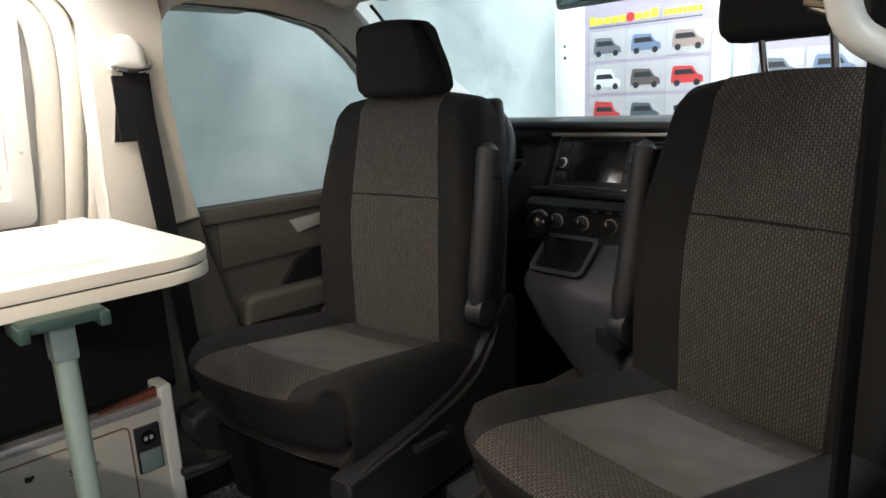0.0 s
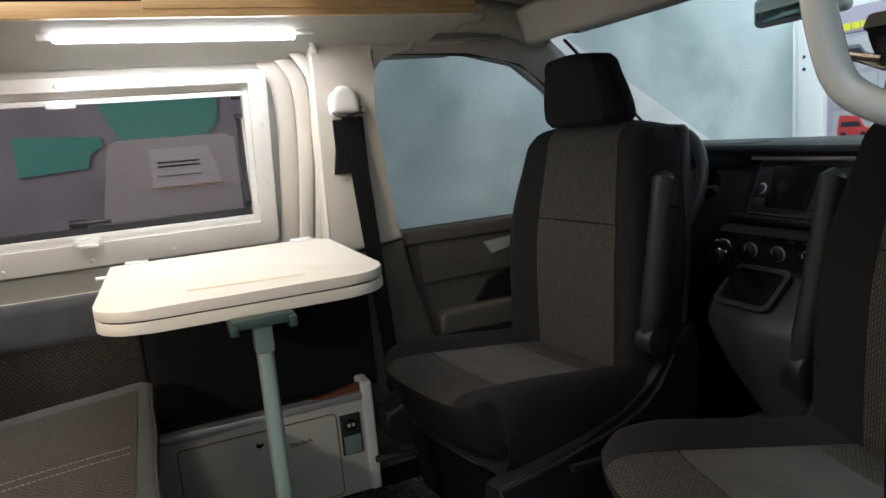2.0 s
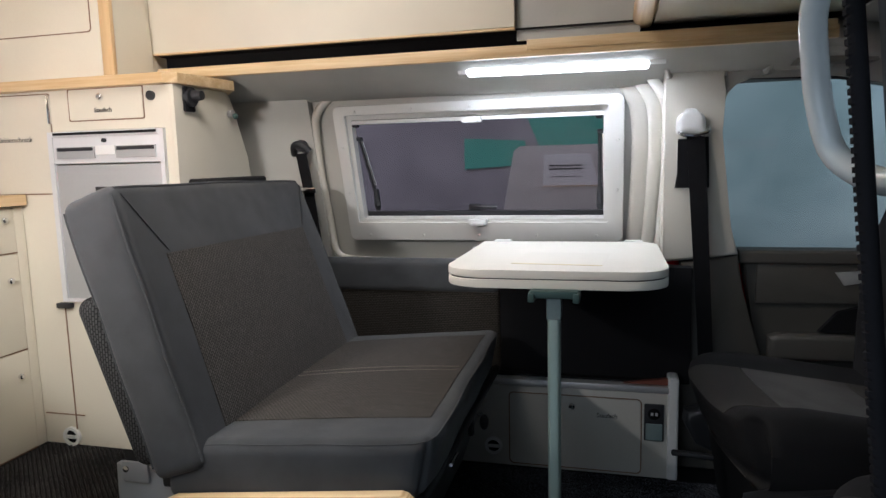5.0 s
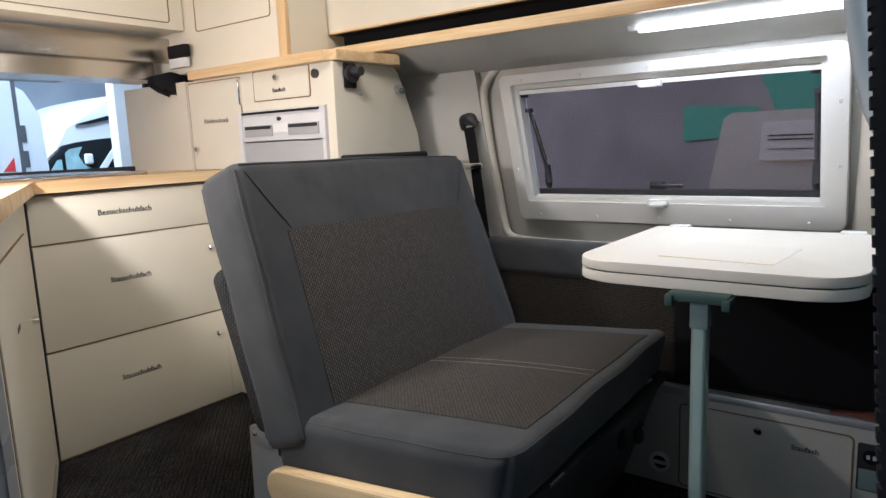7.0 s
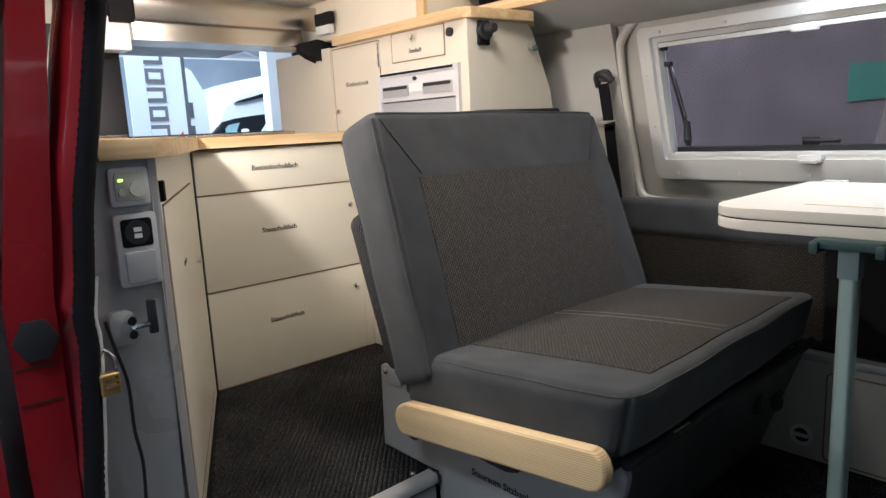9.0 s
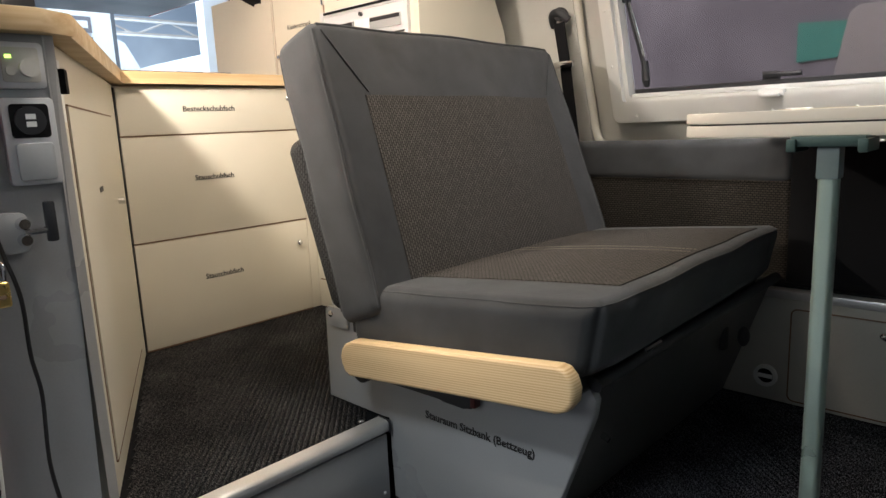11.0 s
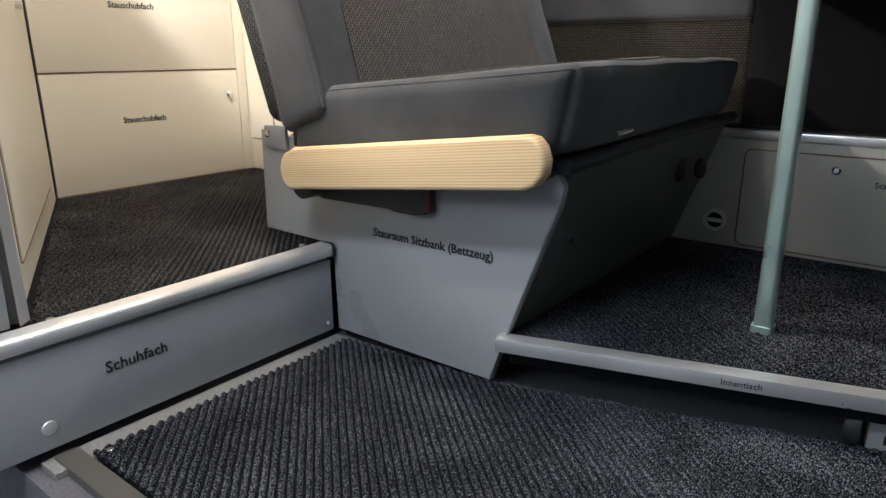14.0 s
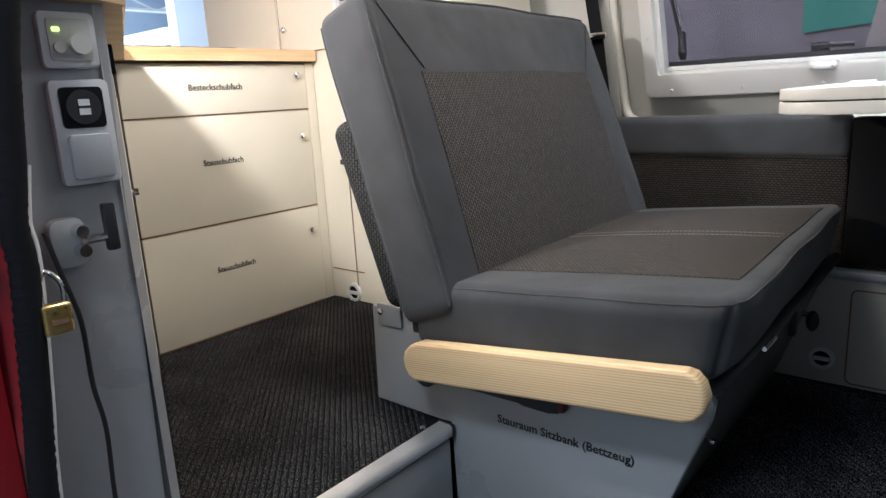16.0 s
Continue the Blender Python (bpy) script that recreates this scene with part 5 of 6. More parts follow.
cover = part("anchor_cover", soft((0.039, 0.017, 0.034), 0.016, lambda u, v, w, q: (q.x * (1 - 0.45 * max(0, w) ** 2), q.y, q.z - 0.006 * u * u), 6, (0.673, 1.537, 1.284)), M_WHITEPL, sb)
part("anchor_ring", tube(smooth_path([(0.640, 1.540, 1.262), (0.650, 1.522, 1.248), (0.685, 1.516, 1.244), (0.715, 1.522, 1.252), (0.722, 1.540, 1.268)], 4), 0.006, 8), M_CHROME, sb)
part("webbing", prism([(0.662, 1.245), (0.710, 1.245), (0.722, 1.05), (0.742, 0.70), (0.752, 0.50), (0.712, 0.50), (0.702, 0.70), (0.676, 1.05)], 1, 1.530, 1.535), M_BELT, sb)
part("webbing_fold", box(0.640, 0.668, 1.532, 1.54, 1.10, 1.235), M_BELT, sb)

door = new("door_1")
WORLD[door] = Matrix.Identity(4)
tagged(door, "dark grey driver's door with pale window surround", "door", kind="structure")
part("door_trim", prism([(0.90, 0.25), (1.95, 0.25), (1.95, 0.905), (0.83, 0.905), (0.86, 0.75)], 1, 1.640, 1.70, 0.008), M_DOORPLASTIC, door)
part("door_sill", prism([(0.82, 0.875), (1.95, 0.875), (1.95, 0.915), (0.82, 0.915)], 1, 1.612, 1.70, 0.012, 3), M_DOORPLASTIC, door)
part("pull_ledge", prism([(0.872, 0.757), (1.50, 0.770), (1.50, 0.880), (0.872, 0.880)], 1, 1.626, 1.645, 0.006), M_DOORPLASTIC, door)
part("arm_ledge", prism([(0.905, 0.60), (1.65, 0.60), (1.65, 0.672), (0.93, 0.672), (0.907, 0.662)], 1, 1.590, 1.645, 0.014, 3), M_DOORPLASTIC, door)
part("door_handle", prism([(1.075, 0.852), (1.20, 0.862), (1.20, 0.832), (1.10, 0.815)], 1, 1.618, 1.645, 0.004), M_FRIDGE, door)
part("grab_recess", prism([(1.040, 0.678), (1.24, 0.678), (1.24, 0.768), (1.157, 0.757), (1.088, 0.737)], 1, 1.622, 1.642), M_BLACK, door)
part("pocket", box(0.95, 1.70, 1.60, 1.645, 0.40, 0.50, 0.012, 3), M_BLACK, door)
up = [(0.757, 1.38), (0.79, 1.398), (1.037, 1.388), (1.20, 1.358), (1.30, 1.285), (1.44, 1.13), (1.60, 0.90), (1.70, 0.90), (1.45, 1.24), (1.33, 1.36), (1.20, 1.48), (0.75, 1.48)]
part("window_surround", lean_in(prism(up, 1, 1.600, 1.66, 0.006)), M_HEADLINER, door)
part("corner_trim", lean_in(prism([(0.735, 1.415), (0.742, 1.29), (0.757, 1.335), (0.768, 1.362), (0.788, 1.383), (0.82, 1.394), (0.875, 1.399), (0.885, 1.415)], 1, 1.592, 1.640, 0.004)), M_HEADLINER, door)
part("window_seal", lean_in(tube(smooth_path([(x, 1.618, z) for x, z in up[:7]], 3), 0.008, 8)), M_RUBBER, door)
part("pane", lean_in(prism([(0.74, 0.89), (1.63, 0.89), (1.46, 1.13), (1.32, 1.295), (1.215, 1.368), (1.04, 1.400), (0.74, 1.405)], 1, 1.645, 1.649)), M_PANE, door).visible_shadow = False
solo("wall_outer_skin", box(0.62, 2.0, 1.70, 1.72, 0.10, 0.90), M_RED, "red painted outer skin of the van's side", "wall", "structure")

ap = new("windscreen")
WORLD[ap] = Matrix.Identity(4)
tagged(ap, "sloping windscreen with pale pillar trims", "windscreen", kind="structure")
part("pillar_trim", tube(smooth_path([(1.23, 1.57, 1.435), (1.36, 1.60, 1.34), (1.58, 1.640, 1.18), (1.90, 1.655, 0.98)], 5), 0.030, 10, wide=0.042), M_HEADLINER, ap)
part("pillar_trim", tube(smooth_path([(1.28, 0.10, 1.445), (1.42, 0.08, 1.36), (1.65, 0.06, 1.20), (1.95, 0.03, 1.02)], 5), 0.035, 10, wide=0.05), M_HEADLINER, ap)
part("header", prism([(1.02, 1.515), (1.30, 1.475), (1.36, 1.430), (1.40, 1.43), (1.32, 1.52), (1.02, 1.55)], 1, 0.08, 1.56, 0.01), M_HEADLINER, ap)
part("pane", prism([(1.385, 1.425), (2.02, 1.03), (2.024, 1.034), (1.389, 1.43)], 1, 0.06, 1.60), M_PANE, ap).visible_shadow = False
part("side_rail", tube([(0.98, 1.475, 1.475), (1.13, 1.49, 1.462), (1.26, 1.52, 1.430)], 0.042, 12), M_HEADLINER, ap)
part("edge_seal", tube([(1.312, 1.50, 1.407), (1.581, 1.50, 1.156), (1.72, 1.50, 1.03)], 0.0045, 8), M_RUBBER, ap)
vis = thing("sun_visor", (1.24, 1.3, 1.46), "pale grey folded-up sun visor", "sun visor")
part("visor", soft((0.017, 0.30, 0.046), 0.0165, lambda u, v, w, q: (q.x - 0.35 * q.z, q.y, q.z), 7, (1.150, 1.140, 1.434)), M_HEADLINER, vis)
part("pivot", ball((1.335, 1.475, 1.432), 0.012), M_DARKPLASTIC, vis)
grab = thing("ceiling_grab_handle", (0.95, 1.5, 1.43), "grey moulded grab handle over the driver's door", "handle")
part("recess", prism([(0.915, 1.416), (0.925, 1.437), (0.955, 1.457), (1.00, 1.468), (1.05, 1.464), (1.088, 1.450), (1.108, 1.432), (1.112, 1.416)], 1, 1.490, 1.60, 0.004), mat("grab_recess_plastic", (0.22, 0.22, 0.20), 0.6, var=0.08, bump=0.1), grab)
part("handle", tube(smooth_path([(0.86, 1.545, 1.405), (0.885, 1.515, 1.440), (0.95, 1.508, 1.452), (1.03, 1.508, 1.448), (1.06, 1.54, 1.415)], 5), 0.010, 8), M_HEADLINER, grab)
mirror = thing("rear_view_mirror", (1.60, 1.05, 1.40), "dark interior rear-view mirror", "mirror")
part("housing", soft((0.018, 0.12, 0.034), 0.016, None, 5, (1.60, 0.985, 1.395)), M_SILVER, mirror)
part("glass", box(1.578, 1.584, 0.88, 1.09, 1.370, 1.420, 0.002), mat("mirror_glass", (0.6, 0.68, 0.66), 0.05, metal=1.0, var=0.02, bump=0), mirror)
part("stem", tube([(1.61, 0.985, 1.40), (1.55, 0.985, 1.46)], 0.008, 8), M_DARKPLASTIC, mirror)

# ---- dashboard ----
solo("wall_footwell", box(1.952, 2.043, 1.61, 1.698, 0.12, 1.03), M_BLACK, "black footwell side beside the driver's door", "wall", "structure")
solo("wall_bulkhead", box(2.045, 2.075, 0.0, 1.70, 0.05, 1.03), M_BLACK, "black bulkhead under the windscreen", "wall", "structure")
dash = thing("dashboard", (1.75, 0.85, 0.5), "black van dashboard with radio and round heater knobs", "dashboard")
prof = [(1.60, 0.60), (1.575, 0.80), (1.590, 0.905), (1.640, 1.03), (1.622, 1.052), (1.625, 1.070), (1.67, 1.083), (1.85, 1.085), (2.04, 1.04), (2.04, 0.45), (1.70, 0.45)]
part("body", prism(prof, 1, 0.06, 1.60, 0.006), M_DARKPLASTIC, dash)
part("top_lip", tube(smooth_path([(1.63, 0.10, 1.058), (1.615, 0.5, 1.066), (1.615, 0.9, 1.068), (1.625, 1.25, 1.072), (1.64, 1.55, 1.070)], 6), 0.013, 10), M_DARKPLASTIC, dash)
part("decor_strip", box(1.618, 1.630, 0.55, 1.14, 1.044, 1.052, 0.002), M_FRIDGE, dash)
radio = part("radio", box(1.578, 1.606, 0.868, 1.112, 0.918, 1.040, 0.004), M_DARKPLASTIC, dash, "car radio with dark screen")
part("radio_frame", ring(rounded(0.862, 1.118, 0.912, 1.044, 0.006), rounded(0.868, 1.112, 0.918, 1.038, 0.006), 0, 1.575, 1.600), M_CONSOLE, radio)
part("screen", box(1.575, 1.579, 0.905, 1.068, 0.932, 1.030, 0.001), M_SCREEN, radio)
for yy in (1.092, 0.886):
    part("radio_knob", tube([(1.578, yy, 0.975), (1.566, yy, 0.975)], 0.011, 16), M_DARKPLASTIC, radio)
    part("knob_ring", tube([(1.578, yy, 0.975), (1.574, yy, 0.975)], 0.0135, 16), M_SILVER, radio)
    for zz in (1.018, 0.945):
        part("button", box(1.575, 1.579, yy - 0.014, yy + 0.014, zz - 0.008, zz + 0.008, 0.001), M_CONSOLE, radio)
for zz in (0.914, 1.040):
    part("chrome_line", box(1.5735, 1.577, 0.868, 1.112, zz, zz + 0.003), M_CHROME, radio)
for ob in [radio, *radio.children]:
    for v in ob.data.vertices:
        v.co.x += 0.42 * (v.co.z + WORLD[ob].translation.z - 0.918)
hv = part("heater_panel", prism([(1.520, 0.785), (1.525, 0.872), (1.545, 0.888), (1.62, 0.888), (1.62, 0.76), (1.54, 0.76)], 1, 0.775, 1.16, 0.005), M_DARKPLASTIC, dash)
part("panel_edge", box(1.516, 1.524, 0.785, 1.15, 0.779, 0.786, 0.002), M_CONSOLE, hv)
for yy in (1.055, 0.977, 0.897):
    kb = part("heater_knob", tube([(1.522, yy, 0.834), (1.506, yy, 0.834), (1.502, yy, 0.834)], [0.0165, 0.0165, 0.0135], 20), M_DARKPLASTIC, hv)
    part("knob_ring", tube([(1.523, yy, 0.834), (1.5185, yy, 0.834)], 0.0188, 24), M_ALU, kb)
    part("pointer", box(1.500, 1.5035, yy - 0.001, yy + 0.001, 0.838, 0.847), M_WHITEPL, kb)
part("slot", box(1.519, 1.528, 0.80, 1.02, 0.860, 0.874, 0.002), M_BLACK, hv)
for yy in (0.86, 0.90, 0.94):
    part("small_button", box(1.5165, 1.520, yy - 0.008, yy + 0.008, 0.863, 0.870, 0.001), M_CONSOLE, hv)
part("shelf", box(1.555, 1.60, 0.76, 1.17, 0.892, 0.910, 0.006), M_DARKPLASTIC, dash)
vv = part("dash_vent", box(1.588, 1.60, 0.70, 0.83, 0.935, 1.03, 0.004), M_BLACK, dash)
for k in range(7):
    part("slat", box(1.578, 1.592, 0.705, 0.825, 0.941 + 0.013 * k, 0.945 + 0.013 * k), M_CONSOLE, vv)
cluster = part("instrument_hood", soft((0.07, 0.20, 0.036), 0.03, None, 5, (1.69, 1.36, 1.052)), M_DARKPLASTIC, dash)
part("dial", disc((1.588, 1.26, 0.99), 0, 0.045, 0.006, 28), M_SCREEN, cluster)
con_shape = prism([(1.47, 0.38), (1.42, 0.47), (1.378, 0.60), (1.362, 0.690), (1.375, 0.720), (1.47, 0.80), (1.62, 0.80), (1.66, 0.38)], 1, 0.775, 1.06, 0.032, 4)
for v in con_shape.verts:
    k = max(0.0, min(1.0, (0.70 - v.co.z) / 0.32))
    v.co.y -= max(0.0, (v.co.y - 0.78) / 0.27) * 0.19 * k ** 0.9
    v.co.x -= 0.012 * math.sin(math.pi * k)
con = part("console", con_shape, M_CONSOLE, dash, "grey gear lever console")
part("gear_well", prism([(1.386, 0.734), (1.464, 0.802), (1.461, 0.806), (1.383, 0.738)], 1, 0.895, 1.030, 0.002), M_BLACK, con)
rim = ring(rounded(0.885, 1.040, -0.058, 0.058, 0.02), rounded(0.897, 1.028, -0.046, 0.046, 0.014), 0, 0.0, 0.009)
for v in rim.verts:
    a, c = v.co.z, v.co.x
    v.co = Vector((1.4245 + a * 0.754 - c * 0.657, v.co.y, 0.7705 + a * 0.657 + c * 0.754))
part("well_rim", rim, M_CONSOLE, con)
gear = part("gear_lever", tube(smooth_path([(1.43, 0.975, 0.755), (1.40, 0.985, 0.80), (1.375, 0.992, 0.845)], 4), [0.042, 0.038, 0.032, 0.025, 0.018, 0.013, 0.010, 0.010, 0.010], 12), M_BLACK, con)
part("gear_knob", ball((1.370, 0.995, 0.858), 0.031, (1, 1, 1.1)), M_SCREEN, gear)
part("cup_holder", disc((1.375, 0.79, 0.62), 2, 0.045, 0.03, 24), M_DARKPLASTIC, con)
tunnel = thing("cab_step", (1.35, 0.75, 0.2), "grey carpeted box between the cab seats", "box")
part("box", box(1.22, 1.60, 0.62, 1.02, 0.20, 0.44, 0.03, 3), M_DOORPLASTIC, tunnel)
wheel = thing("steering_wheel", (1.49, 1.31, 0.98), "dark grey steering wheel behind the driver's seat", "steering wheel")
cw, ca, cb = Vector((1.475, 1.365, 0.965)), Vector((0, 1, 0)), Vector((0.42, 0, 0.907))
ringpts = [cw + 0.188 * (math.cos(2 * math.pi * k / 40) * ca + math.sin(2 * math.pi * k / 40) * cb) for k in range(41)]
part("rim", tube(ringpts, 0.0155, 12), M_CONSOLE, wheel)
part("hub", soft((0.03, 0.075, 0.055), 0.025, None, 5, (1.49, 1.365, 0.96)), M_DARKPLASTIC, wheel)
for ang in (0, 180, 250, 290):
    e = cw + 0.18 * (math.cos(radians(ang)) * ca + math.sin(radians(ang)) * cb)
    part("spoke", tube([(1.49, 1.365, 0.96), e], 0.012, 8), M_DARKPLASTIC, wheel)
part("column", tube([(1.50, 1.365, 0.95), (1.65, 1.365, 0.88)], 0.04, 14), M_DARKPLASTIC, wheel)
part("stalk", tube([(1.53, 1.28, 0.97), (1.515, 1.155, 0.982)], [0.006, 0.009], 10), M_DARKPLASTIC, wheel)

# ---- passenger pillar, grab handle, belt ----
bp = new("pillar_right")
WORLD[bp] = Matrix.Identity(4)
tagged(bp, "dark door pillar with ribbed rubber seal", "pillar", kind="structure")


def seal_x(z):
    return 0.640 + (1.30 - z) * 0.075


def seal_y(z):
    return 0.125 - (1.30 - z) * 0.09 if z > 0.9 else 0.089 - (0.9 - z) * 0.03


zs = [0.15 + 0.09 * k for k in range(17)]
part("body", tube([(seal_x(z) + 0.060, seal_y(z) - 0.060, z) for z in zs], 0.072, 12, wide=0.052, flat=(1, 0.6, 0)), M_BODYDARK, bp)
part("inner_trim", prism([(0.70, 0.17), (0.86, 0.17), (0.84, 1.0), (0.80, 1.55), (0.655, 1.55), (0.665, 1.05), (0.685, 0.7)], 1, 0.060, 0.095, 0.008), M_BODYDARK, bp)
rib = part("seal", tube([(seal_x(z) - 0.002, seal_y(z) + 0.002, z) for z in zs], 0.0066, 10), M_SEALRIB, bp, "ribbed black rubber door seal")
zz = 0.20
while zz < 1.5:
    part("rib", tube([(seal_x(zz) - 0.003, seal_y(zz) + 0.003, zz), (seal_x(zz + 0.0045) - 0.003, seal_y(zz + 0.0045) + 0.003, zz + 0.0045)], 0.0071, 8), M_SEALRIB, rib)
    zz += 0.0072
gh = thing("grab_handle", (0.66, 0.14, 1.25), "large glossy white grab handle on the door pillar", "handle")
hp = [(0.680, 0.112, 1.164), (0.662, 0.142, 1.166), (0.644, 0.176, 1.186), (0.634, 0.186, 1.225), (0.629, 0.188, 1.265), (0.626, 0.184, 1.305), (0.634, 0.166, 1.338), (0.652, 0.135, 1.352), (0.670, 0.110, 1.355)]
part("handle", tube(smooth_path(hp, 6), 0.0108, 16), M_HANDLE, gh)
part("foot", soft((0.016, 0.019, 0.018), 0.013, None, 5, (0.680, 0.115, 1.165)), M_HANDLE, gh)
part("foot", soft((0.016, 0.019, 0.018), 0.013, None, 5, (0.672, 0.112, 1.355)), M_HANDLE, gh)
pb = thing("seat_belt", (0.72, 0.17, 0.6), "black seat belt hanging at the passenger's pillar", "seat belt")
part("webbing", prism([(0.700, 1.42), (0.746, 1.42), (0.748, 0.9), (0.750, 0.25), (0.704, 0.25), (0.702, 0.9)], 1, 0.178, 0.182), M_BELT, pb)
part("guide", soft((0.034, 0.016, 0.020), 0.010, None, 4, (0.724, 0.172, 1.43)), M_DARKPLASTIC, pb)
part("belt_holder", prism([(0.696, 1.228), (0.702, 1.238), (0.722, 1.238), (0.722, 1.206), (0.714, 1.202), (0.710, 1.222)], 1, 0.183, 0.205, 0.004), M_DARKPLASTIC, pb)
part("chrome_loop", tube([(0.706, 0.196, 1.206), (0.700, 0.226, 1.214), (0.716, 0.228, 1.212), (0.718, 0.200, 1.200)], 0.0028, 8), M_STEEL, pb)
part("tongue", box(0.698, 0.752, 0.172, 0.188, 0.640, 0.662, 0.004), M_CHROME, pb)
part("end_bolt", disc((0.727, 0.180, 0.262), 1, 0.022, 0.014, 18, 0.003), M_DARKPLASTIC, pb)
latchp = thing("door_catch", (0.72, 0.02, 1.2), "black door catch with a ring on the door pillar", "catch")
part("ring", ring([(0.745 + 0.022 * math.cos(2 * math.pi * k / 20), 1.165 + 0.022 * math.sin(2 * math.pi * k / 20)) for k in range(20)], [(0.745 + 0.012 * math.cos(2 * math.pi * k / 20), 1.165 + 0.012 * math.sin(2 * math.pi * k / 20)) for k in range(20)], 1, -0.05, -0.03), M_SILVER, latchp)
part("plate", box(0.715, 0.78, -0.035, -0.01, 1.12, 1.29, 0.006), M_DARKPLASTIC, latchp)
fd = thing("front_door", (1.2, 0.0, 0.2), "red painted passenger door, closed", "door")
part("panel", box(0.86, 1.95, -0.04, 0.02, 0.10, 0.95, 0.02, 3), M_RED, fd)
part("inner_trim", box(0.88, 1.93, 0.02, 0.06, 0.20, 0.90, 0.01), M_DOORPLASTIC, fd)
solo("wall_pillar_skin", box(0.765, 0.86, -0.05, 0.02, 0.10, 1.55, 0.01), M_RED, "red painted outer skin of the door pillar", "wall", "structure")
solo("wall_roof_edge", box(-0.45, 1.1, -0.05, 0.05, 1.50, 1.56, 0.01), M_TRIM, "pale roof edge over the sliding door opening", "wall", "structure")

# ---- rear kitchen ----
solo("wall_rear_right", box(-1.95, -0.44, -0.05, 0.0, 0.10, 1.52), M_TRIM, "inner skin of the van behind the sliding door", "wall", "structure")
rear = new("tailgate")
WORLD[rear] = Matrix.Identity(4)
tagged(rear, "pale tailgate lining round the rear window", "wall", kind="structure")
part("lining", ring([(-0.05, 0.10), (1.72, 0.10), (1.72, 1.66), (-0.05, 1.66)], [(0.30, 1.12), (1.30, 1.12), (1.28, 1.50), (0.34, 1.50)], 0, -1.84, -1.80), M_TRIM, rear)
part("window_seal", ring([(0.295, 1.115), (1.305, 1.115), (1.285, 1.505), (0.335, 1.505)], [(0.33, 1.14), (1.27, 1.14), (1.25, 1.48), (0.37, 1.48)], 0, -1.80, -1.78), M_RUBBER, rear)
part("side_jamb", box(-1.88, -1.842, 0.50, 0.596, 1.12, 1.50, 0.006), M_DARKPLASTIC, rear)
gate = thing("raised_tailgate", (-1.9, 0.8, 1.55), "dark blue raised tailgate above the rear opening", "tailgate")
part("panel", prism([(-1.84, 1.54), (-2.9, 1.552), (-2.9, 1.59), (-1.84, 1.60)], 1, 0.0, 1.42, 0.005), M_BODYDARK, gate)
part("edge", tube([(-1.86, 1.43, 1.57), (-2.9, 1.43, 1.57)], 0.02, 8), M_RED, gate)

draw = thing("drawer_cabinet", (-1.4, 0.85, 0.345), "cream drawer cabinet under the rear worktop", "cabinet")
part("body", box(-1.80, -1.262, 0.30, 1.18, 0.345, 1.085), M_CREAM, draw)
for nm, z0, z1, lz, word, size in (("top", 0.953, 1.080, 1.026, "Besteckschubfach", 0.0231), ("mid", 0.658, 0.948, 0.828, "Stauschubfach", 0.0222), ("low", 0.348, 0.653, 0.532, "Stauschubfach", 0.0222)):
    dr = part("drawer_front", box(-1.262, -1.250, 0.576, 1.146, z0, z1, 0.002), M_CREAM, draw)
    part("edge_band", box(-1.2615, -1.2492, 0.576, 1.146, z0 - 0.0035, z0 - 0.0005), M_GROOVE, dr)
    letters("lettering", word, size, pose(-1.2494, 0.757 if nm == "top" else 0.772, lz - 0.004, *FACE_FRONT), dr, bold=0.0003, align="LEFT")
    knob("knob", (-1.250, 1.107, {"top": 1.050, "mid": 0.872, "low": 0.582}[nm]), 0, 1, dr)
part("side_filler", box(-1.27, -1.252, 1.148, 1.182, 0.345, 1.085, 0.002), M_CREAM, draw)
part("toe_gap", box(-1.262, -1.249, 0.556, 0.573, 0.345, 1.080), M_DARKPLASTIC, draw)

ang0, ang1 = Vector((-0.42, 0.170)), Vector((-1.255, 0.572))
wt = thing("worktop", (-1.3, 0.5, 1.09), "pale ash wood kitchen worktop with a flush hob lid", "worktop")
part("slab", prism([(-1.80, 0.02), (-0.49, 0.02), (-0.47, 0.085), (-0.395, 0.095), (-0.395, 0.165), (-0.425, 0.215), (-1.228, 0.588), (-1.228, 1.175), (-1.80, 1.175)], 2, 1.090, 1.122, 0.004), M_WOOD_Y, wt)
part("hob_lid", box(-1.72, -1.30, 0.10, 0.95, 1.122, 1.132, 0.003), M_STEEL, wt)
part("hob_lid", box(-1.15, -0.55, 0.06, 0.19, 1.122, 1.130, 0.003), M_STEEL, wt)

rc = thing("side_cabinet", (-0.8, 0.2, 0.345), "cream side cabinet with grey end panel and switches", "cabinet")
part("end_panel", prism([(0.052, 1.09), (0.186, 1.09), (0.178, 0.95), (0.160, 0.345), (0.0, 0.345), (0.02, 0.80)], 0, -0.434, -0.420, 0.002), M_GREYLAM, rc)
dv = (ang1 - ang0).normalized()
nv = Vector((dv.y, -dv.x)) * -1
if nv.y < 0:
    nv = -nv


def face(a, out):
    p = ang0 + dv * a + nv * out
    return (p.x, p.y)


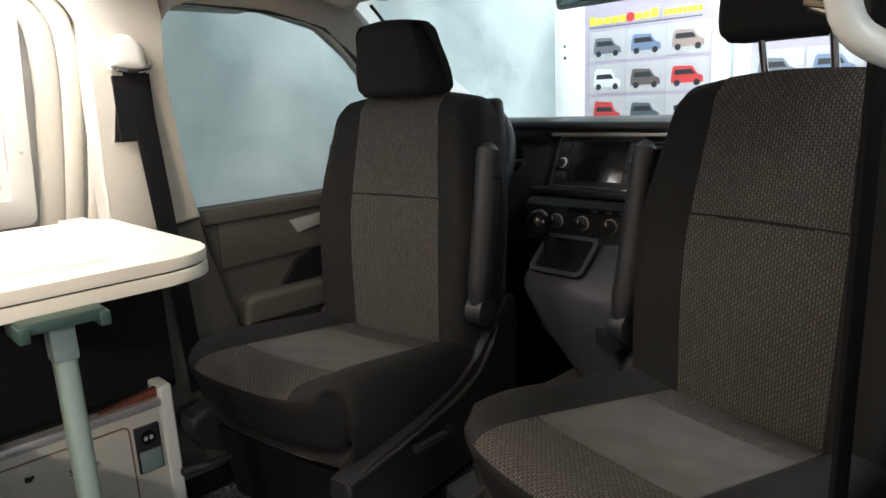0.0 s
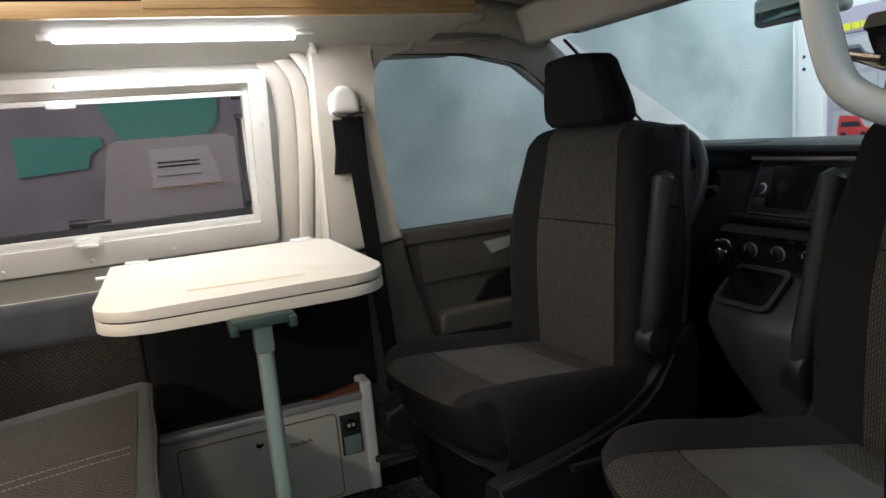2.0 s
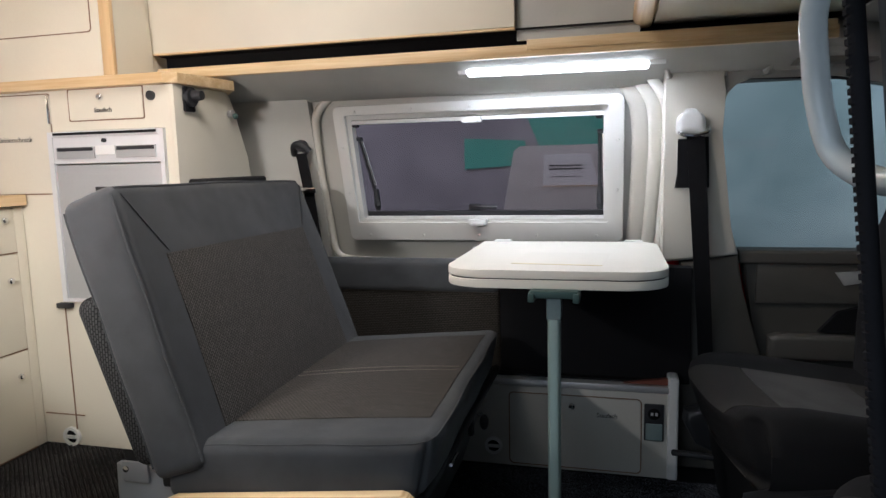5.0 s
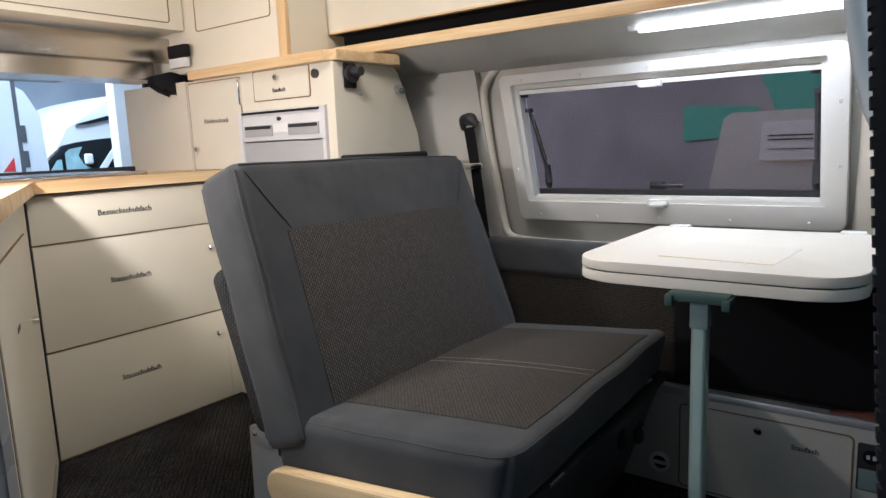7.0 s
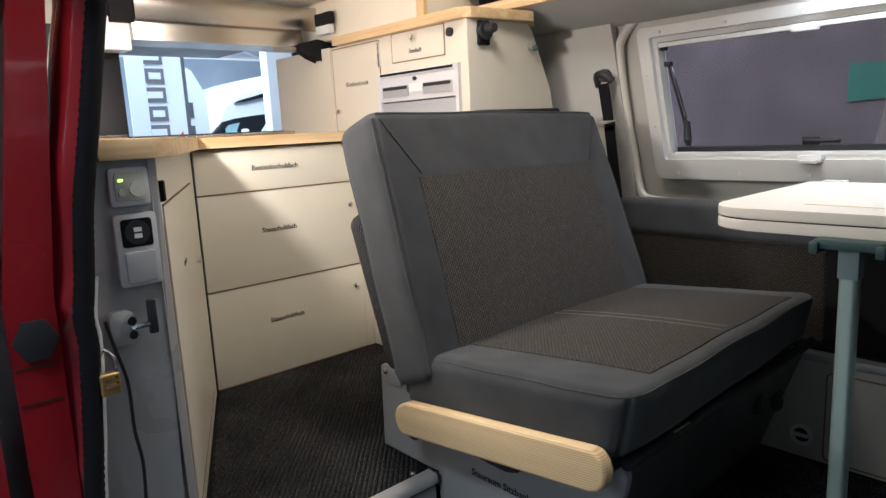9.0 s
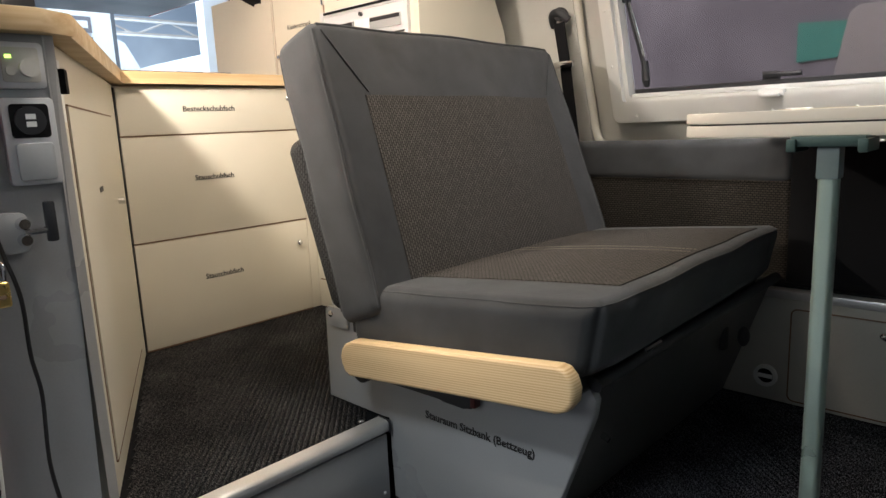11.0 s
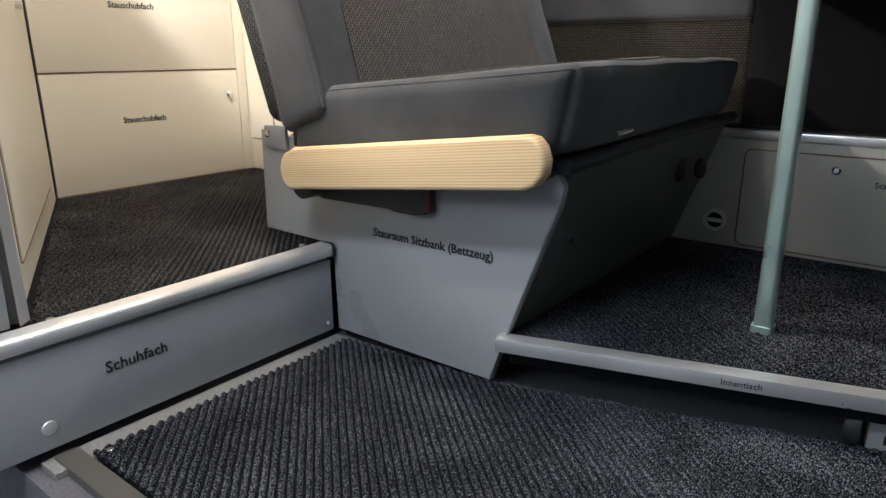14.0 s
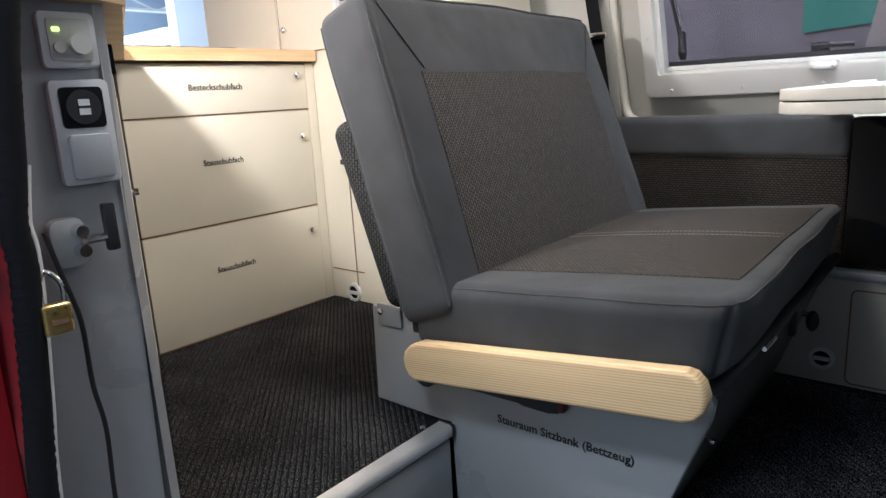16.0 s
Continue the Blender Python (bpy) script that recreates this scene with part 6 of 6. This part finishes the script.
L = (ang1 - ang0).length
part("front_panel", prism([face(0.012, 0), face(L, 0), face(L, -0.016), face(0.012, -0.016)], 2, 0.345, 1.088), M_CREAM, rc)
part("corner_post", prism([face(-0.002, 0.002), face(0.012, 0.002), face(0.012, -0.016), (-0.434, 0.19)], 2, 0.345, 1.088), M_GREYLAM, rc)
part("groove", prism([face(0.128, 0.001), face(0.132, 0.001), face(0.132, -0.002), face(0.128, -0.002)], 2, 0.40, 1.00), M_GROOVE, rc)
part("door", prism([face(0.134, 0.003), face(0.78, 0.003), face(0.78, -0.002), face(0.134, -0.002)], 2, 0.40, 1.00), M_CREAM, rc)
for zz in (0.398, 1.0):
    part("groove", prism([face(0.13, 0.0035), face(0.78, 0.0035), face(0.78, -0.002), face(0.13, -0.002)], 2, zz, zz + 0.003), M_GROOVE, rc)
kx, ky = face(0.70, 0.003)
part("knob", tube([(kx, ky, 0.80), (kx + nv.x * 0.014, ky + nv.y * 0.014, 0.80)], 0.008, 12), M_CHROME, rc)
kx, ky = face(0.40, 0.004)
part("label_bar", prism([face(0.38, 0.004), face(0.43, 0.004), face(0.43, 0.003), face(0.38, 0.003)], 2, 0.845, 0.855), M_INK, rc)
lp = part("light_switch_plate", prism([face(0.03, 0.004), face(0.10, 0.004), face(0.10, 0.0), face(0.03, 0.0)], 2, 0.975, 1.065), M_WHITEPL, rc)
part("light_switch", prism([face(0.05, 0.016), face(0.075, 0.016), face(0.075, 0.004), face(0.05, 0.004)], 2, 1.015, 1.050, 0.002), M_BLACK, lp)
th = part("heater_control", prism(rounded(0.108, 0.168, 1.018, 1.078, 0.006, 3), 0, -0.420, -0.410, 0.003), M_SILVER, rc, "silver heater thermostat with lit green lamp")
part("inner_plate", prism(rounded(0.116, 0.161, 1.026, 1.071, 0.004, 3), 0, -0.411, -0.408, 0.001), M_GREYBOARD, th)
part("dial", tube([(-0.409, 0.146, 1.044), (-0.398, 0.146, 1.044)], 0.0115, 20), M_GREYBOARD, th)
part("small_button", tube([(-0.409, 0.125, 1.040), (-0.404, 0.125, 1.040)], 0.006, 14), M_GREYBOARD, th)
part("indicator", box(-0.409, -0.4065, 0.121, 0.128, 1.057, 1.061), M_GREENLED, th)
so = part("double_socket", prism(rounded(0.107, 0.172, 0.890, 1.006, 0.006, 3), 0, -0.420, -0.409, 0.003), M_SILVER, rc, "silver double socket with USB port and flap")
part("usb_bay", prism(rounded(0.116, 0.163, 0.953, 0.998, 0.005, 3), 0, -0.410, -0.4075), M_BLACK, so)
part("usb_ring", tube([(-0.408, 0.1395, 0.976), (-0.404, 0.1395, 0.976)], 0.019, 22), M_DARKPLASTIC, so)
part("usb_port", box(-0.4045, -0.403, 0.1335, 0.1455, 0.9675, 0.9745), M_WHITEPL, so)
part("usb_port", box(-0.4045, -0.403, 0.1335, 0.1455, 0.9775, 0.9845), M_WHITEPL, so)
part("flap", prism(rounded(0.117, 0.163, 0.896, 0.946, 0.005, 3), 0, -0.411, -0.402, 0.003), M_FRIDGE, so)
lk = part("door_latch", prism(rounded(0.080, 0.118, 0.800, 0.856, 0.012, 4), 0, -0.420, -0.404, 0.003), M_FRIDGE, rc, "grey door latch with black lever")
for zz in (0.818, 0.840):
    part("bolt", tube([(-0.404, 0.110, zz), (-0.392, 0.110, zz)], [0.009, 0.007], 12), M_CHROME, lk)
part("bolt_bar", tube([(-0.40, 0.11, 0.828), (-0.398, 0.142, 0.829)], 0.005, 8), M_CHROME, lk)
part("lever", box(-0.404, -0.392, 0.136, 0.150, 0.812, 0.868, 0.004), M_DARKPLASTIC, lk)

pl = thing("padlock", (-0.39, 0.068, 0.74), "small brass padlock hanging on the latch", "padlock")
part("body", box(-0.384, -0.370, 0.047, 0.077, 0.738, 0.772, 0.004, 3), M_BRASS, pl)
part("shackle", tube(smooth_path([(-0.377, 0.051, 0.770), (-0.379, 0.051, 0.792), (-0.386, 0.062, 0.806), (-0.379, 0.073, 0.792), (-0.377, 0.073, 0.770)], 5), 0.0028, 8), M_CHROME, pl)
part("engraving_bar", box(-0.3698, -0.3688, 0.055, 0.071, 0.750, 0.755), M_GROOVE, pl)
cb_ = thing("cable", (-0.40, 0.09, 0.35), "black cable hanging down the end panel", "cable")
part("cord", tube(smooth_path([(-0.402, 0.074, 0.845), (-0.400, 0.082, 0.80), (-0.398, 0.093, 0.74), (-0.400, 0.094, 0.66), (-0.401, 0.100, 0.60), (-0.401, 0.096, 0.50), (-0.402, 0.104, 0.42), (-0.402, 0.112, 0.352)], 6), 0.0028, 8), M_CABLE, cb_)

# fridge side
fc = thing("fridge_cabinet", (-1.0, 1.4, 0.345), "cream tall cabinet with flap, wardrobe door and vent", "cabinet")
part("side_panel", prism([(1.178, 0.345), (1.56, 0.345), (1.585, 1.0), (1.545, 1.22), (1.46, 1.40), (1.44, 1.418), (1.178, 1.418)], 0, -0.715, -0.70, 0.003), M_CREAM, fc)
part("frame_panel", ring([(-1.80, 0.345), (-0.702, 0.345), (-0.702, 1.418), (-1.80, 1.418)], [(-1.128, 0.80), (-0.738, 0.80), (-0.738, 1.302), (-1.128, 1.302)], 1, 1.184, 1.200), M_CREAM, fc)
part("back", box(-1.80, -0.72, 1.25, 1.27, 0.345, 1.418), M_CREAM, fc)
part("groove", ring(rounded(-1.054, -0.800, 1.328, 1.420, 0.006), rounded(-1.051, -0.803, 1.331, 1.417, 0.005), 1, 1.1825, 1.185), M_GROOVE, fc)
part("flap_door", prism(rounded(-1.050, -0.804, 1.332, 1.413, 0.005), 1, 1.1815, 1.186), M_CREAM, fc)
knob("knob", (-0.936, 1.181, 1.393), 1, -1, fc)
letters("lettering", "Staufach", 0.018, pose(-0.935, 1.181, 1.357, *FACE_REAR), fc, bold=0.0003)
part("lock", tube([(-0.775, 1.184, 1.390), (-0.775, 1.176, 1.390)], 0.013, 16), M_DARKPLASTIC, fc)
part("groove", ring(rounded(-1.400, -1.118, 1.120, 1.412, 0.006), rounded(-1.397, -1.121, 1.123, 1.409, 0.005), 1, 1.1825, 1.185), M_GROOVE, fc)
wd = part("wardrobe_door", prism(rounded(-1.396, -1.122, 1.124, 1.408, 0.005), 1, 1.1815, 1.186), M_CREAM, fc)
letters("lettering", "Kleiderschrank", 0.0215, pose(-1.255, 1.181, 1.282, *FACE_REAR), wd, bold=0.0)
knob("knob", (-1.365, 1.181, 1.192), 1, -1, wd)
part("hinge", box(-1.126, -1.116, 1.177, 1.184, 1.325, 1.405, 0.002), M_CHROME, wd)
part("groove", box(-1.245, -1.10, 1.1815, 1.185, 0.440, 0.443), M_GROOVE, fc)
part("groove", box(-1.135, -1.132, 1.1815, 1.185, 0.345, 0.80), M_GROOVE, fc)
vent(-1.152, 1.184, 0.372, fc, 0.030)
part("hook", box(-1.15, -1.10, 1.165, 1.184, 0.780, 0.796, 0.004), M_DARKPLASTIC, fc)
tap = part("rotary_switch", tube([(-0.70, 1.240, 1.385), (-0.682, 1.240, 1.385)], 0.026, 18), M_DARKPLASTIC, fc, "black rotary clamp on the cabinet side")
part("switch_knob", tube([(-0.682, 1.244, 1.390), (-0.655, 1.244, 1.390)], [0.016, 0.013], 14), M_DARKPLASTIC, tap)
part("switch_base", box(-0.70, -0.690, 1.215, 1.262, 1.345, 1.415, 0.005), M_BLACK, tap)
hook2 = part("coat_hook", tube([(-0.70, 1.447, 1.352), (-0.685, 1.447, 1.352)], 0.012, 14), M_FRIDGE, fc)
part("hook_knob", ball((-0.678, 1.447, 1.345), 0.009), M_BRACKET, hook2)

fg = thing("fridge", (-0.93, 1.2, 0.80), "compact grey compressor fridge with silver frame", "fridge")
part("door", box(-1.112, -0.752, 1.178, 1.24, 0.805, 1.205, 0.004), M_FRIDGE, fg)
part("frame", ring([(-1.128, 0.80), (-0.738, 0.80), (-0.738, 1.300), (-1.128, 1.300)], [(-1.112, 0.81), (-0.752, 0.81), (-0.752, 1.285), (-1.112, 1.285)], 1, 1.172, 1.22), M_SILVER, fg)
part("head", box(-1.112, -0.752, 1.174, 1.24, 1.208, 1.285, 0.003), M_SILVER, fg)
for x0, x1 in ((-1.098, -0.968), (-0.895, -0.765)):
    part("grip_recess", box(x0, x1, 1.170, 1.1745, 1.222, 1.256, 0.001), M_FRIDGE, fg)
    part("grip_shadow", box(x0 + 0.004, x1 - 0.004, 1.1685, 1.1705, 1.244, 1.254), M_DARKPLASTIC, fg)
part("badge", box(-0.965, -0.898, 1.171, 1.1745, 1.232, 1.258, 0.001), M_WHITEPL, fg)
part("lock", tube([(-0.932, 1.174, 1.272), (-0.932, 1.166, 1.272)], 0.006, 10), M_DARKPLASTIC, fg)
part("vent_slot", box(-1.105, -0.76, 1.168, 1.173, 1.290, 1.297), M_BLACK, fg)
bars("label_bar", (-0.93, 1.1775, 1.135), 0.10, 0.012, 1, fg)

ft = thing("cabinet_top", (-1.0, 1.3, 1.42), "pale ash wood top over the fridge cabinet", "worktop")
part("slab", prism([(-1.36, 1.160), (-0.72, 1.160), (-0.690, 1.185), (-0.66, 1.42), (-0.74, 1.52), (-1.36, 1.52)], 2, 1.419, 1.449, 0.004), M_WOOD_X, ft)
ub = thing("upper_cabinet", (-1.15, 1.4, 1.449), "cream upper cabinet with wood edge strip", "cabinet")
part("body", box(-1.80, -0.905, 1.195, 1.66, 1.449, 2.05, 0.003), M_CREAM, ub)
part("edge_strip", box(-0.930, -0.893, 1.188, 1.205, 1.449, 2.05, 0.006), M_WOOD_Z, ub)
part("side", prism([(1.205, 1.449), (1.36, 1.449), (1.36, 1.58), (1.205, 2.05)], 0, -0.91, -0.895), M_CREAM, ub)
part("groove", ring(rounded(-1.34, -0.962, 1.575, 1.95, 0.012), rounded(-1.337, -0.965, 1.578, 1.947, 0.010), 1, 1.1935, 1.196), M_GROOVE, ub)
rcab = thing("rear_overhead_cabinet", (-1.5, 0.6, 1.60), "cream overhead cabinet above the rear window", "cabinet")
part("body", box(-1.80, -1.40, 0.0, 1.19, 1.585, 2.05, 0.003), M_CREAM, rcab)
part("groove", ring(rounded(0.10, 1.14, 1.605, 1.95, 0.012), rounded(0.103, 1.137, 1.608, 1.947, 0.010), 0, -1.401, -1.398), M_GROOVE, rcab)
hood = thing("cooker_hood", (-1.5, 0.88, 1.42), "brushed stainless steel cooker hood panel", "hood")
part("upper_plate", box(-1.52, -1.50, 0.55, 1.195, 1.490, 1.572, 0.002), M_STEEL, hood)
part("lower_plate", prism([(-1.555, 1.490), (-1.515, 1.490), (-1.505, 1.430), (-1.62, 1.425), (-1.62, 1.44)], 1, 0.54, 1.135, 0.002), M_STEEL, hood)
part("side_bracket", box(-1.455, -1.355, 1.155, 1.177, 1.498, 1.538, 0.003), M_BLACK, hood)
part("bracket_pad", box(-1.455, -1.365, 1.157, 1.177, 1.466, 1.496, 0.003), M_SILVER, hood)
part("side_bracket", box(-1.55, -1.51, 0.48, 0.55, 1.48, 1.56, 0.003), M_BLACK, hood)
part("side_plate", box(-1.62, -1.53, 0.42, 0.54, 1.40, 1.50, 0.005), M_WHITEPL, hood)
cl = thing("black_cloth", (-1.48, 1.16, 1.38), "black folded cloth blind hanging beside the hood", "cloth")
part("cloth", prism([(1.10, 1.440), (1.17, 1.458), (1.25, 1.446), (1.265, 1.40), (1.262, 1.285), (1.240, 1.335), (1.205, 1.378), (1.13, 1.388), (1.095, 1.41)], 0, -1.505, -1.46, 0.012), M_BLACK, cl)
lin = thing("rear_side_lining", (-1.6, 1.2, 1.12), "pale lining panel beside the rear window", "panel")
part("panel", prism([(1.178, 1.122), (1.182, 1.122), (1.182, 1.42), (1.178, 1.42)], 0, -1.80, -1.405), M_CREAM, lin)

# ---- sliding door edge at the rear of the opening ----
sd = new("pillar_rear")
WORLD[sd] = Matrix.Identity(4)
tagged(sd, "rear door pillar with black rubber seal", "pillar", kind="structure")
sz = [(1.50, 0.148), (1.365, 0.127), (1.27, 0.109), (1.147, 0.086), (1.03, 0.063), (0.92, 0.050), (0.86, 0.041), (0.81, 0.043), (0.67, 0.030), (0.565, 0.019), (0.30, 0.008), (0.10, 0.004)]
part("seal", tube(smooth_path([(-0.384, y, z) for z, y in sz], 4), 0.0142, 12), M_SEALRIB, sd)
for k in range(70):
    rz = 0.42 + 0.0135 * k
    hi = [p for p in sz if p[0] >= rz][-1]
    lo = [p for p in sz if p[0] < rz][0]
    ry = lo[1] + (hi[1] - lo[1]) * (rz - lo[0]) / (hi[0] - lo[0])
    part("seal_rib", tube([(-0.3845, ry, rz), (-0.3845, ry, rz + 0.005)], 0.0150, 12), M_SEALRIB, sd)
part("pillar_skin", tube(smooth_path([(-0.435, y - 0.018, z) for z, y in sz], 4), 0.024, 10, wide=0.05), M_RED, sd)
part("pale_edge", tube(smooth_path([(-0.398, y + 0.017, z) for z, y in sz if z < 0.93], 4), 0.006, 8), M_WHITEPL, sd)
dd = thing("sliding_door", (-0.9, -0.1, 0.1), "red sliding door slid open to the rear", "door")
part("panel", prism([(-0.06, 0.05), (-0.085, 0.5), (-0.085, 0.90), (-0.03, 1.30), (0.03, 1.52), (0.0, 1.52), (-0.06, 1.30), (-0.115, 0.90), (-0.115, 0.5), (-0.09, 0.05)], 0, -1.5, -0.385, 0.004), M_RED, dd)
part("side_skin", prism([(-0.055, 0.10), (-0.055, 0.90), (0.035, 1.50), (0.075, 1.50), (0.010, 0.90), (0.0, 0.10)], 0, -1.6, -0.398), M_RED, dd)
part("crease", tube([(-1.5, -0.116, 0.66), (-0.385, -0.116, 0.66)], 0.006, 8), M_RED, dd)
cap = [(-0.022 + 0.030 * math.cos(radians(a)), 0.842 + 0.034 * math.sin(radians(a))) for a in range(0, 360, 60)]
part("lock_cover", prism(cap, 0, -0.398, -0.386, 0.004), M_DARKPLASTIC, dd, "black six-sided lock cover")
for zz in (0.800, 0.745):
    part("panel_gap", box(-0.398, -0.3965, -0.053, 0.0, zz, zz + 0.004), M_DARKRED, dd)
